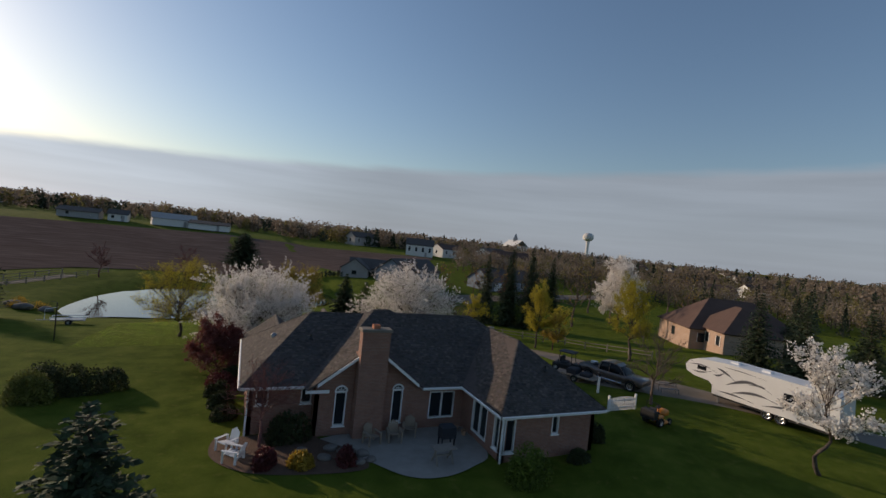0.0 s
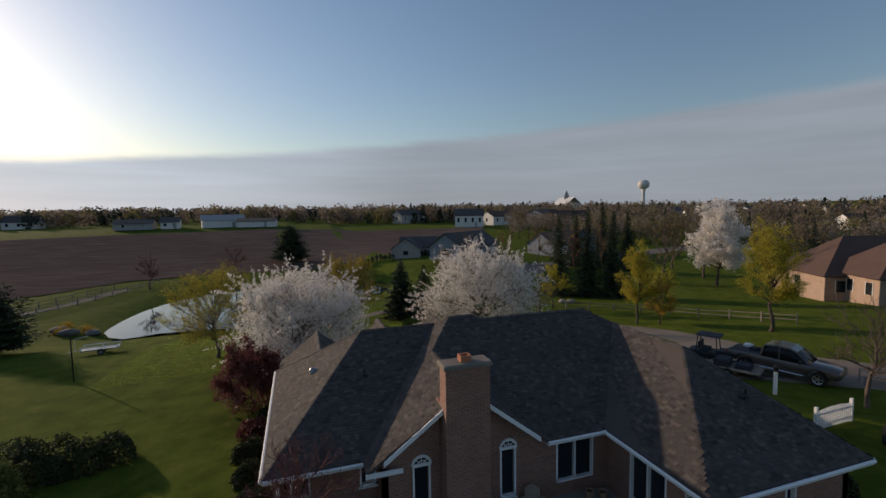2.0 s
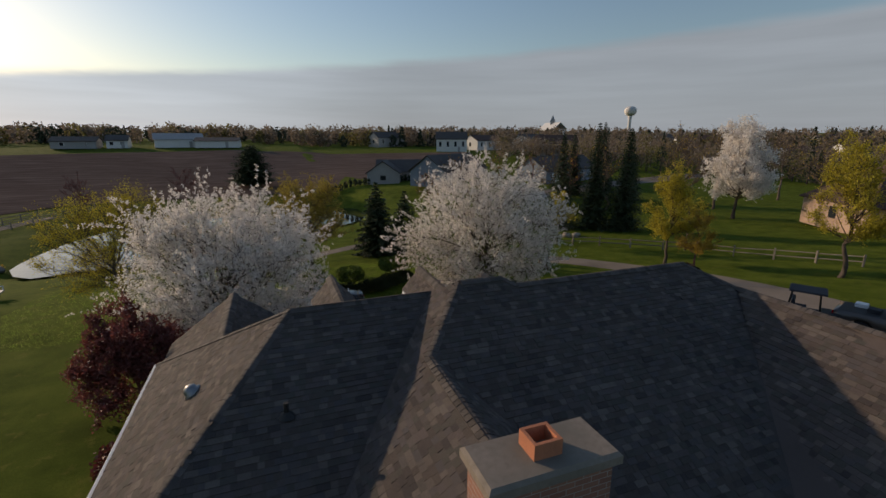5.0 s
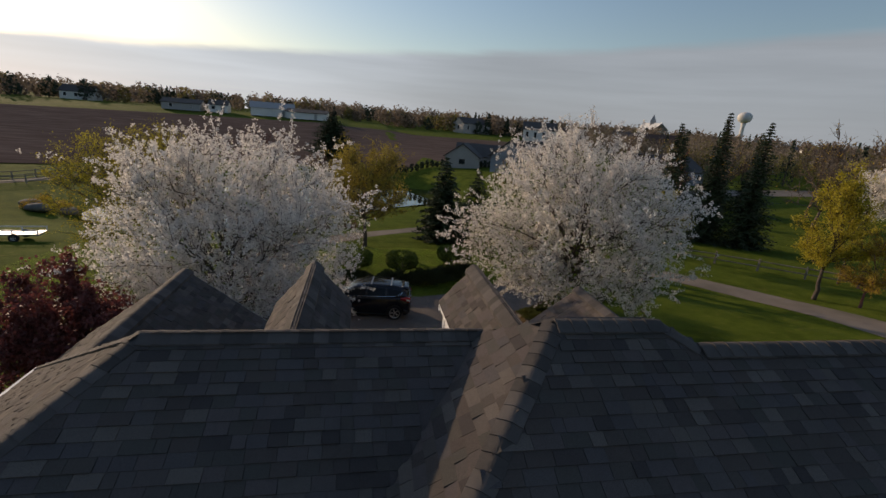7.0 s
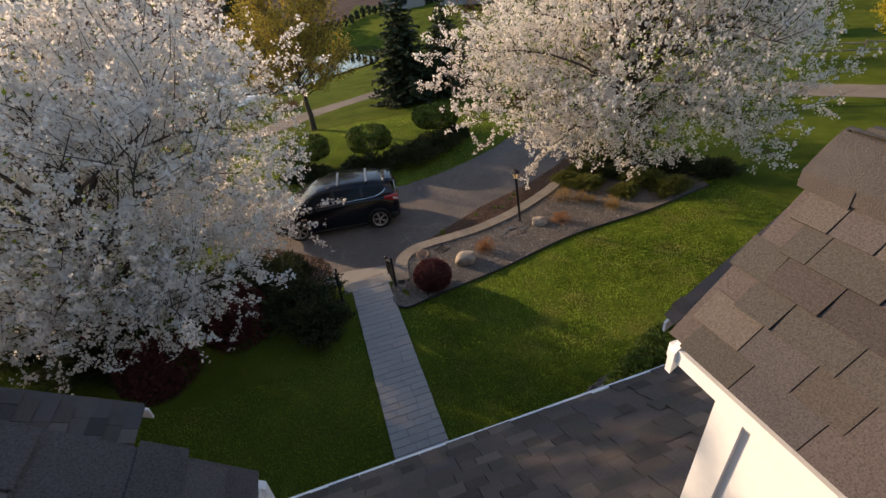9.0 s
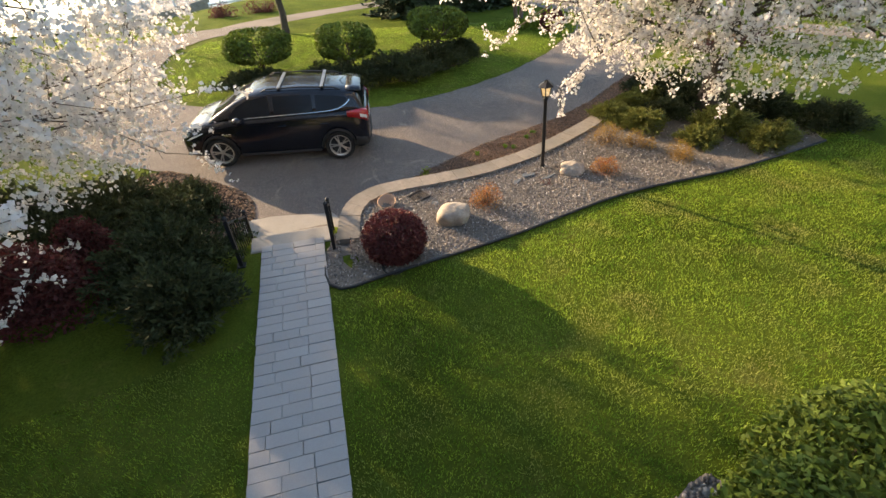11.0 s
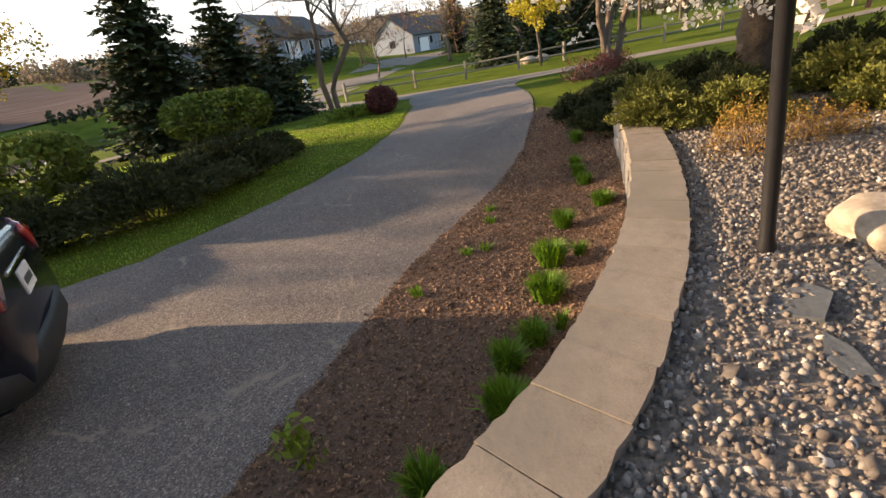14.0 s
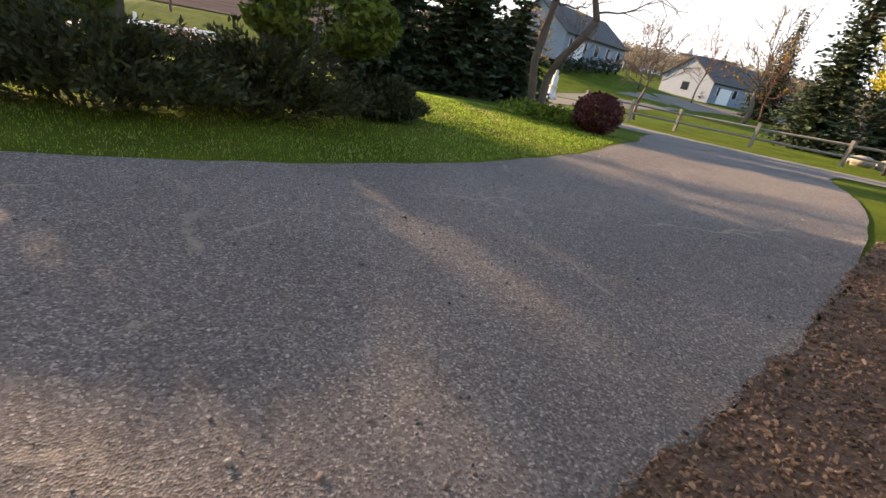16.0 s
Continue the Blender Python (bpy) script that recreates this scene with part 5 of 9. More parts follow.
def conifer(name, x, y, h, r, seed, label, category="spruce", mat_="needle", levels=None, droop=0.2, base=0.03, thick=1.0, group="", per=15, shape=0.85):
    """A spruce or pine: whorls of drooping boughs hung with needle sprays."""
    rng = np.random.default_rng(seed)
    root = thing(name, pose(x, y, gz(x, y) - 0.05), label, category, group)
    wood = Shape()
    wood.tube([(0, 0, -0.1), (0.03 * h * 0.1, 0, h * 0.5), (0, 0, h)], [h * 0.022, h * 0.014, 0.01], 7)
    cs, dirs, sz = [], [], []
    levels = levels or max(10, int(h * 3.6))
    for lv in range(levels):
        f = lv / (levels - 1)
        z = h * (base + (0.99 - base) * f)
        rad = r * (1 - f) ** shape * rng.uniform(0.85, 1.12) + 0.05
        nb = max(4, int(per * (1 - f * 0.6)))
        for b in range(nb):
            a = 2 * math.pi * (b / nb + lv * 0.37) + rng.uniform(-0.25, 0.25)
            ln = rad * rng.uniform(0.7, 1.12)
            dx, dy = math.cos(a), math.sin(a)
            e = (dx * ln, dy * ln, z - ln * droop * rng.uniform(0.5, 1.1))
            wood.tube([(0, 0, z), e], [0.02, 0.004], 3, False)
            ns = max(4, int(ln * 9 * thick))
            for s in range(ns):
                t = (s + rng.uniform(0, 1)) / ns
                c = np.array([dx * ln * t, dy * ln * t, z + (e[2] - z) * t])
                for sg in (-1, 0, 1):
                    ang = a + sg * 0.9 + rng.normal() * 0.2
                    cs.append(c)
                    dirs.append((math.cos(ang), math.sin(ang), -0.1 + rng.normal() * 0.35))
                    sz.append((0.2 + 0.14 * (1 - t) * rad) * rng.uniform(0.6, 1.4))
    c, d, s = np.array(cs), np.array(dirs), np.array(sz)[:, None]
    d /= np.linalg.norm(d, axis=1, keepdims=True)
    sd = np.cross(d, rng.normal(size=d.shape) * 0.35 + np.array([0, 0, 1]))
    sd /= np.linalg.norm(sd, axis=1, keepdims=True)
    q = np.stack([c - sd * s * 0.12, c + d * s * 0.55 - sd * s * 0.3, c + d * s, c + d * s * 0.5 + sd * s * 0.3], axis=1)
    part("trunk", wood, M["bark"], root)
    quads_mesh("crown", q, M[mat_], root, kind="stuff")
    return root


def mound(x, y, rx, ry, h, n, rng, lumps=7, fill=0.55, turn=0.0):
    """Points through a lumpy, flattened shrub."""
    pts = []
    cl = [(rng.uniform(-0.6, 0.6), rng.uniform(-0.6, 0.6), rng.uniform(0.35, 0.7)) for _ in range(lumps)]
    cl[0] = (0, 0, 0.8 if lumps > 1 else 1.17)
    hk = 1.0 if lumps > 1 else 0.82
    per = n // lumps
    for a, b, c in cl:
        u = unit(per, rng)
        rad = rng.uniform(fill, 1.0, size=(per, 1)) ** 0.5
        p = u * rad * np.array([c * 0.85, c * 0.85, 1.0])
        p[:, 0] += a
        p[:, 1] += b
        p[:, 2] = np.abs(p[:, 2]) * (0.55 + c * 0.55) * hk if lumps > 1 else (p[:, 2] * 0.5 + 0.5)
        pts.append(p)
    p = np.concatenate(pts) * np.array([rx, ry, h])
    ct, st = math.cos(turn), math.sin(turn)
    return np.stack([p[:, 0] * ct - p[:, 1] * st, p[:, 0] * st + p[:, 1] * ct, p[:, 2]], 1)


def spray_quads(rx, ry, h, n, size, rng):
    """Needle sprays along arching shoots that radiate from a low centre, their tips lifted."""
    ns = max(70, n // 60)
    per = n // ns
    a, rad = rng.uniform(0, 6.283, ns), rng.uniform(0.12, 1.0, ns) ** 0.6
    lobe = 0.82 + 0.18 * np.sin(a * 3 + rng.uniform(0, 6)) + rng.normal(size=ns) * 0.06
    e = np.stack([np.cos(a) * rx * rad * lobe, np.sin(a) * ry * rad * lobe, h * (1.0 - 0.72 * rad ** 2) * rng.uniform(0.7, 1.2, ns)], 1)
    b = e * np.array([0.2, 0.2, 0.0]) + np.array([0, 0, 0.04])
    m_ = e * np.array([0.55, 0.55, 0.9]) + rng.normal(size=e.shape) * np.array([rx, ry, h]) * 0.05
    t = rng.uniform(0.12, 1.0, size=(ns, per, 1)) ** 0.75
    b, m_, e = b[:, None], m_[:, None], e[:, None]
    c = b * (1 - t) ** 2 + 2 * m_ * t * (1 - t) + e * t ** 2
    d = 2 * (1 - t) * (m_ - b) + 2 * t * (e - m_)
    d = d / np.linalg.norm(d, axis=2, keepdims=True)
    c = c + rng.normal(size=c.shape) * size * (1.5 - t) * 0.8
    d = (d * 0.8 + rng.normal(size=c.shape) * 0.5 + np.array([0, 0, 0.3])).reshape(-1, 3)
    d /= np.linalg.norm(d, axis=1, keepdims=True)
    c = c.reshape(-1, 3)
    c[:, 2] = np.maximum(c[:, 2], 0.01)
    sd = np.cross(d, rng.normal(size=d.shape))
    sd /= np.linalg.norm(sd, axis=1, keepdims=True)
    s = size * rng.uniform(0.6, 1.5, size=(len(c), 1))
    return np.stack([c - sd * s * 0.1, c + d * s * 0.6 - sd * s * 0.24, c + d * s * 1.3, c + d * s * 0.55 + sd * s * 0.24], 1)


def juniper(x, y, rx, ry, h, seed, leaf, n, size, label, group, z=None):
    """A spreading juniper: woody shoots under feathery sprays, following its slope."""
    rng = np.random.default_rng(seed)
    slope = z is None and rx > 1.2
    z = gz(x, y) if z is None else z
    root = thing("juniper", pose(x, y, z - 0.03), label, "juniper", group)
    q = spray_quads(rx, ry, h, n, size, rng)
    if slope:
        q[:, :, 2] += (ground_z(q[:, 0, 0] + x, q[:, 0, 1] + y) - z)[:, None]
    wood = Shape()
    for i in range(16):
        e = q[rng.integers(0, len(q)), 0]
        limb(wood, (e[0] * 0.2, e[1] * 0.2, 0), tuple(e * 0.92), 0.016, 0.004, rng, 0.1, 4, 4)
    part("branchwork", wood, M["twig"], root)
    quads_mesh("foliage", q, M[leaf], root, kind="stuff")
    return root


def shrub(name, x, y, rx, ry, h, seed, leaf, n, size, label, category="shrub", lumps=7, k=1, aspect=1.5, group="", z=None, turn=0.0, stems=14, up=0.3, bark="twig", stem_r=0.018):
    rng = np.random.default_rng(seed)
    z = gz(x, y) if z is None else z
    root = thing(name, pose(x, y, z - 0.03), label, category, group)
    p = mound(x, y, rx, ry, h, n, rng, lumps, turn=turn)
    if z is not None and rx > 1.2:  # a wide shrub follows its slope
        p[:, 2] += ground_z(p[:, 0] + x, p[:, 1] + y) - z
    wood = Shape()
    for i in range(stems):
        e = p[rng.integers(0, len(p))]
        limb(wood, (e[0] * 0.25, e[1] * 0.25, 0), tuple(e * 0.95), stem_r, stem_r * 0.28, rng, 0.1, 4, 4)
    part("branchwork", wood, M[bark], root)
    quads_mesh("foliage", leaf_quads(p, size, rng, k, size * 0.4, aspect, up), M[leaf], root, kind="stuff")
    return root


def topiary(name, x, y, r, h, zc, seed, label, flat=0.75):
    """A clipped yew: a dense rounded head on a short forked stem."""
    rng = np.random.default_rng(seed)
    root = thing(name, pose(x, y, gz(x, y) - 0.03), label, "topiary", "clipped yews")
    n = 7000
    u = unit(n, rng)
    sup = np.sign(u) * np.abs(u) ** 0.55
    p = sup / np.linalg.norm(sup, axis=1, keepdims=True) ** 0.55 * rng.uniform(0.72, 1.02, size=(n, 1)) ** 0.5
    p = p * np.array([r, r, h / 2]) + np.array([0, 0, zc])
    w = Shape()
    w.tube([(0, 0, -0.05), (0.02, 0.01, zc - h * 0.55)], [0.07, 0.05], 7)
    for i in range(12):
        a = i * 2.4
        limb(w, (0.01, 0, zc - h * 0.6), (math.cos(a) * r * 0.8, math.sin(a) * r * 0.8, zc + rng.uniform(-0.4, 0.3) * h), 0.03, 0.006, rng, -0.15, 5, 5)
    part("stem", w, M["bark"], root)
    quads_mesh("head", leaf_quads(p, 0.085, rng, 1, 0.01, 1.5), M["yew"], root, kind="stuff")
    return root


def tuft(name, x, y, z, r, h, n, seed, label, group="grass tufts", mat_="blade", category="ornamental grass"):
    """A clump of arching blades."""
    rng = np.random.default_rng(seed)
    root = thing(name, pose(x, y, z), label, category, group)
    a = rng.uniform(0, 6.283, n)
    d = np.stack([np.cos(a), np.sin(a), np.zeros(n)], 1)
    s = np.stack([-np.sin(a), np.cos(a), np.zeros(n)], 1)
    b = d * (rng.uniform(0, 1, size=(n, 1)) ** 0.7) * r * 0.55
    ln, bend, w = h * rng.uniform(0.55, 1.1, size=(n, 1)), rng.uniform(0.15, 0.9, size=(n, 1)), 0.0065 * rng.uniform(0.6, 1.3, size=(n, 1))
    up_ = np.array([0, 0, 1.0])
    m_ = b + up_ * ln * 0.6 + d * ln * bend * 0.25
    e = b + up_ * ln * (1 - bend * 0.25) + d * ln * bend * 0.65
    q1 = np.stack([b - s * w, b + s * w, m_ + s * w * 0.9, m_ - s * w * 0.9], 1)
    q2 = np.stack([m_ - s * w * 0.9, m_ + s * w * 0.9, e + s * w * 0.15, e - s * w * 0.15], 1)
    quads_mesh("clump", np.concatenate([q1, q2]), M[mat_], root, kind="stuff")
    return root


# the two flowering pears before the house
broadleaf("pear_tree", 4.1, 43.6, 8.3, 4.8, 11, "blossom", 21000, 0.056, "large flowering pear tree, white with spring blossom", "pear tree", fork=0.2, limbs=58, twigs=18, k=7, spread=0.04, trunk=0.2, low=0.05, reach=(0.6, 1.02), shell=9000, crown=(0.75, 0.0), group="flowering pears")
broadleaf("pear_tree", 19.7, 45.0, 8.4, 5.0, 12, "blossom", 21000, 0.056, "large flowering pear tree in white blossom with fresh green leaves", "pear tree", fork=0.22, limbs=60, twigs=18, k=7, spread=0.04, trunk=0.22, low=0.1, reach=(0.6, 1.02), shell=8000, crown=(-1.2, -0.5), group="flowering pears", lean=(-0.25, -0.1))
rngp = np.random.default_rng(77)
# sparse fresh leaves among the blossom of both
for px, py, r_, n_ in ((4.7, 43.6, 4.2, 2600), (18.3, 44.5, 4.8, 9000)):
    u = unit(n_, rngp) * rngp.uniform(0.3, 1, size=(n_, 1)) ** 0.4 * np.array([r_, r_, 3.3]) + np.array([0, 0, 4.6])
    lv = new("pear_leaves")
    lv.matrix_world = pose(px, py, gz(px, py))
    tagged(lv, "young yellow-green leaves on the pear twigs", "leaves", kind="stuff")
    quads_mesh("leaves", leaf_quads(u, 0.06, rngp, 1, 0.0, 1.5), M["gleaf"], lv, kind="stuff")

broadleaf("maple_tree", -2.0, 51.7, 7.2, 3.9, 21, "yleaf", 15000, 0.06, "young maple with sparse yellow-green spring leaves", "maple tree", fork=0.22, limbs=44, twigs=20, trunk=0.14, low=0.2, k=2, spread=0.1, reach=(0.8, 1.0))
broadleaf("maple_tree", 3.0, 60.9, 6.4, 3.0, 22, "yleaf", 1300, 0.055, "maple with yellow-green spring leaves beside the drive", "maple tree", fork=0.22, limbs=18, twigs=8, trunk=0.08, low=0.2, k=2, spread=0.1, twig_r=0.005)
broadleaf("maple_tree", 9.6, 60.3, 7.6, 3.7, 23, "ogleaf", 15000, 0.085, "rounded maple with golden spring leaves", "maple tree", fork=0.24, limbs=44, twigs=18, trunk=0.16, low=0.25, k=2, spread=0.1, reach=(0.8, 1.0))
broadleaf("plum_tree", 2.0, 38.4, 3.7, 2.2, 24, "plumleaf", 15000, 0.075, "dark red purple-leaf plum beside the house", "plum tree", fork=0.1, limbs=26, twigs=12, trunk=0.09, low=0.0, k=2, spread=0.06, bark="redtwig", shell=5000)
broadleaf("cherry_tree", 4.5, 24.2, 3.9, 1.9, 25, "pleaf", 260, 0.05, "bare pinkish weeping tree at the house corner", "tree", fork=0.3, limbs=26, twigs=13, trunk=0.08, low=0.2, bark="redtwig", twig_r=0.007, k=1)
broadleaf("pear_tree", 32.0, 15.2, 6.9, 2.4, 26, "blossom", 3200, 0.12, "young tree with white blossom beside the lane", "pear tree", fork=0.3, limbs=22, twigs=10, trunk=0.1, low=0.28, k=2, spread=0.09)
broadleaf("bare_tree", 31.2, 25.4, 5.6, 2.6, 27, "pleaf", 0, 0.05, "bare tree with a dark trunk on the side lawn", "tree", fork=0.3, limbs=20, twigs=11, trunk=0.11, low=0.25, bark="twig", twig_r=0.012)
broadleaf("maple_tree", 37.5, 48.3, 8.2, 1.9, 28, "yleaf", 9000, 0.085, "slim tree with yellow-green spring leaves", "tree", fork=0.25, limbs=34, twigs=14, trunk=0.12, low=0.15, k=2, spread=0.12)
broadleaf("small_tree", 38.8, 46.6, 4.6, 1.8, 29, "oleaf", 4000, 0.065, "small russet tree budding out", "tree", fork=0.2, limbs=18, twigs=10, trunk=0.08, low=0.15, k=2, spread=0.1, bark="redtwig")
broadleaf("maple_tree", 43.0, 38.7, 9.4, 2.5, 30, "yleaf", 11000, 0.085, "tree with yellow-green spring leaves by the fence", "tree", fork=0.25, limbs=38, twigs=14, trunk=0.15, low=0.18, k=2, spread=0.12)
broadleaf("pear_tree", 68.5, 65.5, 13.6, 4.4, 31, "blossom", 15000, 0.18, "tall flowering pear, white with blossom", "pear tree", fork=0.2, limbs=48, twigs=14, trunk=0.24, low=0.1, k=2, spread=0.2)
broadleaf("maple_tree", 34.6, 59.7, 5.6, 2.0, 32, "yleaf", 2600, 0.11, "young roadside tree with yellow-green leaves", "tree", fork=0.32, limbs=18, twigs=10, trunk=0.09, low=0.3, k=2, spread=0.1)
broadleaf("bare_tree", 30.3, 69.4, 4.9, 1.9, 33, "pleaf", 0, 0.05, "young bare tree by the fence", "tree", fork=0.35, limbs=18, twigs=9, trunk=0.08, low=0.3, bark="twig", twig_r=0.012)
broadleaf("bare_tree", 20.45, 57.8, 5.9, 2.9, 34, "gleaf", 150, 0.05, "bare multi-stemmed tree on the island bed", "tree", fork=0.42, limbs=22, twigs=9, trunk=0.13, stems=2, low=0.3, bark="twig", twig_r=0.01, k=1)
broadleaf("bare_tree", 27.3, 51.2, 5.6, 2.6, 35, "gleaf", 150, 0.05, "bare multi-stemmed tree beside the lane", "tree", fork=0.42, limbs=22, twigs=9, trunk=0.15, stems=3, low=0.3, bark="twig", twig_r=0.01, k=1)
broadleaf("bare_tree", 44, 52, 5.0, 2.2, 36, "yleaf", 1400, 0.11, "young tree leafing out by the fence", "tree", fork=0.35, limbs=18, twigs=9, trunk=0.09, low=0.3, k=2, spread=0.1)
for i, (px, py, h_, r_) in enumerate(((-22.0, 107, 6.4, 2.4), (-8.0, 112, 7.2, 2.7))):
    broadleaf("bare_tree", px, py, h_, r_, 40 + i, "pleaf", 300, 0.1, "reddish bare tree beyond the pond", "tree", fork=0.3, limbs=20, twigs=10, trunk=0.12, low=0.25, bark="redtwig", twig_r=0.022, k=1, group="bare pond trees")
for i, (px, py, h_, r_) in enumerate(((60, 68, 12.5, 4.2), (75, 74, 13.5, 4.5), (88, 66, 13, 4.5), (58, 80, 11, 3.6), (52, 86, 11, 3.4), (80, 86, 12, 4), (97, 78, 13, 4.5))):
    broadleaf("bare_tree", px, py, h_, r_, 60 + i, "oleaf", 200, 0.18, "tall bare tree in the wood edge", "tree", fork=0.28, limbs=20, twigs=9, trunk=0.2, low=0.2, bark="twig", twig_r=0.028, k=1, group="wood edge trees")
for i, (px, py, h_, r_) in enumerate(((54, 97, 9.5, 3.4), (61, 94, 9.0, 3.2), (30, 88, 6.5, 2.5), (38, 98, 7, 2.6), (46, 96, 7.5, 2.8))):
    broadleaf("small_tree", px, py, h_, r_, 80 + i, "oleaf", 130, 0.15, "russet tree just leafing out", "tree", fork=0.2, limbs=18, twigs=9, trunk=0.1, low=0.15, k=2, spread=0.14, bark="redtwig", group="russet trees", twig_r=0.015)

conifer("spruce", 16.2, 63.5, 7.2, 2.6, 3, "dark green spruce on the island lawn", thick=1.5, shape=0.75)
conifer("spruce", 19.3, 64.4, 6.2, 2.6, 4, "bushy dark spruce on the island lawn", thick=1.4)
conifer("spruce", 21.6, 65.2, 4.4, 2.2, 5, "low dark spruce beside the lane", thick=1.4)
conifer("spruce", -0.3, 16.6, 5.2, 2.4, 6, "sparse young spruce on the back lawn", per=13, thick=1.2, shape=0.6)
for i, (px, py, h_, r_) in enumerate(((55, 32.5, 8.6, 3.0), (58.5, 30, 8.8, 3.0), (53, 27, 7.5, 2.6), (60, 25, 8.2, 3), (41.8, 69.5, 12.0, 2.8), (45, 67.0, 13.2, 2.9), (47.6, 64.6, 12.4, 2.8), (66, 91, 14.2, 3.4), (70, 88, 12.5, 3.0), (63, 96, 12, 3.2), (76, 40, 9, 2.8))):
    conifer("spruce", px, py, h_, r_, 100 + i, "tall dark spruce among the neighbouring trees", group="far spruces", thick=0.42)
for i, (px, py, h_, r_) in enumerate(((-23.5, 65.0, 7.4, 4.0), (-27, 60, 6.5, 3.6), (-29.5, 70, 7, 3.6), (2.8, 129, 9.4, 5.4))):
    conifer("pine", px, py, h_, r_, 130 + i, "broad dark pine with a rounded crown", "pine", droop=-0.12, base=0.1, shape=0.45, thick=0.6, group="broad pines", per=14)

# clipped yews and junipers on the drive's island
topiary("clipped_yew", 8.98, 53.2, 1.1, 0.95, 1.12, 1, "flat-topped clipped yew on a short stem")
topiary("clipped_yew", 11.82, 52.9, 1.02, 1.0, 1.14, 2, "rounded clipped yew on a short stem")
topiary("clipped_yew", 15.3, 53.9, 1.12, 0.95, 1.28, 3, "mushroom-shaped clipped yew on a forked stem")
for i, (px, py, rx, ry, h_) in enumerate(((11.3, 51.7, 1.9, 1.0, 0.7), (13.2, 51.6, 2.0, 1.1, 0.85), (14.7, 52.5, 1.7, 1.1, 0.8), (8.8, 52.3, 1.9, 0.9, 0.5), (16.2, 53.9, 1.1, 0.9, 0.5))):
    juniper(px, py, rx, ry, h_ * 1.15, 200 + i, "juniper", 14000, 0.062, "low spreading dark green juniper", "island junipers")
shrub("barberry", 21.3, 56.4, 0.56, 0.56, 0.92, 210, "pleaf", 4500, 0.06, "small clipped dark red shrub", "shrub", 1, aspect=1.3)
shrub("perennials", 20.5, 57.3, 1.3, 0.9, 0.45, 211, "gleaf", 2200, 0.09, "low mixed plants round the tree trunks", "shrub", 7)
for i, (px, py) in enumerate(((24.6, 50.6), (26.0, 51.0), (27.6, 51.3))):
    shrub("twiggy_shrub", px, py, 1.1, 0.8, 0.75, 220 + i, "pleaf", 1200, 0.045, "low twiggy brown shrub under the trees", "shrub", 6, stems=90, group="twiggy shrubs", bark="twig")
# junipers and shrubs on the bank beside the steps
for i, (px, py, rx, ry, h_, lf) in enumerate(((7.7, 43.9, 1.0, 1.2, 0.85, "juniper"), (6.5, 45.0, 1.4, 1.1, 0.9, "juniper"), (8.2, 42.2, 1.1, 1.3, 0.95, "juniper"), (6.4, 43.4, 1.5, 1.3, 1.0, "juniper"), (8.6, 41.0, 0.75, 0.7, 0.8, "juniper"), (7.75, 45.0, 0.8, 0.7, 0.65, "juniper"), (5.0, 44.9, 1.6, 1.2, 0.9, "juniper"), (4.4, 41.8, 1.5, 1.2, 0.9, "juniper"), (2.6, 43.2, 1.4, 1.4, 0.9, "juniper"))):
    juniper(px, py, rx * 1.1, ry * 1.1, h_ * 1.05, 230 + i, lf, 14000, 0.055, "spreading green juniper beside the steps", "bank junipers")
for i, (px, py, rx) in enumerate(((6.9, 41.7, 0.95), (5.5, 41.0, 1.0), (6.9, 43.0, 0.7), (4.0, 42.6, 0.9))):
    shrub("barberry", px, py, rx, rx, 1.12, 240 + i, "pleaf", 12000, 0.045, "dark red barberry among the junipers", "barberry", 3, group="barberries")
# the gravel bed's plants
shrub("barberry", 11.4, 41.55, 0.47, 0.47, 0.76, 250, "pleaf", 17000, 0.027, "round dark red barberry in the pebble bed", "barberry", 1, aspect=1.3, stems=90)
shrub("bare_shrub", 14.45, 42.78, 0.2, 0.2, 0.2, 255, "pleaf", 60, 0.015, "small bare brown twiggy plant in the pebbles", "shrub", 4, stems=70, bark="redtwig", stem_r=0.005)
for i, (px, py, r_, h_) in enumerate(((13.15, 42.48, 0.4, 0.48), (15.73, 42.82, 0.36, 0.4), (16.44, 44.05, 0.48, 0.5), (17.48, 43.02, 0.42, 0.42), (16.95, 43.75, 0.36, 0.36))):
    shrub("spirea", px, py, r_, r_, h_ * 1.1, 260 + i, "orleaf" if i < 2 else "amberleaf", 3200, 0.0135, "small spirea with orange and red new leaves" if i < 2 else "small spirea with amber-brown new leaves", "spirea", 6, stems=60, group="spireas", aspect=1.4, stem_r=0.006)
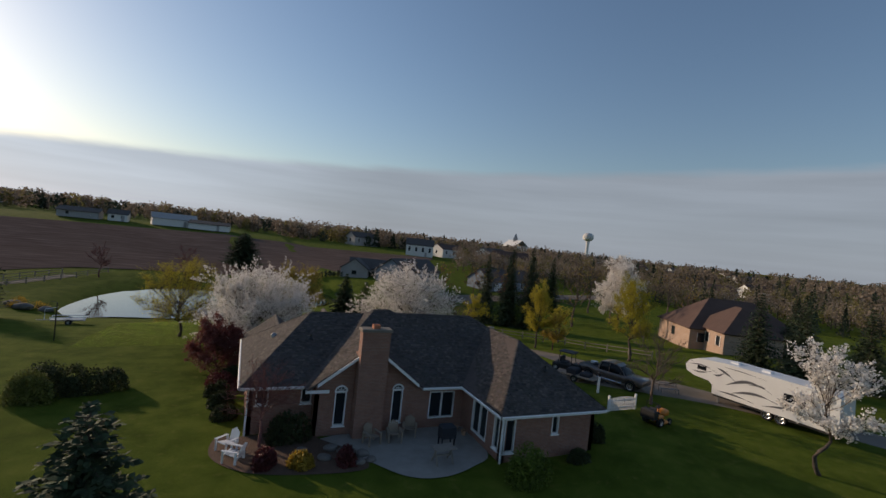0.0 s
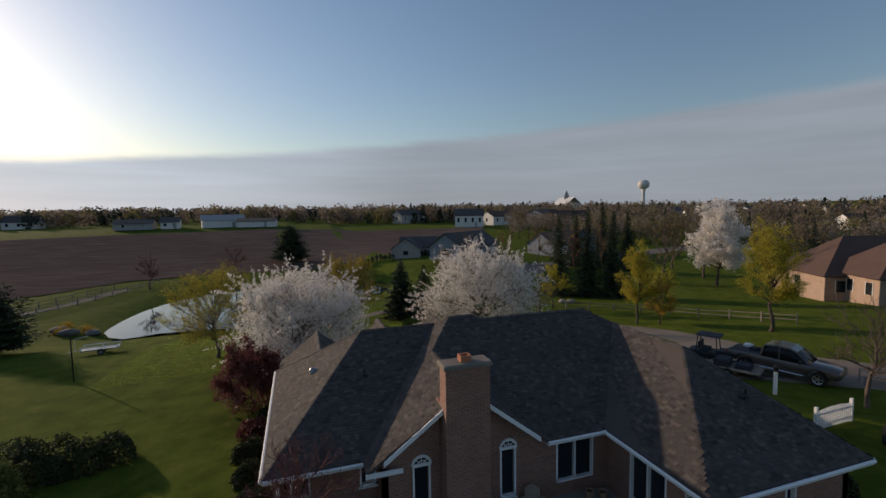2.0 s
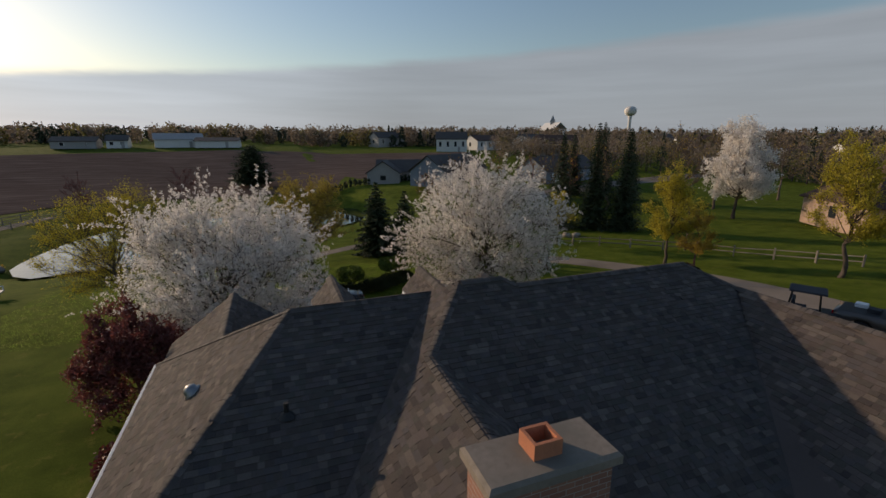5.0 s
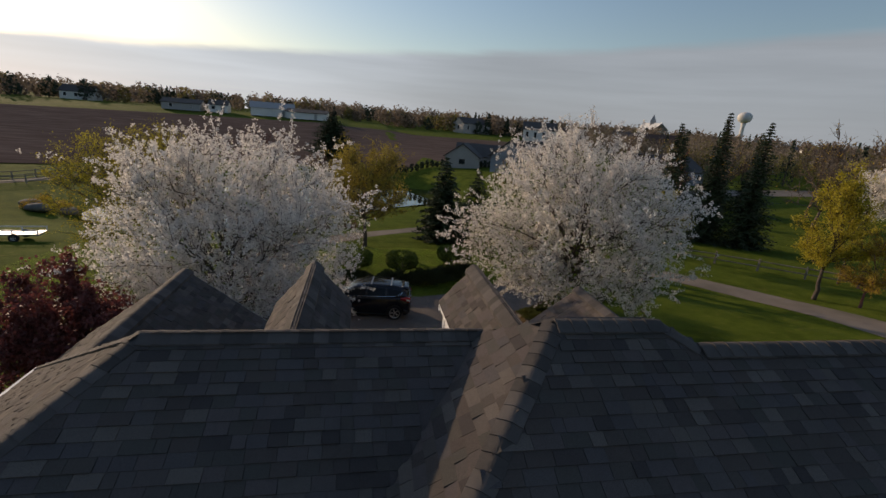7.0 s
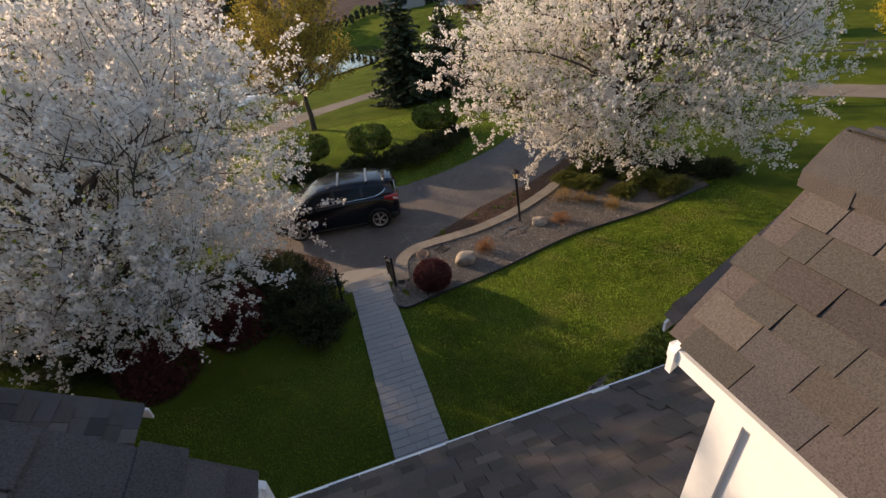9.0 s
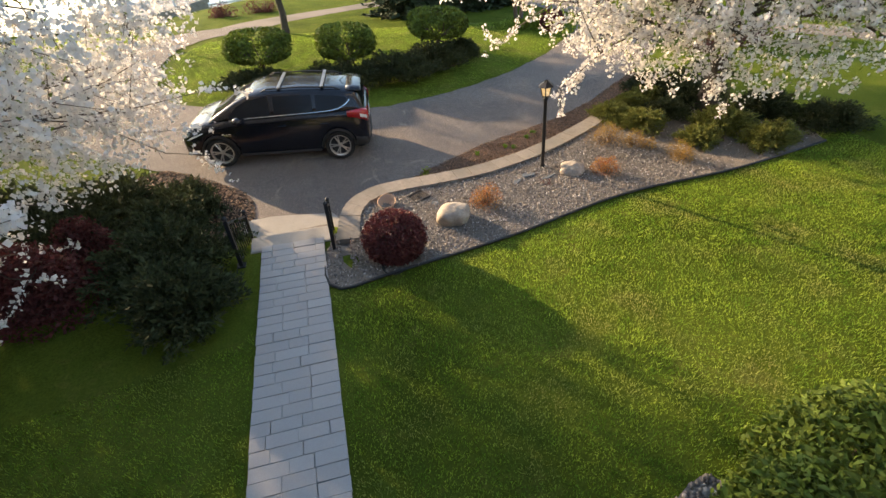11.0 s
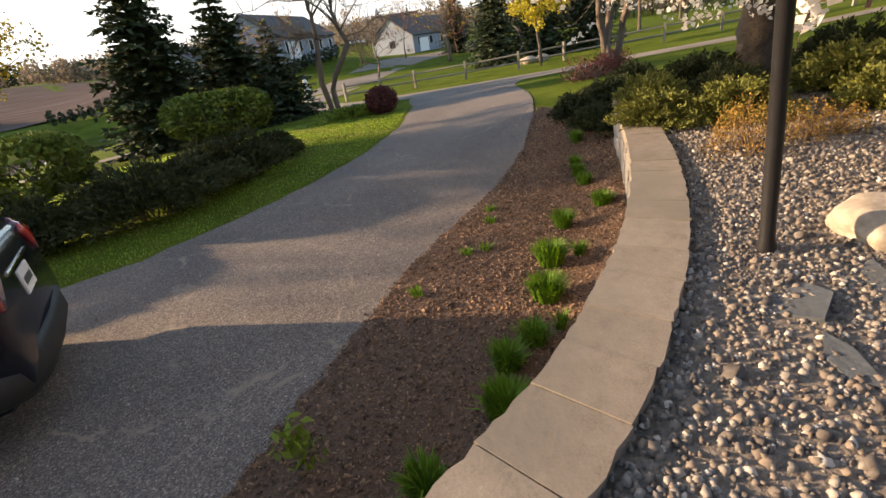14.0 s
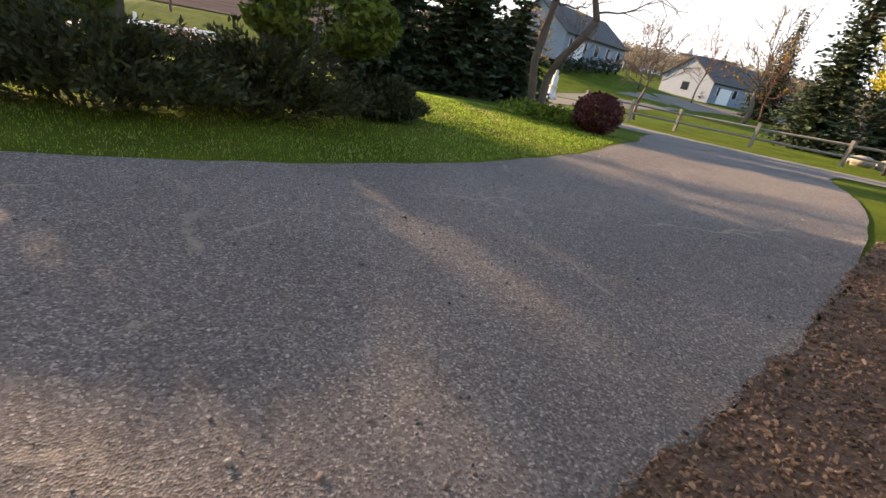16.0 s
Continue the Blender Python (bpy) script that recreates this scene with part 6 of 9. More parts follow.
for i, (px, py, rx, ry, h_, lf, z_) in enumerate(((17.25, 45.17, 0.72, 0.5, 0.34, "jungold", 0.85), (17.95, 45.55, 0.75, 0.52, 0.36, "jungold", 0.85), (18.65, 45.95, 0.75, 0.55, 0.36, "jungold", 0.84), (17.6, 44.55, 0.85, 0.6, 0.42, "jungold", 0.82), (18.5, 44.95, 0.9, 0.65, 0.42, "juniper", 0.82), (19.5, 45.6, 1.1, 0.8, 0.5, "juniper", 0.8), (19.2, 43.9, 1.0, 0.75, 0.5, "jungold", 0.82), (20.6, 44.2, 1.2, 0.9, 0.6, "juniper", None), (20.7, 46.3, 1.1, 0.9, 0.5, "juniper", None), (19.6, 43.0, 0.9, 0.55, 0.5, "jungold", 0.82), (21.3, 43.2, 1.1, 0.8, 0.55, "juniper", None), (18.3, 43.5, 0.7, 0.5, 0.38, "jungold", 0.82))):
    juniper(px, py, rx, ry, h_, 270 + i, lf, 15000, 0.03 if px < 19 else 0.04, "low feathery juniper above the wall" if lf == "juniper" else "low golden-green juniper above the wall", "wall junipers", z_)
for i, (px, py) in enumerate(((21.3, 47.95), (22.6, 48.2), (20.5, 48.2), (19.75, 47.25), (19.55, 46.65))):
    juniper(px, py, 1.0, 0.7, 0.42, 280 + i, "juniper", 8000, 0.055, "dark creeping juniper beside the drive", "drive junipers")
shrub("round_yew", 14.65, 37.1, 1.5, 1.25, 1.3, 285, "yew", 26000, 0.05, "large rounded yellow-green yew by the front wall", "yew", 2)
# shrubs round the back of the house
for i, (px, py, rx, ry, h_, lf, lb_) in enumerate((
        (-6.2, 33.4, 1.9, 1.6, 2.0, "juniper", "big dark rounded yew on the lawn"), (-4.3, 33.8, 1.6, 1.3, 1.5, "juniper", "dark spreading yew on the lawn"), (-6.9, 32.3, 1.2, 0.9, 1.9, "jungold", "golden-tipped shrub on the lawn"),
        (5.6, 24.5, 1.3, 0.8, 1.6, "juniper", "dark evergreen under the rear window"), (15.9, 19.0, 1.5, 1.2, 1.7, "yew", "rounded green weeping shrub by the patio"),
        (4.6, 22.4, 0.65, 0.6, 0.9, "pleaf", "russet shrub in the rear bed"), (8.0, 21.9, 0.5, 0.5, 0.8, "pleaf", "reddish clipped shrub in the rear bed"), (6.2, 22.0, 0.55, 0.5, 0.75, "oleaf", "dry straw-coloured shrub in the rear bed"),
        (2.7, 28.0, 0.8, 0.7, 0.8, "juniper", "small dark shrub along the west wall"), (2.6, 30.0, 0.8, 0.8, 0.9, "juniper", "small dark shrub along the west wall"), (2.5, 32.2, 0.9, 0.8, 1.0, "juniper", "small dark shrub along the west wall"), (2.6, 34.6, 1.1, 1.0, 1.2, "pleaf", "dark red shrub along the west wall"),
        (21.9, 21.5, 0.6, 0.9, 1.2, "juniper", "dark shrub at the house's corner"), (19.6, 19.6, 0.9, 0.5, 0.6, "juniper", "low plants under the rear window"), (3.0, 36.6, 1.0, 0.9, 1.1, "juniper", "dark shrub along the west wall"))):
    shrub("garden_shrub", px, py, rx, ry, h_, 300 + i, lf, 4500, 0.1, lb_, "shrub", 5)
for i, (px, py) in enumerate(((-23.5, 78.0), (-21.5, 79.5), (-24.5, 80.5))):
    shrub("twiggy_shrub", px, py, 1.5, 1.2, 1.1, 330 + i, "oleaf", 600, 0.1, "dark twiggy shrub among rocks near the pond", "shrub", 6, stems=80, group="pond shrubs", bark="twig")
for i, (px, py) in enumerate(((6.0, 68.0), (8.2, 69.0))):
    shrub("twiggy_shrub", px, py, 1.3, 0.9, 0.9, 335 + i, "pleaf", 700, 0.07, "brown twiggy shrub on the pond bank", "shrub", 6, stems=90, group="bank shrubs", bark="redtwig")

# grass tufts along the mulch strip
for i, (px, py, r_, h_, n_) in enumerate(((13.6, 44.28, 0.28, 0.3, 420), (12.98, 44.27, 0.2, 0.28, 240), (13.93, 44.56, 0.22, 0.26, 300), (14.22, 44.57, 0.2, 0.26, 240), (14.73, 44.84, 0.27, 0.3, 460), (15.22, 45.15, 0.27, 0.32, 480), (15.48, 45.02, 0.12, 0.22, 90), (15.95, 45.52, 0.2, 0.28, 330), (16.58, 45.43, 0.24, 0.22, 330), (17.22, 46.06, 0.2, 0.24, 260), (17.5, 46.33, 0.18, 0.26, 260), (17.85, 46.6, 0.18, 0.26, 240), (18.96, 47.3, 0.2, 0.3, 280), (14.43, 44.5, 0.08, 0.24, 40))):
    tuft("grass_tuft", px, py, float(mulch_z(np.array([px]), np.array([py]))[0]) + 0.03, r_ * 0.72, h_ * 0.74, int(n_ * 1.3), 400 + i, "bright green tuft of daylily blades in the mulch")
for i, (px, py) in enumerate(((14.94, 45.96), (15.12, 45.86), (15.67, 46.3), (15.95, 46.55), (14.15, 45.78))):
    tuft("weed", px, py, 0.04, 0.13, 0.08, 46, 420 + i, "small green weed in the mulch", "weeds", category="weed")
sprig = thing("sprig", pose(12.64, 44.85, 0.03), "upright yellow-green shoot in the mulch", "plant")
part("stem", Shape().tube([(0, 0, 0), (0.02, 0, 0.3)], 0.006, 5), M["gleaf"], sprig)
srg = np.random.default_rng(2)
quads_mesh("foliage", leaf_quads(np.stack([srg.normal(size=60) * 0.05, srg.normal(size=60) * 0.05, srg.uniform(0.08, 0.34, 60)], 1), 0.055, srg, 1, 0.0, 1.5), M["gleaf"], sprig, kind="stuff")

# ---- wall, walk, steps and garden things ----
wrng = np.random.default_rng(9)
rwall = thing("retaining_wall", pose(0, 0, 0), "curved retaining wall of split tan block with stone caps", "retaining wall")
wl_pts = [Vector((px, py, 0)) for px, py in WALL]
seg = [0.0]
for a, b in zip(wl_pts, wl_pts[1:]):
    seg.append(seg[-1] + (b - a).length)
WLEN = seg[-1]


def wall_at(s):
    s = min(max(s, 0), WLEN - 1e-4)
    i = max(j for j in range(len(seg) - 1) if seg[j] <= s)
    t = (s - seg[i]) / (seg[i + 1] - seg[i])
    a, b = wl_pts[max(i - 1, 0)], wl_pts[min(i + 2, len(wl_pts) - 1)]
    d = (b - a).normalized()
    return wl_pts[i].lerp(wl_pts[i + 1], t), d, Vector((-d.y, d.x, 0))


CAPTOP, CAPH = 0.89, 0.10
core = Shape()
cs_ = [wall_at(WLEN * k / 40) for k in range(41)]
for (p, d, n), (p2, d2, n2) in zip(cs_, cs_[1:]):
    core.add([p - n * 0.12, p2 - n2 * 0.12, p2 + n2 * 0.08, p + n * 0.08] + [q + Vector((0, 0, CAPTOP - CAPH - 0.03)) for q in (p - n * 0.12, p2 - n2 * 0.12, p2 + n2 * 0.08, p + n * 0.08)],
             [(0, 1, 5, 4), (1, 2, 6, 5), (2, 3, 7, 6), (3, 0, 4, 7), (4, 5, 6, 7)])
part("wall_core", core, M["block"], rwall)
s = 0.0
while s < WLEN - 0.3:
    w = wrng.uniform(0.27, 0.37)
    (p, d, n), (p2, d2, n2) = wall_at(s + 0.004), wall_at(s + w - 0.004)
    z0, z1 = CAPTOP - CAPH + 0.002, CAPTOP + wrng.uniform(-0.003, 0.003)
    k_ = 6
    row_a = [(wall_at(s + 0.002 + (w - 0.004) * i / k_), wrng.normal() * 0.004) for i in range(k_ + 1)]
    row_b = [(wall_at(s + 0.002 + (w - 0.004) * i / k_), wrng.normal() * 0.004) for i in range(k_, -1, -1)]
    base = [p - n * (0.15 + e) for (p, d, n), e in row_a] + [p + n * (0.195 + e) for (p, d, n), e in row_b]
    cen = sum(base, Vector()) / len(base)
    top = [cen + (q - cen) * 0.998 + Vector((wrng.normal() * 0.002, wrng.normal() * 0.002, 0)) for q in base]
    m_ = len(base)
    cap = Shape()
    cap.add([q + Vector((0, 0, z0)) for q in base] + [q + Vector((0, 0, z1 - 0.008 + wrng.normal() * 0.003)) for q in base] + [q + Vector((0, 0, z1)) for q in top],
            [tuple(range(m_ - 1, -1, -1)), tuple(range(2 * m_, 3 * m_))] + [(k + i, k + (i + 1) % m_, k + m_ + (i + 1) % m_, k + m_ + i) for k in (0, m_) for i in range(m_)])
    part("cap_stone", cap, M["capstone"], rwall)
    s += w
rows, bh = 4, (CAPTOP - CAPH) / 4
for r_ in range(rows):
    s = -0.2 + (r_ // 2) * 0.11
    wrng = np.random.default_rng(90 + r_ // 2)
    z0, z1 = r_ * bh, (r_ + 1) * bh
    zig = 0.026 if r_ % 2 else -0.026
    while s < WLEN - 0.15:
        w = wrng.uniform(0.24, 0.34)
        (p, d, n), (p2, d2, n2) = wall_at(max(s, 0.0) + 0.008), wall_at(s + w - 0.008)
        back, out = 0.07, 0.15 + wrng.uniform(-0.004, 0.006)
        pts = [p - d * zig, p2 - d2 * zig, p2 + d2 * zig, p + d * zig]
        zs = [z0 + 0.0012, z0 + 0.0012, z1 - 0.0012, z1 - 0.0012]
        mz = (z0 + z1) / 2
        ring0 = [q + nn * back + Vector((0, 0, z)) for q, nn, z in zip(pts, (n, n2, n2, n), zs)]
        cen = sum(ring0, Vector()) / 4
        ring1 = [q + nn * (out - back - 0.011) for q, nn in zip(ring0, (n, n2, n2, n))]
        ring2 = [cen + Vector(((q - cen).x * 0.94, (q - cen).y * 0.94, (q - cen).z * 0.99)) + nn * (out - back + wrng.uniform(-0.006, 0.006)) for q, nn in zip(ring0, (n, n2, n2, n))]
        bl = Shape().add(ring0 + ring1 + ring2, [(8, 9, 10, 11)] + [(k + i, k + (i + 1) % 4, k + 4 + (i + 1) % 4, k + 4 + i) for k in (0, 4) for i in range(4)])
        part("block", bl, M["block"], rwall)
        s += w

# steps down to the drive, and the landing
steps = thing("steps", pose(0, 0, 0), "concrete steps from the walk down to the drive", "steps")
for i in range(4):
    z1 = 0.86 - i * 0.2
    part("step", Shape().bev(9.3, 42.25 + i * 0.3 - (0.05 if i == 0 else 0), -0.1, 10.5, 42.58 + i * 0.3, z1, 0.015), M["concrete"], steps)
draped("landing", [(8.9, 43.35), (10.6, 43.35), (10.75, 43.7), (10.55, 44.15), (9.4, 44.35), (8.85, 44.3)], 0.0, M["concrete"], 0.3, "pale concrete landing at the foot of the steps", "landing", zfun=lambda a, b: np.full(a.shape, 0.075))
part("landing_edge", Shape().box(9.0, 43.4, -0.3, 10.5, 44.1, 0.06), M["concrete"], steps)


def railing(x, label):
    """A sloping iron handrail: two posts, two rails and balusters."""
    root = thing("handrail", pose(x, 41.93, 0.86), label, "handrail", "step rails")
    dy, dz = 1.12, -0.62
    for y0, zb, zt in ((0, 0, 0.8), (dy, dz - 0.05, 0.8 + dz)):
        part("post", Shape().box(-0.025, y0 - 0.025, zb, 0.025, y0 + 0.025, zt), M["blackmetal"], root)
        part("finial", Shape().lathe([(0.0, zt), (0.032, zt + 0.01), (0.036, zt + 0.04), (0.0, zt + 0.07)], 10, Matrix.Translation((0, y0, 0))), M["blackmetal"], root)
        part("foot_plate", Shape().box(-0.06, y0 - 0.06, zb, 0.06, y0 + 0.06, zb + 0.012), M["blackmetal"], root)
    for o in (0.74, 0.1):
        part("rail", Shape().tube([(0, 0, o), (0, dy, o + dz)], 0.017, 6), M["blackmetal"], root)
    for k in range(1, 9):
        y_, z_ = dy * k / 9, dz * k / 9
        part("baluster", Shape().box(-0.008, y_ - 0.008, z_ + 0.1, 0.008, y_ + 0.008, z_ + 0.74), M["blackmetal"], root)


railing(10.53, "black iron handrail beside the wall's end")
railing(9.2, "black iron handrail beside the junipers")

# lamp post
lp = thing("lamp_post", pose(14.67, 43.46, 0.81, -3.4, -3.8, 0), "slim black garden lamp post with a lit lantern", "lamp post")
part("post", Shape().lathe([(0.045, -0.1), (0.045, 0.06), (0.034, 0.1), (0.034, 1.33), (0.05, 1.35), (0.02, 1.40)], 12), M["blackmetal"], lp, smooth=True)
lan = part("lantern", Shape().lathe([(0.0410, 1.380), (0.0697, 1.396), (0.0738, 1.415), (0.0615, 1.419)], 6), M["blackmetal"], lp)
part("glass", Shape().lathe([(0.0640, 1.419), (0.1025, 1.583)], 6), M["lampglass"], lan, "warm glowing lantern glass")
part("lantern_roof", Shape().lathe([(0.1517, 1.579), (0.1476, 1.591), (0.0574, 1.649), (0.0410, 1.657), (0.0369, 1.684), (0.0, 1.696)], 6), M["blackmetal"], lan)
for k in range(6):
    a = k * math.pi / 3
    part("lantern_bar", Shape().tube([(0.0672 * math.cos(a), 0.0672 * math.sin(a), 1.415), (0.1066 * math.cos(a), 0.1066 * math.sin(a), 1.583)], 0.01, 4), M["blackmetal"], lan)


def boulder(name, x, y, z, r, sq, seed, label, material="rock", group=""):
    rng = np.random.default_rng(seed)
    bm = bmesh.new()
    bmesh.ops.create_icosphere(bm, subdivisions=4 if r > 0.19 and z > 0.8 and material == "rock" else 3, radius=1.0)
    off = Vector(rng.uniform(-9, 9, 3))
    for v in bm.verts:
        q = v.co.copy()
        k = 1 + 0.34 * noise.noise(q * 0.8 + off) + 0.12 * noise.noise(q * 2.3 + off) + 0.03 * noise.noise(q * 7 + off)
        v.co = Vector((q.x * k * r * sq[0], q.y * k * r * sq[1], q.z * k * r * sq[2]))
    me_ = bpy.data.meshes.new(name)
    bm.to_mesh(me_)
    bm.free()
    me_.materials.append(M[material])
    me_.polygons.foreach_set("use_smooth", [True] * len(me_.polygons))
    ob = tagged(new(name, me_), label, "boulder", group)
    ob.matrix_world = pose(x, y, z + r * sq[2] * 0.6)
    return ob


boulder("boulder", 12.52, 42.16, 0.83, 0.27, (1.0, 0.9, 0.85), 1, "rounded pale boulder in the pebble bed")
boulder("boulder", 15.12, 43.1, 0.81, 0.21, (1.2, 0.9, 0.65), 2, "flat pale rock beside the lamp post")
for i, (px, py, r_) in enumerate(((7.2, 22.5, 0.28), (8.3, 22.9, 0.34), (9.0, 22.5, 0.3), (8.7, 21.8, 0.26), (7.6, 23.3, 0.3), (9.3, 21.9, 0.22), (6.3, 23.4, 0.25))):
    boulder("garden_rock", px, py, gz(px, py), r_, (1.2, 1.0, 0.5), 20 + i, "grey rock edging the rear bed", "darkrock", "rear bed rocks")
for i, (px, py, r_) in enumerate(((-22.6, 77.2, 0.9), (-24.3, 78.8, 0.8), (-20.6, 78.4, 0.7))):
    boulder("pond_rock", px, py, gz(px, py), r_, (1.3, 1.0, 0.55), 40 + i, "dark rock mound near the pond", "darkrock", "pond rocks")
for i, (px, py, r_) in enumerate(((38.5, 63.5, 0.45), (39.3, 63.0, 0.4), (38.9, 64.2, 0.35), (40.0, 63.6, 0.4))):
    boulder("roadside_rock", px, py, gz(px, py), r_, (1.2, 1.0, 0.7), 50 + i, "pale pile of rock beyond the fence", "rock", "roadside rocks")

# clutter in the pebble bed
bowl = thing("bowl", pose(11.52, 42.97, 0.825, 14, -8, 0), "shallow terracotta bowl lying in the pebbles", "bowl")
part("dish", Shape().lathe([(0.07, 0.0), (0.13, 0.05), (0.165, 0.11), (0.155, 0.112), (0.12, 0.06), (0.05, 0.022)], 22), M["terracotta"], bowl, smooth=True)
grate = thing("fire_grate", pose(12.07, 43.03, 0.835, 3, -6, 24), "small weathered metal grate lying in the pebbles", "grate")
part("frame", Shape().box(-0.17, -0.13, 0, 0.17, -0.11, 0.05).box(-0.17, 0.11, 0, 0.17, 0.13, 0.05).box(-0.17, -0.11, 0, -0.15, 0.11, 0.05).box(0.15, -0.11, 0, 0.17, 0.11, 0.05), M["rust"], grate)
for k in range(16):
    part("bar", Shape().box(-0.145 + k * 0.0187, -0.11, 0.03, -0.138 + k * 0.0187, 0.11, 0.042), M["rust"], grate)
part("knob", Shape().lathe([(0.02, 0.04), (0.025, 0.06), (0.01, 0.075)], 8), M["rust"], grate)
for i, (px, py, w_, d_, t_) in enumerate(((12.58, 42.66, 0.13, 0.09, 100), (12.3, 42.75, 0.13, 0.08, 25), (12.38, 42.55, 0.15, 0.09, 30), (13.95, 43.04, 0.16, 0.07, 40), (14.24, 43.23, 0.17, 0.12, 10), (14.57, 43.03, 0.2, 0.06, 20), (14.9, 42.35, 0.26, 0.035, 20), (16.0, 42.3, 0.28, 0.035, 18), (13.3, 41.75, 0.16, 0.04, -10))):
    sl_ = Shape()
    ang = [(k / 5 * 6.283 + wrng.uniform(-0.3, 0.3), wrng.uniform(0.65, 1.15)) for k in range(5)]
    sl_.slab([(w_ * q * math.cos(a), d_ * q * math.sin(a), 0.03) for a, q in ang], 0.028)
    ob = tagged(part("slate_piece", sl_, M["slate"]), "broken dark slate lying in the pebbles", "slate", "slate pieces")
    ob.matrix_world = pose(px, py, 0.83, wrng.uniform(-12, 12), wrng.uniform(-14, 14), t_)
tray = thing("plant_tray", pose(11.31, 41.25, 0.87, 3, 4, 0), "black plastic tray under the barberry", "tray")
part("tray", Shape().lathe([(0.13, 0), (0.17, 0.04), (0.16, 0.042), (0.12, 0.012)], 18), M["plastic"], tray)
edging = Shape()
ep = [(px, py, gz(px, py - 0.1) + 0.03) for px, py in bed_edge]
edging.tube(ep, 0.022, 6)
tagged(part("bed_edging", edging, M["plastic"]), "black plastic edging between lawn and pebbles", "edging", kind="structure")
stick = thing("driveway_marker", pose(6.74, 47.75, 0.02, 4, -7, 0), "thin driveway marker rod beside the asphalt", "marker rod")
part("rod", Shape().tube([(0, 0, 0), (0, 0, 0.62)], 0.006, 6), M["rust"], stick)
part("reflector", Shape().lathe([(0.008, 0.56), (0.014, 0.57), (0.014, 0.6), (0.006, 0.62)], 8), M["rust"], stick)

# split-rail fences


def rail_fence(name, pts, label, gap=2.6, h=1.0, rails=(0.4, 0.8), group=""):
    root = thing(name, pose(0, 0, 0), label, "fence", group)
    way = [Vector((a, b, 0)) for a, b in pts]
    posts = []
    for a, b in zip(way, way[1:]):
        k = max(1, round((b - a).length / gap))
        posts += [a.lerp(b, i / k) for i in range(k)]
    posts.append(way[-1])
    rng = np.random.default_rng(len(posts))
    for p in posts:
        z = gz(p.x, p.y)
        part("post", Shape().box(-0.07, -0.06, z - 0.1, 0.07, 0.06, z + h + rng.uniform(-0.06, 0.06), Matrix.Translation((p.x, p.y, 0)) @ pose(0, 0, 0, 0, 0, rng.uniform(0, 40))), M["fencewood"], root)
    for p, q in zip(posts, posts[1:]):
        za, zb = gz(p.x, p.y), gz(q.x, q.y)
        for r_ in rails:
            part("rail", Shape().tube([(p.x, p.y, za + r_ + rng.uniform(-0.03, 0.03)), (q.x, q.y, zb + r_ + rng.uniform(-0.03, 0.03))], 0.05, 5), M["fencewood"], root)


rail_fence("rail_fence", [(26.4, 67.6), (30.2, 65.7), (34.2, 60.9), (38.4, 57.6), (44.2, 50.8), (46.4, 45.3), (48.2, 40.0)], "weathered split-rail fence along the lane")
rail_fence("rail_fence", [(-46, 78), (-31.9, 90.5), (-25, 105), (-22, 113)], "weathered rail fence beside the field path", 3.0, 1.1, (0.35, 0.7, 1.0))
rail_fence("rail_fence", [(-48, 82), (-35, 93), (-28, 108)], "weathered rail fence along the ploughed field", 3.0, 1.1, (0.5, 1.0))
draped("field_path", curve_pts([(-48, 79.5), (-33.5, 91), (-26.5, 104), (-24, 112), (-26, 112.5), (-29, 105), (-35, 92.5), (-49, 81.5)], 1.5, True), 0.04, M["drive_concrete"], 1.5, "pale gravel path between the fences", "path")

# stone wall and white dock rail at the pond
dock = thing("dock", pose(2.0, 80.4, 0, 0, 0, 30), "white dock with rails on the pond", "dock")
part("deck", Shape().box(-4.6, -1.1, -2.1, 4.4, 1.1, -1.95), M["white"], dock)
for k in range(8):
    px = -4.5 + k * 1.26
    for y_ in (-1.04, 1.04):
        part("post", Shape().box(px - 0.07, y_ - 0.07, -2.6, px + 0.07, y_ + 0.07, -0.85), M["white"], dock)
for y_ in (-1.04, 1.04):
    for z_ in (-1.5, -1.0):
        part("rail", Shape().box(-4.5, y_ - 0.03, z_ - 0.05, 4.4, y_ + 0.03, z_ + 0.05), M["white"], dock)
pw = thing("pond_wall", pose(0, 0, 0), "low stacked stone terrace wall by the pond", "stone wall")
for (ax, ay), (bx, by) in (((-3.4, 74.9), (-0.26, 70.6)), ((-0.26, 70.6), (3.5, 77.6))):
    n_ = int(math.hypot(bx - ax, by - ay) / 0.55)
    yaw = math.degrees(math.atan2(by - ay, bx - ax))
    for r_ in range(4):
        for k in range(n_):
            t_ = (k + 0.5 + (r_ % 2) * 0.4) / n_
            part("stone", Shape().bev(-0.27, -0.2, 0, 0.27, 0.2, 0.28, 0.03, pose(ax + (bx - ax) * t_, ay + (by - ay) * t_, -2.35 + r_ * 0.29, 0, 0, yaw + wrng.uniform(-4, 4))), M["rock"], pw)
for px, py in ((-3.2, 75.4), (-2.2, 74.0), (-1.2, 72.6), (-0.1, 71.5), (0.9, 73.3), (1.9, 75.2), (2.9, 77.0)):
    part("post", Shape().box(px - 0.07, py - 0.07, -1.6, px + 0.07, py + 0.07, -0.3), M["white"], pw, "white post")
tp = Shape()
tp.slab([(-0.26, 70.75, -1.2), (3.4, 77.6, -1.2), (0.6, 79.5, -1.2), (-3.3, 74.95, -1.2)], 0.3)
part("terrace", tp, M["concrete"], pw, "pale terrace slab")

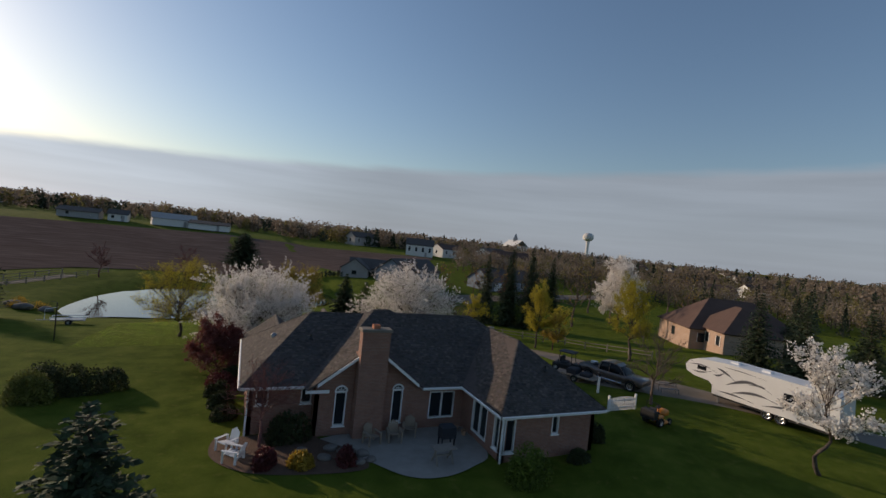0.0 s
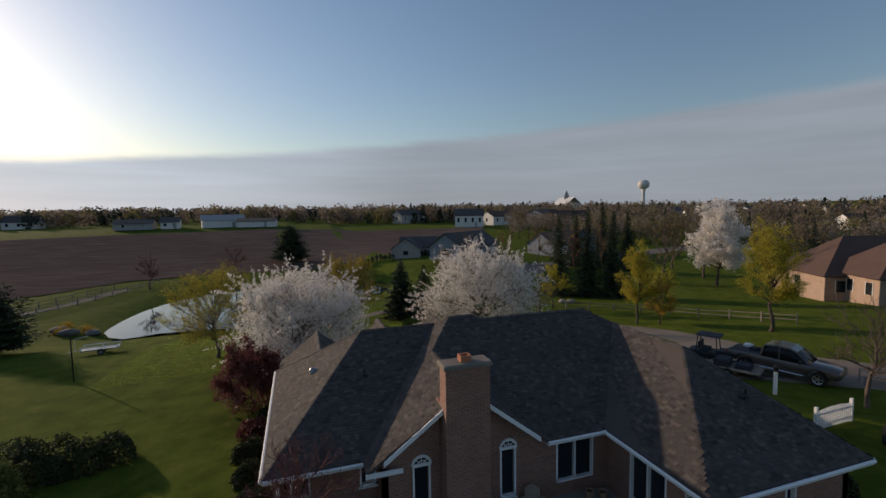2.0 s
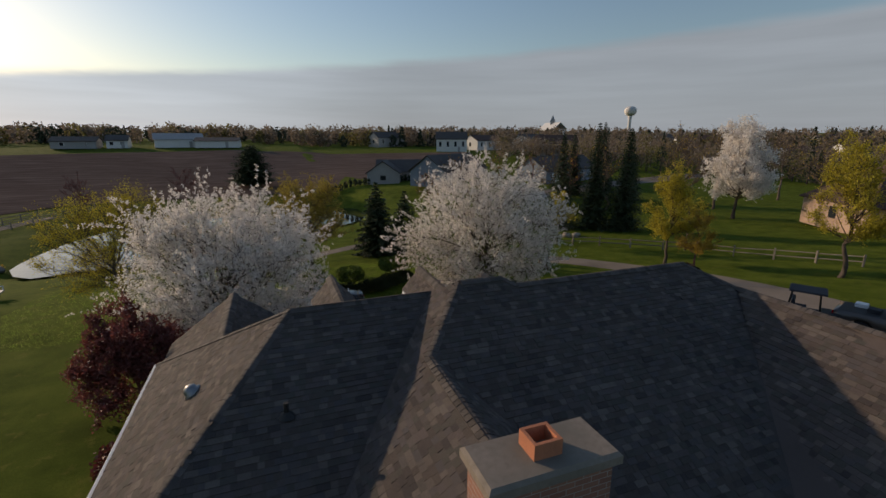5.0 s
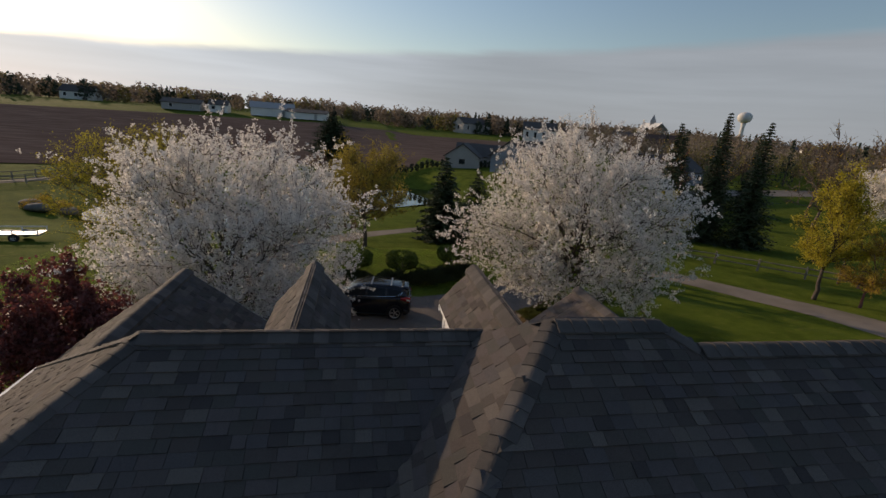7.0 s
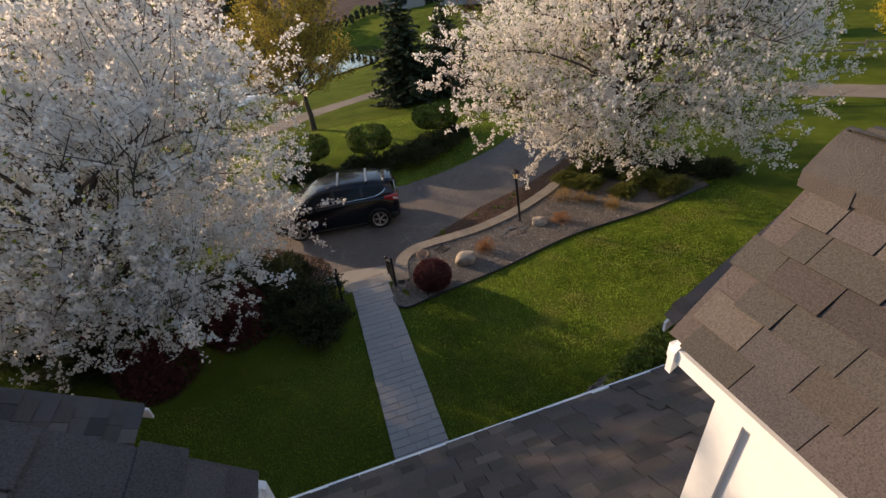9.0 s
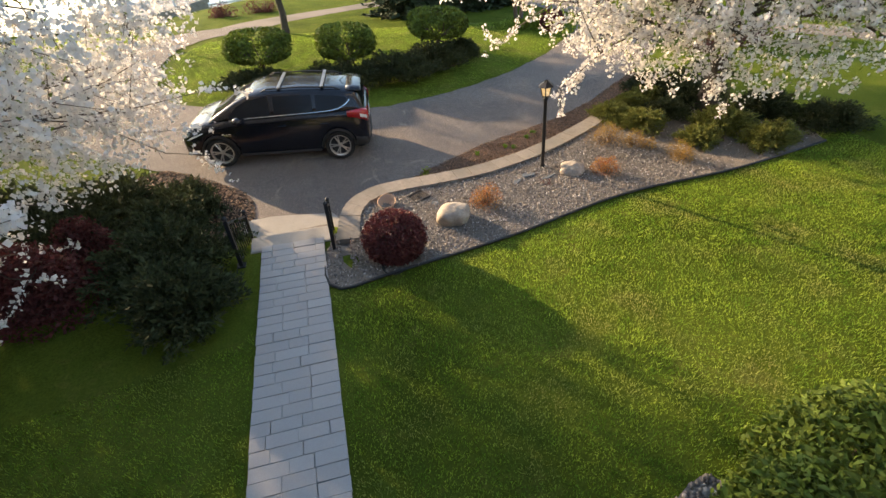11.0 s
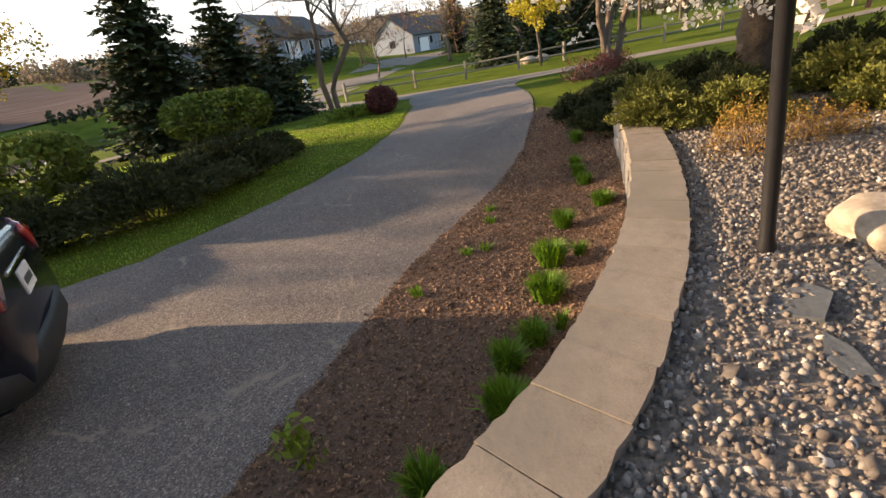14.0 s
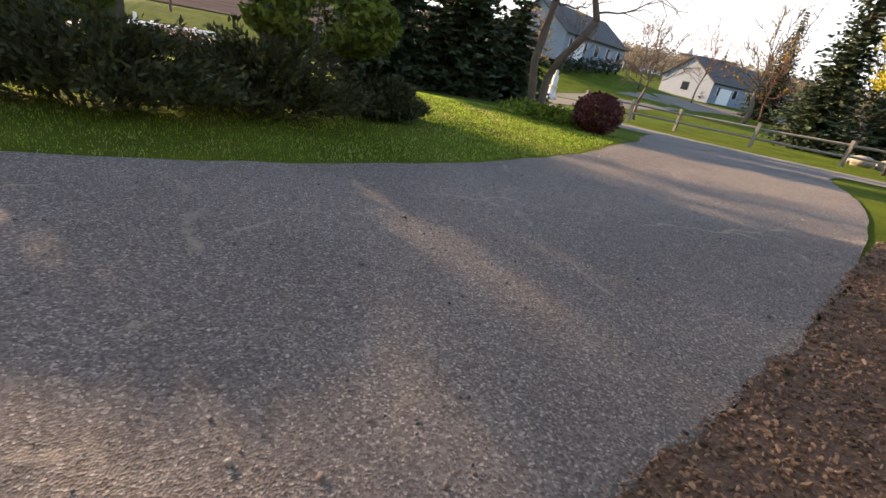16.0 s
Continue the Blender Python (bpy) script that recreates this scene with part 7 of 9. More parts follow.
st = new("garden_statue", Shape().lathe([(0.34, 0), (0.34, 0.25), (0.25, 0.3), (0.22, 0.75), (0.3, 0.8), (0.16, 0.9), (0.2, 1.2), (0.17, 1.45), (0.08, 1.52), (0.11, 1.6), (0.1, 1.74), (0.0, 1.8)], 14).mesh("garden_statue", M["statue"], True))
st.matrix_world = pose(27.6, 75.0, gz(27.6, 75.0) - 0.02)
tagged(st, "pale stone garden statue on a pedestal", "statue")

# patio furniture


def adirondack(x, y, z, turn, material, label):
    root = thing("garden_chair", pose(x, y, z, 0, 0, turn), label, "chair", "patio chairs")
    for k in range(5):
        part("back_slat", Shape().box(-0.26 + k * 0.107, -0.28, 0.3, -0.17 + k * 0.107, -0.26, 1.0 - abs(k - 2) * 0.06, pose(0, 0, 0, 14, 0, 0)), material, root)
        part("seat_slat", Shape().box(-0.28, -0.25 + k * 0.11, 0.33 + k * 0.02, 0.28, -0.16 + k * 0.11, 0.35 + k * 0.02), material, root)
    for sx in (-0.33, 0.33):
        part("arm", Shape().box(sx - 0.06, -0.3, 0.55, sx + 0.06, 0.35, 0.575), material, root)
        part("leg", Shape().box(sx - 0.02, 0.24, 0, sx + 0.02, 0.32, 0.55), material, root)
        part("leg", Shape().box(sx - 0.02, -0.36, 0, sx + 0.02, -0.26, 0.55), material, root)


adirondack(10.9, 23.6, FLOOR, 175, M["wood"], "weathered wooden armchair on the patio")
adirondack(9.7, 23.5, FLOOR, 200, M["wood"], "weathered wooden armchair on the patio")
adirondack(11.9, 24.1, FLOOR, 160, M["wood"], "weathered wooden armchair on the patio")
adirondack(3.1, 24.2, gz(3.1, 24.2), 130, M["white"], "white wooden garden chair at the bed's edge")
adirondack(3.4, 23.1, gz(3.4, 23.1), 60, M["white"], "white wooden garden chair at the bed's edge")
ptable = thing("picnic_table", pose(12.5, 21.0, FLOOR, 0, 0, 4), "pale slatted picnic table on the patio", "table")
for k in range(5):
    part("plank", Shape().box(-0.55, -0.34 + k * 0.14, 0.72, 0.55, -0.22 + k * 0.14, 0.75), M["fencewood"], ptable)
for sx in (-0.42, 0.42):
    part("leg", Shape().tube([(sx, -0.32, 0), (sx, 0.1, 0.72)], 0.035, 5), M["fencewood"], ptable)
    part("leg", Shape().tube([(sx, 0.32, 0), (sx, -0.1, 0.72)], 0.035, 5), M["fencewood"], ptable)
part("stretcher", Shape().box(-0.5, -0.03, 0.34, 0.5, 0.03, 0.4), M["fencewood"], ptable)
grill = thing("grill", pose(13.4, 22.6, FLOOR), "dark covered barbecue grill on the patio", "grill")
part("body", Shape().bev(-0.4, -0.28, 0.45, 0.4, 0.28, 1.1, 0.1), M["tarp"], grill)
for sx in (-0.34, 0.34):
    for sy in (-0.22, 0.22):
        part("leg", Shape().box(sx - 0.03, sy - 0.03, 0, sx + 0.03, sy + 0.03, 0.46), M["blackmetal"], grill)
for i, (px, py) in enumerate(((14.3, 24.4), (14.7, 24.2), (14.9, 23.6))):
    pt = thing("flower_pot", pose(px, py, FLOOR), "clay flower pot by the patio door", "flower pot", "patio pots")
    part("pot", Shape().lathe([(0.1, 0), (0.15, 0.26), (0.16, 0.28), (0.13, 0.28), (0.09, 0.06)], 14), M["terracotta"], pt)
    part("soil", Shape().lathe([(0.13, 0.2), (0.12, 0.24)], 12), M["mulch"], pt)

# white picket gate, post and bench east of the house
gate = thing("picket_gate", pose(26.5, 24.7, gz(27.5, 24.8) - 0.02, 0, 0, 2), "white picket fence at the side of the house", "picket fence")
for k in range(17):
    part("picket", Shape().box(k * 0.14, -0.015, 0.05, k * 0.14 + 0.08, 0.015, 0.9 + 0.08 * math.sin(k / 16 * 3.14)), M["white"], gate)
for z_ in (0.2, 0.7):
    part("rail", Shape().box(-0.05, 0.02, z_, 2.4, 0.06, z_ + 0.08), M["white"], gate)
for px in (-0.1, 2.42):
    part("post", Shape().box(px - 0.06, -0.04, 0, px + 0.06, 0.08, 1.1), M["white"], gate)
pl_ = thing("post_light", pose(28.65, 28.1, gz(28.65, 28.1) - 0.02), "white post with a dark lantern beside the lane", "post lamp")
part("post", Shape().box(-0.07, -0.07, 0, 0.07, 0.07, 1.25), M["white"], pl_)
part("lantern", Shape().lathe([(0.06, 1.25), (0.11, 1.3), (0.13, 1.5), (0.16, 1.52), (0.05, 1.62), (0.0, 1.66)], 8), M["blackmetal"], pl_)
ben = thing("bench", pose(35.2, 27.2, gz(35.2, 27.2), 0, 0, -20), "pale metal bench frame beside the lane", "bench")
for z_, y_ in ((0.8, 0.2), (0.62, 0.2), (0.42, 0.0), (0.42, -0.2)):
    part("bar", Shape().tube([(-0.75, y_, z_), (0.75, y_, z_)], 0.03, 6), M["greymetal"], ben)
for px in (-0.72, 0.72):
    for y_, zt in ((0.2, 0.82), (-0.2, 0.42)):
        part("leg", Shape().tube([(px, y_, 0), (px, y_, zt)], 0.03, 6), M["greymetal"], ben)
pole = thing("bird_feeder", pose(-10.75, 48.8, gz(-10.75, 48.8)), "slim dark feeder pole on the lawn", "bird feeder")
part("pole", Shape().tube([(0, 0, 0), (0, 0, 3.2)], 0.045, 6), M["blackmetal"], pole)
part("arm", Shape().tube([(0, 0, 3.2), (-0.5, 0.1, 3.3)], 0.02, 5), M["blackmetal"], pole)

# ---- vehicles ----


def loft(sections, cap=True):
    """Skins rings of equal length."""
    s, k = Shape(), len(sections[0])
    fs = [(i * k + j, i * k + (j + 1) % k, (i + 1) * k + (j + 1) % k, (i + 1) * k + j) for i in range(len(sections) - 1) for j in range(k)]
    if cap:
        fs += [tuple(reversed(range(k))), tuple((len(sections) - 1) * k + j for j in range(k))]
    return s.add([p for r in sections for p in r], fs)


def wheel(parent, x, y, r, w, out, spokes=10, rim_r=0.72):
    """A tyre with an alloy rim; out: +1 or -1, the side that faces outwards."""
    m = Matrix.Translation((x, y, r)) @ pose(0, 0, 0, -90 * out, 0, 0)
    ty = part("wheel", Shape().lathe([(r * rim_r, -w * 0.4), (r * 0.93, -w / 2), (r, -w * 0.38), (r, w * 0.38), (r * 0.93, w / 2), (r * (rim_r + 0.04), w * 0.42), (r * rim_r, w * 0.2)], 28, m), M["rubber"], parent, "black tyre", True)
    rim = Shape()
    rim.lathe([(r * (rim_r - 0.02), -w * 0.1), (r * (rim_r + 0.01), w * 0.3), (r * (rim_r + 0.02), w * 0.41), (r * (rim_r - 0.05), w * 0.36), (r * (rim_r - 0.09), w * 0.05)], 28, m)
    rim.lathe([(r * 0.16, w * 0.1), (r * 0.16, w * 0.3), (r * 0.05, w * 0.34)], 12, m)
    for k in range(spokes // 2):
        for d in (-0.16, 0.16):
            a = 2 * math.pi * k / (spokes // 2)
            rim.tube([m @ Vector((r * 0.12 * math.cos(a), r * 0.12 * math.sin(a), w * 0.27)), m @ Vector((r * (rim_r - 0.03) * math.cos(a + d), r * (rim_r - 0.03) * math.sin(a + d), w * 0.3))], [r * 0.055, r * 0.045], 5)
    part("rim", rim, M["alloy"], ty, "silver alloy rim")
    part("brake_disc", Shape().lathe([(r * 0.5, 0), (r * 0.5, w * 0.06)], 18, m), M["greymetal"], ty)


def ring(x, zs, half, roundness=None):
    """A car's cross-section at x: (half width, height) pairs from the sill up, mirrored."""
    pts = [Vector((x, -h, z)) for h, z in zip(half, zs)]
    return pts + [Vector((x, h, z)) for h, z in reversed(list(zip(half, zs)))]


suv = thing("suv", pose(9.75, 47.57, 0.022, 0, 0, 172.3), "black compact SUV parked on the asphalt drive", "car")
# lower body, x forward from the middle of the wheelbase
W = 0.915
stations = [
    # x, sill, bumper bulge z, belt z, half width, deck z, deck half
    (-2.20, 0.50, 0.62, 0.92, 0.70, 1.00, 0.62), (-2.14, 0.36, 0.62, 0.96, 0.82, 1.06, 0.76), (-1.95, 0.28, 0.62, 1.00, 0.90, 1.10, 0.82), (-1.35, 0.26, 0.64, 1.00, W, 1.09, 0.85),
    (-0.6, 0.25, 0.64, 0.98, W, 1.07, 0.86), (0.2, 0.25, 0.63, 0.95, W, 1.04, 0.86), (0.85, 0.25, 0.62, 0.93, W, 1.02, 0.84), (1.15, 0.26, 0.62, 0.91, 0.91, 1.01, 0.80), (1.6, 0.26, 0.60, 0.86, 0.89, 0.95, 0.74), (1.95, 0.27, 0.56, 0.77, 0.84, 0.87, 0.66), (2.12, 0.30, 0.50, 0.66, 0.76, 0.74, 0.55), (2.21, 0.36, 0.46, 0.56, 0.60, 0.62, 0.42)]


def arched(table, xs, wheels, r, top, cols):
    """Stations at every x by interpolation, the sill raised over the wheels."""
    out = []
    for x in xs:
        row = [float(np.interp(x, [q[0] for q in table], [q[j] for q in table])) for j in range(1, cols)]
        for wx in wheels:
            if abs(x - wx) < r:
                row[0] = max(row[0], top + math.sqrt(r * r - (x - wx) ** 2))
        out.append((x, *row))
    return out


secs = []
for x, sill, bz, belt, hw, dk, dh in arched(stations, [-2.20, -2.17, -2.14, *np.arange(-2.08, 2.1, 0.045), 2.12, 2.17, 2.21], (-1.345, 1.345), 0.385, 0.34, 7):
    bz = max(bz, sill + 0.1)
    belt = max(belt, bz + 0.08)
    secs.append(ring(x, (sill, sill + 0.03, bz, belt, max(dk, belt + 0.02) - 0.01, max(dk, belt + 0.02) + 0.015, max(dk, belt + 0.02) + 0.03), (hw * 0.93, hw * 0.975, hw, hw * 0.985, (hw + dh) / 2, dh * 0.9, dh * 0.4)))
body = part("body", loft(secs), M["carpaint"], suv, "glossy black body", True)
# cabin: painted shell with glass panels let into it
cab = [(-2.10, 1.03, 1.09, 0.78, 0.72), (-1.97, 1.05, 1.33, 0.81, 0.66), (-1.82, 1.06, 1.53, 0.835, 0.615), (-1.4, 1.06, 1.595, 0.855, 0.62), (-0.6, 1.05, 1.635, 0.865, 0.635), (0.1, 1.04, 1.63, 0.865, 0.635), (0.5, 1.03, 1.575, 0.86, 0.625), (0.85, 1.01, 1.41, 0.845, 0.635), (1.3, 0.98, 1.10, 0.80, 0.70), (1.46, 0.97, 1.0, 0.78, 0.72)]


def cab_row(x):
    return [float(np.interp(x, [q[0] for q in cab], [q[j] for q in cab])) for j in range(1, 5)]


def cab_side(x, f, sy, out=0.0):
    """A point on the cabin's flank, f from the belt to the roof edge."""
    zb, zt, hb, ht = cab_row(x)
    return Vector((x, sy * (hb + (ht + 0.03 - hb) * (f / 0.88) ** 1.2 + out), zb + (zt - zb) * f))


def cab_top(x, s, out=0.0):
    """A point on the cabin's upper skin, s from -1 to 1 across it."""
    zb, zt, hb, ht = cab_row(x)
    return Vector((x, s * ht * 0.94, zt + float(np.interp(abs(s), [0, 0.5, 1], [0.03, 0.024, 0.0])) + out))


def sheet(grid):
    """A skin over rows of points."""
    s_, k_ = Shape(), len(grid[0])
    return s_.add([p for r in grid for p in r], [(i * k_ + j, i * k_ + j + 1, (i + 1) * k_ + j + 1, (i + 1) * k_ + j) for i in range(len(grid) - 1) for j in range(k_ - 1)])


csec = []
for x in [q[0] for q in cab]:
    sd = [cab_side(x, f, -1) for f in (0.0, 0.3, 0.6, 0.88)]
    tp = [cab_top(x, s_) for s_ in (-1, -0.5, 0, 0.5, 1)]
    csec.append(sd + tp + [cab_side(x, f, 1) for f in (0.88, 0.6, 0.3, 0.0)])
part("cabin", loft(csec), M["carpaint"], suv, smooth=True)
part("windscreen", sheet([[cab_top(x, s_, 0.006) for s_ in np.linspace(-0.92, 0.92, 7)] for x in (1.42, 1.3, 1.1, 0.85, 0.68, 0.56)]), M["carglass"], suv, "dark windscreen", True)
part("rear_window", sheet([[cab_top(x, s_, 0.006) + Vector((-0.006, 0, 0)) for s_ in np.linspace(-0.74, 0.74, 7)] for x in (-1.86, -1.92, -1.97, -2.04)]), M["carglass"], suv, "dark rear window", True)
part("spoiler", loft([[Vector((x, s_ * w_, z + 0.03 * (1 - s_ * s_))) for s_ in (-1, -0.5, 0, 0.5, 1)] + [Vector((x, s_ * w_, z - th)) for s_ in (1, 0, -1)] for x, w_, z, th in ((-1.62, 0.575, 1.575, 0.0), (-1.82, 0.58, 1.557, 0.02), (-1.99, 0.56, 1.533, 0.03), (-2.04, 0.53, 1.515, 0.012))]), M["carpaint"], suv, smooth=True)
for sy in (-1, 1):
    for name_, cols in (("door_window", [(0.98, 0.10, 0.40), (0.8, 0.10, 0.74), (0.55, 0.11, 0.83), (0.09, 0.12, 0.84)]), ("door_window", [(-0.01, 0.12, 0.84), (-0.4, 0.13, 0.84), (-0.85, 0.15, 0.83)]), ("quarter_window", [(-0.93, 0.15, 0.82), (-1.2, 0.18, 0.80), (-1.42, 0.26, 0.77), (-1.56, 0.44, 0.73), (-1.62, 0.60, 0.70)])):
        part(name_, sheet([[cab_side(x, f0 + (f1 - f0) * k / 4, sy, 0.006) for k in range(5)] for x, f0, f1 in cols]), M["carglass"], suv, "dark tinted glass", True)
    part("window_trim", Shape().tube([cab_side(x, f, sy, 0.01) for x, f in ((1.0, 0.06), (0.5, 0.07), (0.0, 0.08), (-0.5, 0.10), (-0.95, 0.12), (-1.25, 0.15), (-1.46, 0.24), (-1.6, 0.42), (-1.68, 0.62))], 0.011, 5), M["chrome"], suv, "chrome window strip")
    part("roof_rail", Shape().tube([cab_top(0.22, sy * 0.96, 0.0), cab_top(0.1, sy * 0.95, 0.045), cab_top(-0.6, sy * 0.95, 0.055), cab_top(-1.35, sy * 0.95, 0.045), cab_top(-1.5, sy * 0.96, 0.0)], 0.017, 6), M["plastic"], suv)
    mir = Shape()
    mir.lathe([(0.02, -0.12), (0.085, -0.08), (0.1, 0.0), (0.085, 0.08), (0.02, 0.11)], 12, Matrix.Translation((0.78, sy * 1.0, 1.06)) @ pose(0, 0, 0, 90, 0, 0))
    mir.tube([(0.8, sy * 0.84, 1.02), (0.78, sy * 0.96, 1.05)], 0.025, 5)
    part("mirror", mir, M["carpaint"], suv, smooth=True)
    tl_rows = []
    for x, lo_, hi_, in_ in ((-1.60, 0.0, 0.02, 0.02), (-1.78, -0.03, 0.05, 0.03), (-1.95, -0.06, 0.06, 0.05), (-2.08, -0.08, 0.06, 0.10), (-2.16, -0.10, 0.05, 0.20), (-2.215, -0.08, 0.03, 0.30)):
        hw_, bl_ = float(np.interp(x, [q[0] for q in stations], [q[4] for q in stations])), float(np.interp(x, [q[0] for q in stations], [q[3] for q in stations]))
        tl_rows.append([Vector((x, sy * (hw_ - 0.03), bl_ + lo_)), Vector((x, sy * (hw_ + 0.012), bl_ + lo_)), Vector((x - 0.004, sy * (hw_ + 0.006), bl_ + hi_ + 0.05)), Vector((x, sy * (hw_ - in_), bl_ + hi_ + 0.09))])
    tl = part("tail_light", loft(tl_rows), M["tail"], suv, "red tail light", True)
    part("lens", sheet([[a.lerp(b, 0.25) + Vector((-0.003, sy * 0.004, 0)), a.lerp(b, 0.6) + Vector((-0.003, sy * 0.004, 0))] for a, b in [(r[1], r[2]) for r in tl_rows[2:5]]]), M["headlamp"], tl, "clear lens")
    part("headlight", loft([[Vector(p) for p in q] for q in ([(1.62, sy * 0.885, 0.80), (1.62, sy * 0.87, 0.83), (1.62, sy * 0.82, 0.82)], [(1.95, sy * 0.845, 0.68), (1.93, sy * 0.80, 0.80), (1.9, sy * 0.7, 0.80)], [(2.16, sy * 0.72, 0.62), (2.12, sy * 0.66, 0.72), (2.05, sy * 0.5, 0.74)])]), M["headlamp"], suv, "clear headlight")
    part("side_vent", Shape().bev(1.02, sy * 0.90 - 0.012, 0.72, 1.22, sy * 0.90 + 0.012, 0.78, 0.01), M["chrome"], suv)
    part("sill_trim", Shape().tube([(-0.9, sy * 0.885, 0.28), (0.9, sy * 0.885, 0.28)], 0.035, 6), M["plastic"], suv)
    for hx in (0.0, -0.92):
        part("door_handle", Shape().tube([(hx - 0.22, sy * 0.925, 0.88), (hx - 0.06, sy * 0.925, 0.88)], 0.014, 5), M["carpaint"], suv)
    for wx in (-1.345, 1.345):
        arch = [(wx + 0.39 * math.cos(math.pi * k / 12), sy * 0.915, 0.345 + 0.39 * math.sin(math.pi * k / 12)) for k in range(13)]
        part("arch_trim", Shape().tube(arch, 0.03, 5), M["plastic"], suv)
        part("wheel_well", Shape().lathe([(0.38, -0.02), (0.38, 0.0)], 20, Matrix.Translation((wx, sy * 0.62, 0.37)) @ pose(0, 0, 0, -90 * sy, 0, 0)), M["plastic"], suv)
        wheel(suv, wx, sy * 0.79, 0.345, 0.235, sy)
for cx in (-0.15, -1.1):
    part("cross_bar", Shape().box(cx - 0.035, -0.59, 1.672, cx + 0.035, 0.59, 1.692), M["greymetal"], suv, "silver roof cross bar")
part("grille", Shape().bev(2.19, -0.36, 0.5, 2.25, 0.36, 0.58, 0.02), M["plastic"], suv)
part("bumper", loft([[Vector((x + e * 0.6, y * (1 - e), z)) for e, z in ((0.06, 0.30), (0.0, 0.36), (0.0, 0.50), (0.04, 0.56), (0.12, 0.5), (0.12, 0.34))] for x, y in ((-1.78, -0.935), (-2.0, -0.905), (-2.14, -0.80), (-2.22, -0.55), (-2.25, -0.0), (-2.22, 0.55), (-2.14, 0.80), (-2.0, 0.905), (-1.78, 0.935))]), M["plastic"], suv, smooth=True)
plate = part("number_plate", Shape().bev(-2.216, -0.155, 0.74, -2.19, 0.155, 0.9, 0.006), M["white"], suv, "pale number plate")
part("plate_bar", Shape().box(-2.219, -0.11, 0.79, -2.2155, 0.11, 0.84), M["rvgrey"], plate)
part("tailgate_strip", Shape().bev(-2.218, -0.34, 0.93, -2.16, 0.34, 0.955, 0.008), M["chrome"], suv)
part("antenna", Shape().tube([(-1.45, 0, 1.6), (-1.62, 0, 1.72)], 0.008, 5), M["plastic"], suv)
part("wiper", Shape().tube([(-2.1, -0.1, 1.12), (-2.03, 0.25, 1.24)], 0.01, 4), M["plastic"], suv)
part("steering_wheel", Shape().tube([(0.55 + 0.05 * math.cos(k / 12 * 6.283), -0.36 + 0.18 * math.sin(k / 12 * 6.283), 1.02 + 0.18 * math.cos(k / 12 * 6.283)) for k in range(13)], 0.015, 5), M["plastic"], suv)

# the tail is upright and short
for ob in suv.children_recursive:
    if ob.data is not None and "wheel" not in ob.name:
        for v in ob.data.vertices:
            if v.co.x < -1.7:
                v.co.x = -1.7 + (v.co.x + 1.7) * 0.75
            if v.co.z > 1.1:
                v.co.z = 1.1 + (v.co.z - 1.1) * 0.94
            v.co.z += 0.06 * max(0.0, 1 - abs(v.co.z - 1.05) / 0.5)
# pickup
TR = pose(32.75, 30.3, gz(32.7, 30.2) + 0.02, 0, 0, -71)
truck = thing("pickup_truck", TR @ pose(0, -0.75, 0), "grey-brown crew-cab pickup truck on the lane", "pickup truck")
tst = [(-2.75, 0.55, 1.08, 0.86), (-2.6, 0.5, 1.12, 0.93), (-0.9, 0.48, 1.12, 0.95), (0.9, 0.48, 1.10, 0.95), (1.3, 0.48, 1.10, 0.94), (2.3, 0.5, 1.06, 0.92), (2.7, 0.52, 0.98, 0.88), (2.8, 0.6, 0.9, 0.8)]
part("body", loft([ring(x, (a, a + 0.04, max(0.8, a + 0.06), max(b - 0.08, a + 0.1), max(b, a + 0.14)), (h * 0.92, h * 0.98, h, h * 0.97, h * 0.88)) for x, a, b, h in arched(tst, np.arange(-2.75, 2.81, 0.06), (-1.75, 1.85), 0.46, 0.4, 4)]), M["truckpaint"], truck, smooth=True)
ccab = [(-0.95, 1.08, 1.2, 0.86, 0.84), (-0.75, 1.08, 1.74, 0.88, 0.70), (-0.2, 1.08, 1.83, 0.89, 0.71), (0.5, 1.08, 1.80, 0.89, 0.7), (0.8, 1.08, 1.62, 0.88, 0.7), (1.45, 1.06, 1.12, 0.82, 0.78)]
part("cabin", loft([ring(x, (a, a + (b - a) * 0.5, b - 0.06, b), (h, (h + t) / 2, t, t * 0.8)) for x, a, b, h, t in ccab]), M["carglass"], truck, smooth=True)
part("roof_panel", loft([[Vector((x, s_ * t, z)) for s_, z in ((-1.02, b - 0.05), (-0.9, b + 0.02), (0.9, b + 0.02), (1.02, b - 0.05))] for x, a, b, h, t in ccab[1:5]]), M["truckpaint"], truck)
part("bed_floor", Shape().box(-2.6, -0.78, 1.122, -1.0, 0.78, 1.13), M["plastic"], truck)
for i, (a, b) in enumerate(((-2.2, 0.2), (-1.7, -0.3))):
    part("bed_load", Shape().bev(a, b, 1.12, a + 0.45, b + 0.45, 1.3, 0.03), M["white"] if i == 0 else M["tarp"], truck)
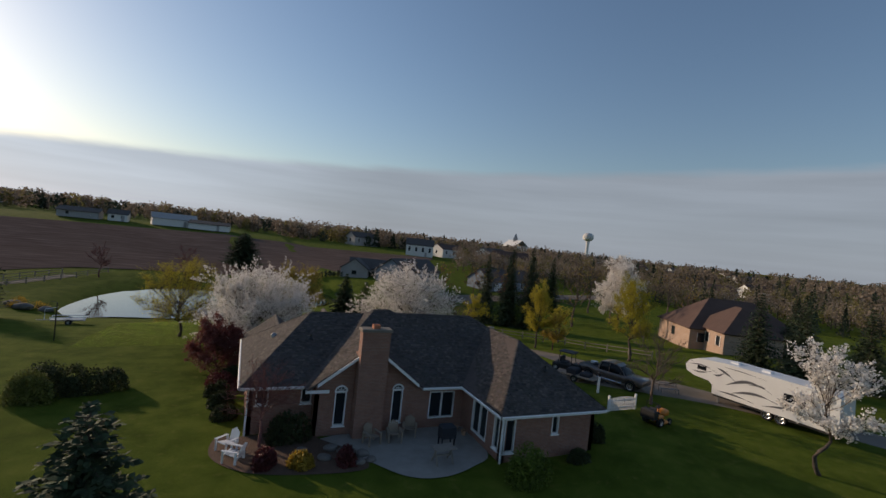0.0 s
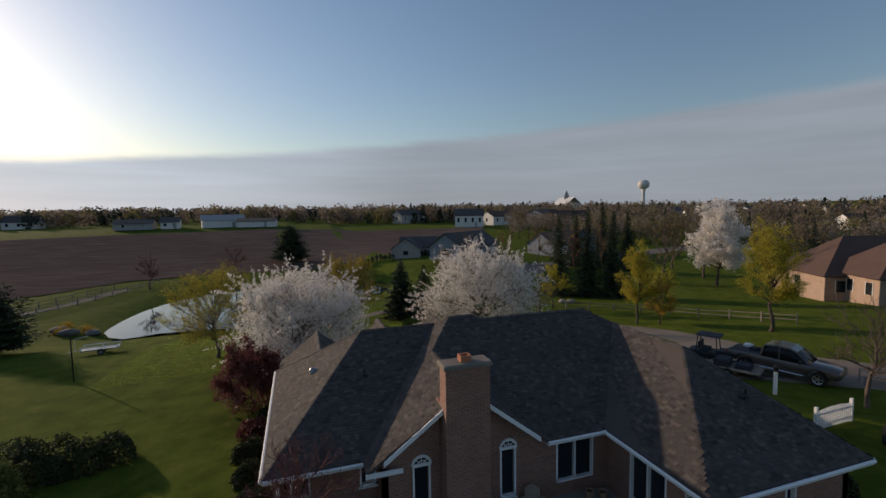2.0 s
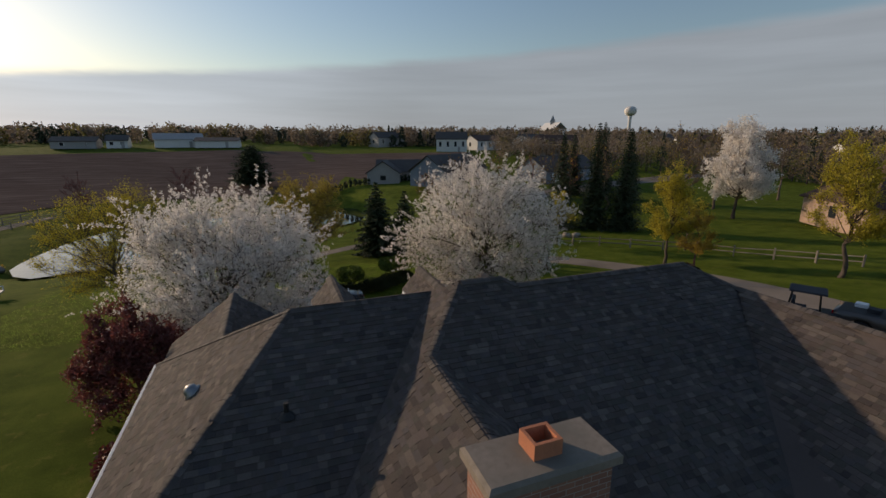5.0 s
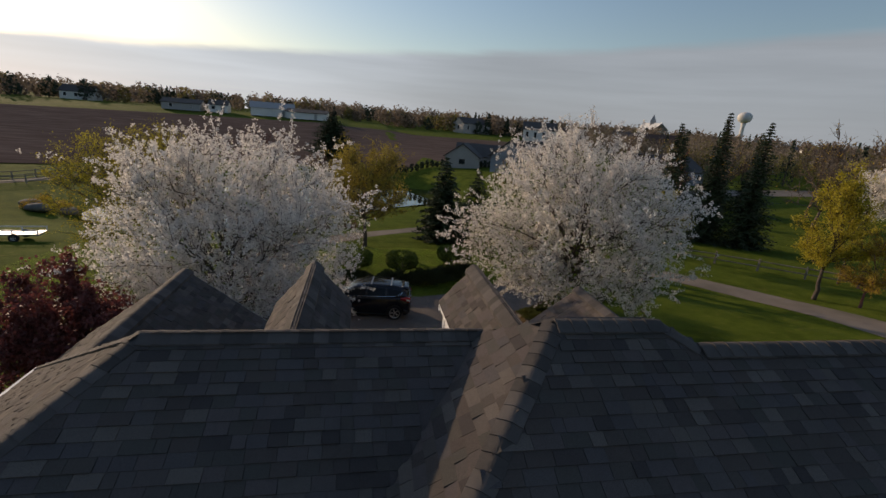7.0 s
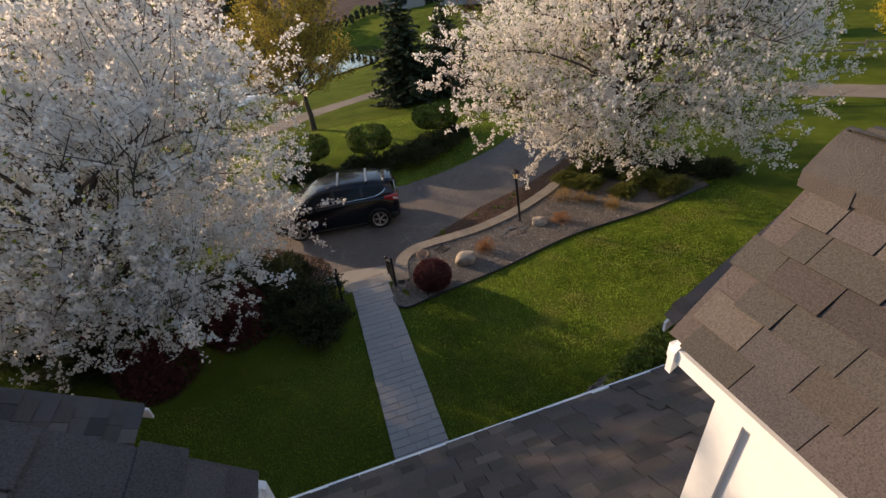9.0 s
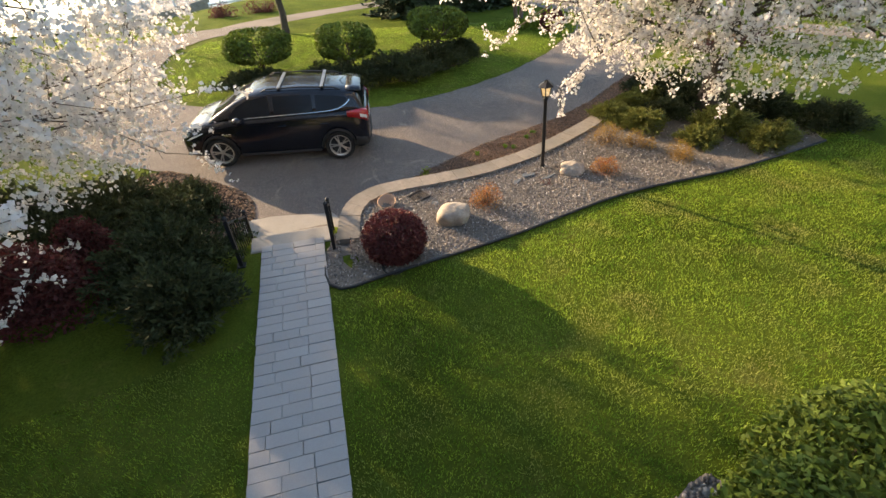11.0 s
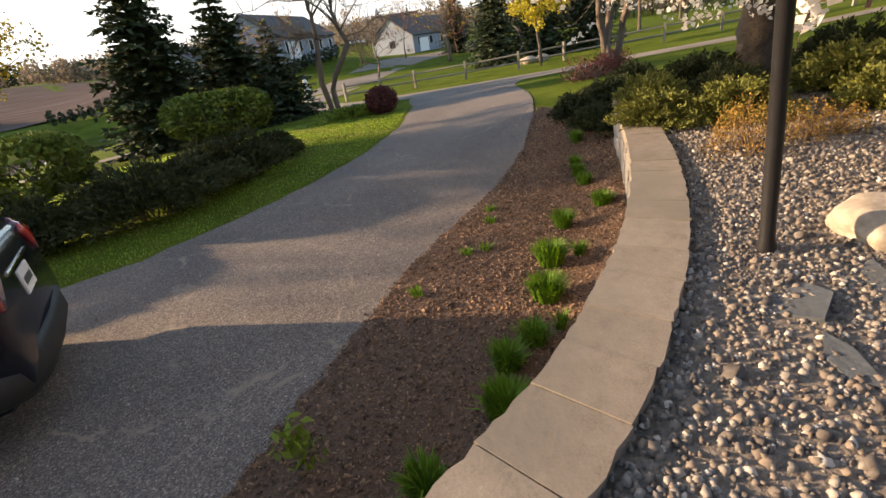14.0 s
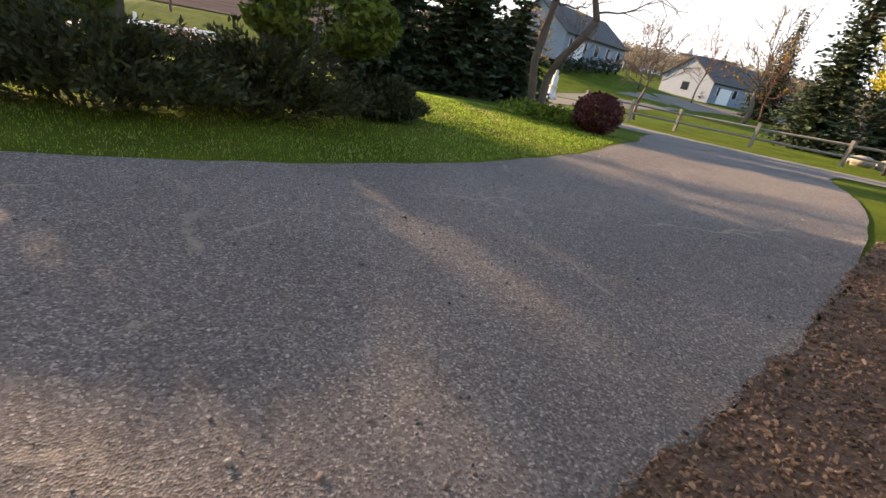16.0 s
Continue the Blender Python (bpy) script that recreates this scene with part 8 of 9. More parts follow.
for sy in (-1, 1):
    for wx in (-1.75, 1.85):
        wheel(truck, wx, sy * 0.82, 0.4, 0.27, sy, 10, 0.62)
    part("running_board", Shape().tube([(-0.9, sy * 0.98, 0.45), (1.2, sy * 0.98, 0.45)], 0.04, 6), M["chrome"], truck)
    part("pillar", Shape().tube([(0.02, sy * 0.9, 1.08), (0.0, sy * 0.73, 1.78)], 0.04, 5).tube([(1.4, sy * 0.82, 1.08), (0.75, sy * 0.71, 1.7)], 0.035, 5).tube([(-0.9, sy * 0.88, 1.1), (-0.75, sy * 0.72, 1.74)], 0.07, 5), M["truckpaint"], truck)
    part("tail_light", Shape().box(-2.78, sy * 0.84 - 0.06, 0.75, -2.72, sy * 0.84 + 0.06, 1.05), M["tail"], truck)
    part("mirror", Shape().bev(1.0, sy * 1.05 - 0.08, 1.1, 1.12, sy * 1.05 + 0.08, 1.3, 0.03), M["plastic"], truck)
part("bumper", Shape().bev(-2.88, -0.85, 0.5, -2.72, 0.85, 0.68, 0.03), M["chrome"], truck)

# utility buggy on a small trailer
buggy = thing("utility_buggy", pose(29.9, 33.2, gz(29.9, 33.2) + 0.35, 0, 0, -60), "black utility buggy with a roof parked by the lane", "utility vehicle")
part("body", Shape().bev(-1.2, -0.6, 0.25, 1.2, 0.6, 0.7, 0.1).bev(0.5, -0.5, 0.7, 1.2, 0.5, 0.85, 0.06), M["plastic"], buggy)
for sx, sy in ((-0.7, -0.55), (-0.7, 0.55), (0.5, -0.55), (0.5, 0.55)):
    part("cage_bar", Shape().tube([(sx, sy, 0.65), (sx * 0.85, sy * 0.9, 1.7)], 0.03, 6), M["blackmetal"], buggy)
part("canopy", Shape().bev(-0.75, -0.62, 1.68, 0.65, 0.62, 1.76, 0.05), M["tarp"], buggy)
part("seat", Shape().bev(-0.5, -0.5, 0.7, 0.0, 0.5, 0.85, 0.04).bev(-0.6, -0.5, 0.85, -0.45, 0.5, 1.25, 0.04), M["tarp"], buggy)
for sx in (-0.85, 0.85):
    for sy in (-1, 1):
        wheel(buggy, sx, sy * 0.6, 0.3, 0.24, sy, 8, 0.5)
utr = thing("utility_trailer", pose(29.6, 31.2, gz(29.6, 31.2), 0, 0, -62), "small flat utility trailer loaded with gear", "trailer")
part("deck", Shape().box(-1.4, -0.8, 0.42, 1.4, 0.8, 0.5), M["wood"], utr)
part("drawbar", Shape().tube([(1.4, -0.6, 0.44), (2.4, 0, 0.42), (1.4, 0.6, 0.44)], 0.04, 5), M["blackmetal"], utr)
for sy in (-1, 1):
    wheel(utr, -0.2, sy * 0.9, 0.28, 0.18, sy, 8, 0.5)
part("load", Shape().bev(-1.0, -0.6, 0.5, -0.2, 0.5, 0.95, 0.08).bev(0.1, -0.5, 0.5, 0.9, 0.4, 0.8, 0.08), M["tarp"], utr)

# fifth-wheel camper
rv = thing("camper_trailer", pose(39.2, 22.6, gz(38.5, 23), 0, 0, 96), "white fifth-wheel camper with dark swirls beside the lane", "camper")
prof_ = [(-5.0, 0.62), (-5.05, 1.6), (-4.98, 2.95), (-4.6, 3.12), (2.2, 3.2), (4.2, 3.05), (4.95, 2.72), (5.2, 2.3), (5.05, 1.85), (4.4, 1.6), (3.2, 1.5), (2.95, 1.3), (2.9, 0.62)]
part("shell", Shape().slab([(x, -1.2, z) for x, z in prof_], -2.4), M["rvwhite"], rv, "white moulded shell")
part("underframe", Shape().box(-4.9, -1.1, 0.45, 2.85, 1.1, 0.64), M["plastic"], rv)


def swoosh(x0, z0, x1, z1, w, bow, side, inv=1):
    up_, dn = [], []
    for k in range(15):
        t = k / 14
        x, z = x0 + (x1 - x0) * t, z0 + (z1 - z0) * t + bow * math.sin(math.pi * t)
        h = w * math.sin(math.pi * min(1, t * 1.25) ** 1.0) if t < 0.8 else w * (1 - t) * 2.2
        up_.append((x, side, z + max(h, 0.004)))
        dn.append((x, side, z - max(h, 0.004)))
    return Shape().slab(up_ + dn[::-1], 0.012)


for side in (-1.212, 1.2):
    for a in ((4.9, 2.45, 2.6, 2.3, 0.05, 0.2), (4.6, 2.0, 3.0, 2.35, 0.06, -0.15), (2.7, 2.7, 1.2, 2.0, 0.09, 0.1), (2.9, 2.1, 1.9, 2.7, 0.08, -0.2), (1.9, 1.6, -0.8, 2.2, 0.12, 0.35), (1.5, 1.1, -1.8, 1.3, 0.1, 0.35), (0.4, 2.1, -1.2, 1.9, 0.07, 0.22), (-0.6, 0.9, -4.6, 1.2, 0.08, 0.25), (-1.5, 1.8, -4.4, 1.5, 0.07, -0.3), (2.5, 0.95, -0.2, 0.85, 0.06, 0.1), (2.2, 2.9, -0.8, 2.75, 0.03, 0.06)):
        part("swirl", swoosh(*a, side), M["rvgrey"], rv, "dark grey swirl decal")
    part("window", Shape().box(-3.2, side - 0.015, 1.75, -1.9, side + 0.015, 2.3), M["carglass"], rv)
    part("window", Shape().box(3.5, side - 0.015, 2.2, 4.2, side + 0.015, 2.5), M["carglass"], rv)
    sg = 1 if side > 0 else -1
    for wx in (-1.0, -1.85):
        wheel(rv, wx, sg * 1.05, 0.38, 0.24, sg, 10, 0.6)
for ax in (-3.6, -0.6, 1.6):
    part("roof_vent", Shape().bev(ax, -0.3, 3.12, ax + 0.6, 0.3, 3.32, 0.06), M["white"], rv)
for sy in (-0.8, 0.8):
    part("landing_leg", Shape().box(2.5, sy - 0.06, 0.02, 2.62, sy + 0.06, 0.62), M["greymetal"], rv)

# orange garden tractor
gt = thing("garden_tractor", pose(28.4, 22.5, gz(28.4, 22.5), 0, 0, 12), "orange ride-on garden tractor on the side lawn", "tractor")
part("hood", Shape().bev(0.1, -0.28, 0.5, 0.9, 0.28, 0.85, 0.08), M["orange"], gt, "orange hood", True)
part("fender", Shape().bev(-0.75, -0.5, 0.55, -0.1, 0.5, 0.7, 0.08), M["orange"], gt)
part("seat", Shape().bev(-0.6, -0.22, 0.7, -0.15, 0.22, 0.82, 0.05).bev(-0.68, -0.22, 0.8, -0.56, 0.22, 1.12, 0.04), M["tarp"], gt)
part("steering_column", Shape().tube([(0.12, 0, 0.8), (0.0, 0, 1.05)], 0.03, 6).lathe([(0.16, 0), (0.17, 0.02), (0.15, 0.03)], 14, pose(0, 0, 1.05, 0, -25, 0)), M["plastic"], gt)
part("mower_deck", Shape().bev(-0.3, -0.55, 0.15, 0.4, 0.55, 0.32, 0.08), M["orange"], gt)
part("bagger", Shape().bev(-1.3, -0.45, 0.5, -0.8, 0.45, 1.1, 0.1), M["plastic"], gt)
part("roll_bar", Shape().tube([(-0.7, -0.4, 0.6), (-0.75, -0.4, 1.45), (-0.75, 0.4, 1.45), (-0.7, 0.4, 0.6)], 0.03, 6), M["blackmetal"], gt)
for sx, r_, w_ in ((-0.5, 0.29, 0.26), (0.65, 0.2, 0.16)):
    for sy in (-1, 1):
        wheel(gt, sx, sy * 0.46, r_, w_, sy, 6, 0.5)

# flat trailer and row boat stand near the pond
ft = thing("boat_trailer", pose(-12.7, 59.2, gz(-12.7, 59.2), 0, 0, 8), "grey flat boat trailer on the lawn near the pond", "trailer")
part("deck", Shape().box(-1.5, -0.6, 0.4, 1.3, 0.6, 0.5), M["greymetal"], ft)
part("side_rail", Shape().tube([(-1.5, -0.6, 0.75), (1.3, -0.6, 0.75)], 0.04, 5).tube([(-1.5, 0.6, 0.75), (1.3, 0.6, 0.75)], 0.04, 5), M["white"], ft)
for px in (-1.45, -0.1, 1.25):
    for sy in (-0.6, 0.6):
        part("stake", Shape().box(px - 0.03, sy - 0.03, 0.45, px + 0.03, sy + 0.03, 0.76), M["white"], ft)
part("drawbar", Shape().tube([(-1.5, 0, 0.42), (-2.6, 0, 0.4)], 0.04, 5), M["greymetal"], ft)
part("frame_post", Shape().tube([(-2.0, 0.0, 0.4), (-2.0, 0.0, 1.5), (-1.0, 0.0, 1.7)], 0.03, 5), M["white"], ft)
for sy in (-1, 1):
    wheel(ft, 0.0, sy * 0.7, 0.28, 0.18, sy, 8, 0.5)

# ---- neighbours and distance ----


def simple_house(name, x, y, w, d, h, rise, turn, wall_m, roof_m, label, category="house", group="", hip=False, wins=3, garage=False, z=None):
    """A house of walls, pitched or hipped roof, windows and a door; ridge along its width."""
    root = thing(name, pose(x, y, (gz(x, y) if z is None else z) - 0.2, 0, 0, turn), label, category, group)
    part("wall", Shape().box(-w / 2, -d / 2, 0, w / 2, d / 2, h), wall_m, root)
    o, r0 = 0.4, (d / 2 if hip else 0)
    rf = Shape()
    A, B, C, D = (-w / 2 - o, -d / 2 - o, h), (w / 2 + o, -d / 2 - o, h), (w / 2 + o, d / 2 + o, h), (-w / 2 - o, d / 2 + o, h)
    E_, F_ = (-w / 2 - o + r0, 0, h + rise), (w / 2 + o - r0, 0, h + rise)
    rf.slab([A, B, F_, E_], 0.15).slab([C, D, E_, F_], 0.15)
    if hip:
        rf.slab([B, C, F_], 0.15).slab([D, A, E_], 0.15)
    part("roof", rf, roof_m, root)
    if not hip:
        for sx in (-w / 2, w / 2):
            gb = Shape()
            gb.add([(sx - 0.05, -d / 2, h), (sx - 0.05, d / 2, h), (sx - 0.05, 0, h + rise - 0.2), (sx + 0.05, -d / 2, h), (sx + 0.05, d / 2, h), (sx + 0.05, 0, h + rise - 0.2)], [(0, 2, 1), (3, 4, 5), (0, 3, 5, 2), (1, 2, 5, 4)])
            part("gable", gb, wall_m, root)
    for sd in (-1, 1):
        for k in range(wins):
            px = -w / 2 + w * (k + 0.5) / wins
            wn_ = part("window", Shape().box(px - 0.5, sd * (d / 2 + 0.02) - 0.02, h * 0.42, px + 0.5, sd * (d / 2 + 0.02) + 0.02, h * 0.82), M["winglass"], root)
            part("frame", Shape().box(px - 0.58, sd * (d / 2 + 0.01) - 0.02, h * 0.40, px - 0.5, sd * (d / 2 + 0.03) + 0.03, h * 0.84).box(px + 0.5, sd * (d / 2 + 0.01) - 0.02, h * 0.40, px + 0.58, sd * (d / 2 + 0.03) + 0.03, h * 0.84), M["white"], wn_)
    part("door", Shape().box(w * 0.2, -d / 2 - 0.06, 0, w * 0.2 + 0.95, -d / 2 - 0.01, 2.1), M["greysiding"], root)
    part("window", Shape().box(-w / 2 - 0.04, -0.6, h * 0.42, -w / 2 + 0.02, 0.6, h * 0.82), M["winglass"], root)
    if garage:
        part("garage_door", Shape().box(-w * 0.4, -d / 2 - 0.06, 0.1, -w * 0.4 + 3, -d / 2 - 0.01, 2.3), M["white"], root)
    return root


simple_house("neighbour_house", 76, 49.5, 17, 11, 3.4, 4.6, -28, M["tan_brick"], M["brownroof"], "tan brick neighbour house with a brown hip roof", hip=True, wins=5)
simple_house("neighbour_wing", 71, 45.0, 9, 8, 3.4, 3.6, 62, M["tan_brick"], M["brownroof"], "tan brick wing with a brown hip roof", hip=True, wins=3)
simple_house("gabled_house", 36.5, 124, 13, 7, 2.4, 2.6, -18, M["greysiding"], M["darkroof"], "pale gabled house with a dark roof beyond the pond", wins=4)
simple_house("gabled_house", 30.6, 120.5, 7, 7, 2.5, 2.7, 70, M["greysiding"], M["darkroof"], "grey gable end with a small window beyond the pond", wins=2)
simple_house("blue_house", 40.2, 105, 16, 8, 2.8, 3.0, 38, M["bluesiding"], M["darkroof"], "blue-grey house across the street", wins=5, garage=True)
simple_house("grey_ranch", 74, 117, 20, 9, 2.9, 3.2, 18, M["bluesiding"], M["darkroof"], "long low grey house across the street", wins=5, garage=True)
# pole barns past the field
simple_house("pole_barn", -53, 206, 12, 9, 2.4, 1.5, 4, M["greysiding"], M["darkroof"], "low brown farm shed past the field", "barn", "farm sheds", wins=2)
simple_house("pole_barn", -41.5, 207, 6, 7, 2.6, 1.8, 4, M["vinyl"], M["darkroof"], "small pale farm shed past the field", "barn", "farm sheds", wins=2)
simple_house("pole_barn", -24, 210, 15, 11, 2.8, 2.2, 12, M["vinyl"], M["greysiding"], "large white pole barn past the field", "barn", "farm sheds", wins=0)
simple_house("pole_barn", -10.5, 205, 14, 8, 2.4, 1.2, -4, M["vinyl"], M["darkroof"], "long white barn with a dark roof past the field", "barn", "farm sheds", wins=0)
simple_house("white_house", 81, 207, 13, 9, 5.2, 3.2, -20, M["vinyl"], M["darkroof"], "two-storey white house on the village edge", wins=4)
vr = np.random.default_rng(31)
vill = []
for i in range(34):
    a = radians(vr.uniform(13, 62))
    dd = vr.uniform(190, 420)
    px, py = 5 + dd * math.sin(a), 12 + dd * math.cos(a)
    simple_house("village_house", px, py, vr.uniform(10, 16), vr.uniform(8, 10), vr.uniform(2.8, 5.0), vr.uniform(2.4, 3.6), vr.uniform(-40, 40), M["vinyl"] if i % 3 else M["greysiding"], M["darkroof"] if i % 2 else M["brownroof"], "pale village house with a dark pitched roof" if i % 3 else "grey village house with a pitched roof", group="village houses", wins=3)
for i in range(8):
    a = radians(vr.uniform(-32, -6))
    dd = vr.uniform(240, 380)
    simple_house("farm_house", 5 + dd * math.sin(a), 12 + dd * math.cos(a), 11, 8, 3.0, 2.6, vr.uniform(-30, 30), M["vinyl"], M["darkroof"], "distant pale farmhouse among trees", group="farmhouses", wins=3)

# water tower
wt = thing("water_tower", pose(407, 457, 10), "pale ball-topped water tower above the village", "water tower")
part("stem", Shape().lathe([(4.5, 0), (2.4, 4), (1.7, 20), (2.6, 26)], 16), M["statue"], wt, smooth=True)
part("tank", Shape().lathe([(2.6, 25.5), (5.4, 27), (6.9, 30), (6.6, 33.2), (4.5, 35.6), (0.1, 36.6)], 24), M["statue"], wt, "pale round tank", True)
steeple = thing("church", pose(215, 330, 10), "small church with a thin spire", "church")
part("nave", Shape().box(-6, -10, 0, 6, 10, 7).slab([(-6.5, -10.5, 7), (-6.5, 10.5, 7), (0, 10.5, 12), (0, -10.5, 12)], -0.2).slab([(6.5, -10.5, 7), (0, -10.5, 12), (0, 10.5, 12), (6.5, 10.5, 7)], 0.2), M["vinyl"], steeple)
part("spire", Shape().lathe([(2.2, 0), (2.2, 13), (2.4, 13.2), (0.05, 18)], 4), M["greysiding"], steeple)

# arborvitae hedge near the gabled house
hp = []
hr = np.random.default_rng(8)
for k in range(26):
    a = (14 + k * 1.05, 117 + k * 0.12 + hr.uniform(-0.2, 0.2))
    hz = gz(*a)
    hh = hr.uniform(1.3, 1.9)
    u = unit(90, hr) * np.array([0.45, 0.45, hh / 2]) * hr.uniform(0.5, 1, size=(90, 1))
    hp.append(u + np.array([a[0], a[1], hz + hh * 0.5]))
hedge = tagged(new("hedge"), "row of small dark arborvitae", "hedge", kind="stuff")
quads_mesh("foliage", leaf_quads(np.concatenate(hp), 0.35, hr, 1, 0.0, 1.4), M["farpine"], hedge, kind="stuff")
for i, (px, py, n_) in enumerate(((36, 96, 7), (66, 111, 9))):
    hp = []
    for k in range(n_):
        a = (px + k * 1.6, py + k * 0.9)
        u = unit(110, hr) * np.array([0.7, 0.7, 0.9]) * hr.uniform(0.5, 1, size=(110, 1))
        hp.append(u + np.array([a[0], a[1], gz(*a) + 0.9]))
    hd = tagged(new("hedge"), "dark clipped foundation hedge", "hedge", kind="stuff")
    quads_mesh("foliage", leaf_quads(np.concatenate(hp), 0.3, hr, 1, 0.0, 1.4), M["farpine"], hd, kind="stuff")

# the woods and hedgerows along the horizon
fr = np.random.default_rng(17)


def far_wood(name, n, material, label, tall, leaf, spread, az, dist, clumps, cone=False):
    c, tr = [], Shape()
    far = leaf > 0.75
    for i in range(n):
        a, dd = radians(fr.uniform(*az)), dist[0] + (dist[1] - dist[0]) * fr.uniform() ** 1.4
        px, py = 8 + dd * math.sin(a), 15 + dd * math.cos(a)
        if in_poly(np.array([px]), np.array([py]), field_poly)[0] or (-60 < px < 5 and 190 < py < 222):
            continue
        z, h = gz(px, py), fr.uniform(*tall) * (0.86 if far else 1.0)
        u = unit(clumps, fr) * fr.uniform(0.25, 1, size=(clumps, 1)) ** 0.45
        if cone:
            t = fr.uniform(0, 1, size=clumps) ** 1.3
            u = np.stack([u[:, 0] * (1 - t) * spread * h, u[:, 1] * (1 - t) * spread * h, (0.04 + 0.94 * t) * h], 1)
        elif far:
            # a full crown reaching low, with a softly lobed top
            lob = 1 + 0.14 * np.sin(3 * np.arctan2(u[:, 1], u[:, 0]) + i)
            u = u * np.array([0.62 * spread * h, 0.62 * spread * h, 0.5 * h]) * lob[:, None] + np.array([0, 0, h * 0.47])
            u[:, 2] = np.abs(u[:, 2])
        else:
            lob = fr.normal(size=(5, 3)) * np.array([0.28, 0.28, 0.18])
            u = u * 0.62 + lob[fr.integers(0, 5, clumps)]
            u = u * np.array([spread * h, spread * h, 0.5 * h]) + np.array([0, 0, h * 0.5])
        c.append(u + np.array([px, py, z]))
        if dd < 220:
            tr.tube([(px, py, z - 0.3), (px, py, z + h * 0.55)], [h * 0.022, h * 0.01], 4, False)
    if far:
        leaf *= 1.25
    root = tagged(new(name), label, "trees", kind="stuff")
    if tr.v:
        part("trunks", tr, M["bark"], root, kind="stuff")
    quads_mesh("crowns", leaf_quads(np.concatenate(c), leaf, fr, 1, 0.0, 1.25), M[material], root, kind="stuff")


far_wood("bare_woods", 620, "brownwood", "brown leafless woods along the horizon", (7, 11), 0.8, 0.6, (-66, 6), (240, 560), 110)
far_wood("bare_woods", 800, "brownwood", "brown leafless woods beyond the village", (8, 13.5), 0.85, 0.55, (4, 100), (240, 560), 120)
far_wood("bare_woods", 300, "brownwood", "brown leafless trees behind the lawns", (6.5, 11), 0.5, 0.5, (26, 100), (150, 260), 200)
far_wood("olive_woods", 420, "farolive", "trees with olive spring leaves in the distance", (7, 11), 0.85, 0.6, (-66, 100), (240, 520), 110)
far_wood("olive_woods", 150, "farolive", "olive budding trees behind the lawns", (6, 10), 0.5, 0.5, (24, 100), (150, 260), 200)
far_wood("evergreens", 110, "farpine", "scattered dark evergreens in the distance", (9, 13), 1.1, 0.32, (8, 100), (225, 520), 90, True)
far_wood("evergreens", 40, "farpine", "dark evergreens behind the lawns", (8, 13), 0.5, 0.22, (33, 100), (140, 260), 240, True)
far_wood("shade_woods", 200, "farpine", "dark hedgerow trees far off", (6, 10), 0.85, 0.6, (-66, 60), (235, 480), 110)
far_wood("rear_woods", 260, "brownwood", "leafless trees behind the back lawn", (7, 12), 0.9, 0.4, (100, 294), (90, 320), 60)

# ---- fine pieces: pavers, pebbles, bark chips, grass blades, near shingles ----
prng = np.random.default_rng(3)
walk_thing = thing("pavement", pose(0, 0, 0), "straight front walk of grey concrete pavers", "walk", kind="structure")
part("walk_base", Shape().box(9.48, 35.0, 0.3, 10.39, 42.22, 0.874), M["concrete"], walk_thing)
pav = {}
r_ = 0
while 35.2 + r_ * 0.15 < 42.15:
    x_ = 9.475
    for w_ in ((0.31, 0.31, 0.30), (0.23, 0.38, 0.31), (0.38, 0.23, 0.31), (0.155, 0.31, 0.31, 0.145), (0.2, 0.31, 0.41))[prng.integers(0, 5)]:
        if w_ not in pav:
            pav[w_] = Shape().bev(0.002, 0.002, 0, w_ - 0.002, 0.148, 0.03, 0.005).mesh("paver", M["paver"])
        ob = new("paver", pav[w_])
        ob.parent = walk_thing
        ob.matrix_world = pose(x_ + prng.uniform(-0.004, 0.004), 35.2 + r_ * 0.15, 0.872 + prng.uniform(-0.003, 0.003) , prng.uniform(-0.4, 0.4), prng.uniform(-0.4, 0.4), prng.uniform(-0.4, 0.4))
        x_ += w_
    r_ += 1

for tab in near_tabs:
    t_ = Shape()
    tab_shape(t_, tab)
    part("shingle", t_, M["shingle_piece"], roof_ob)


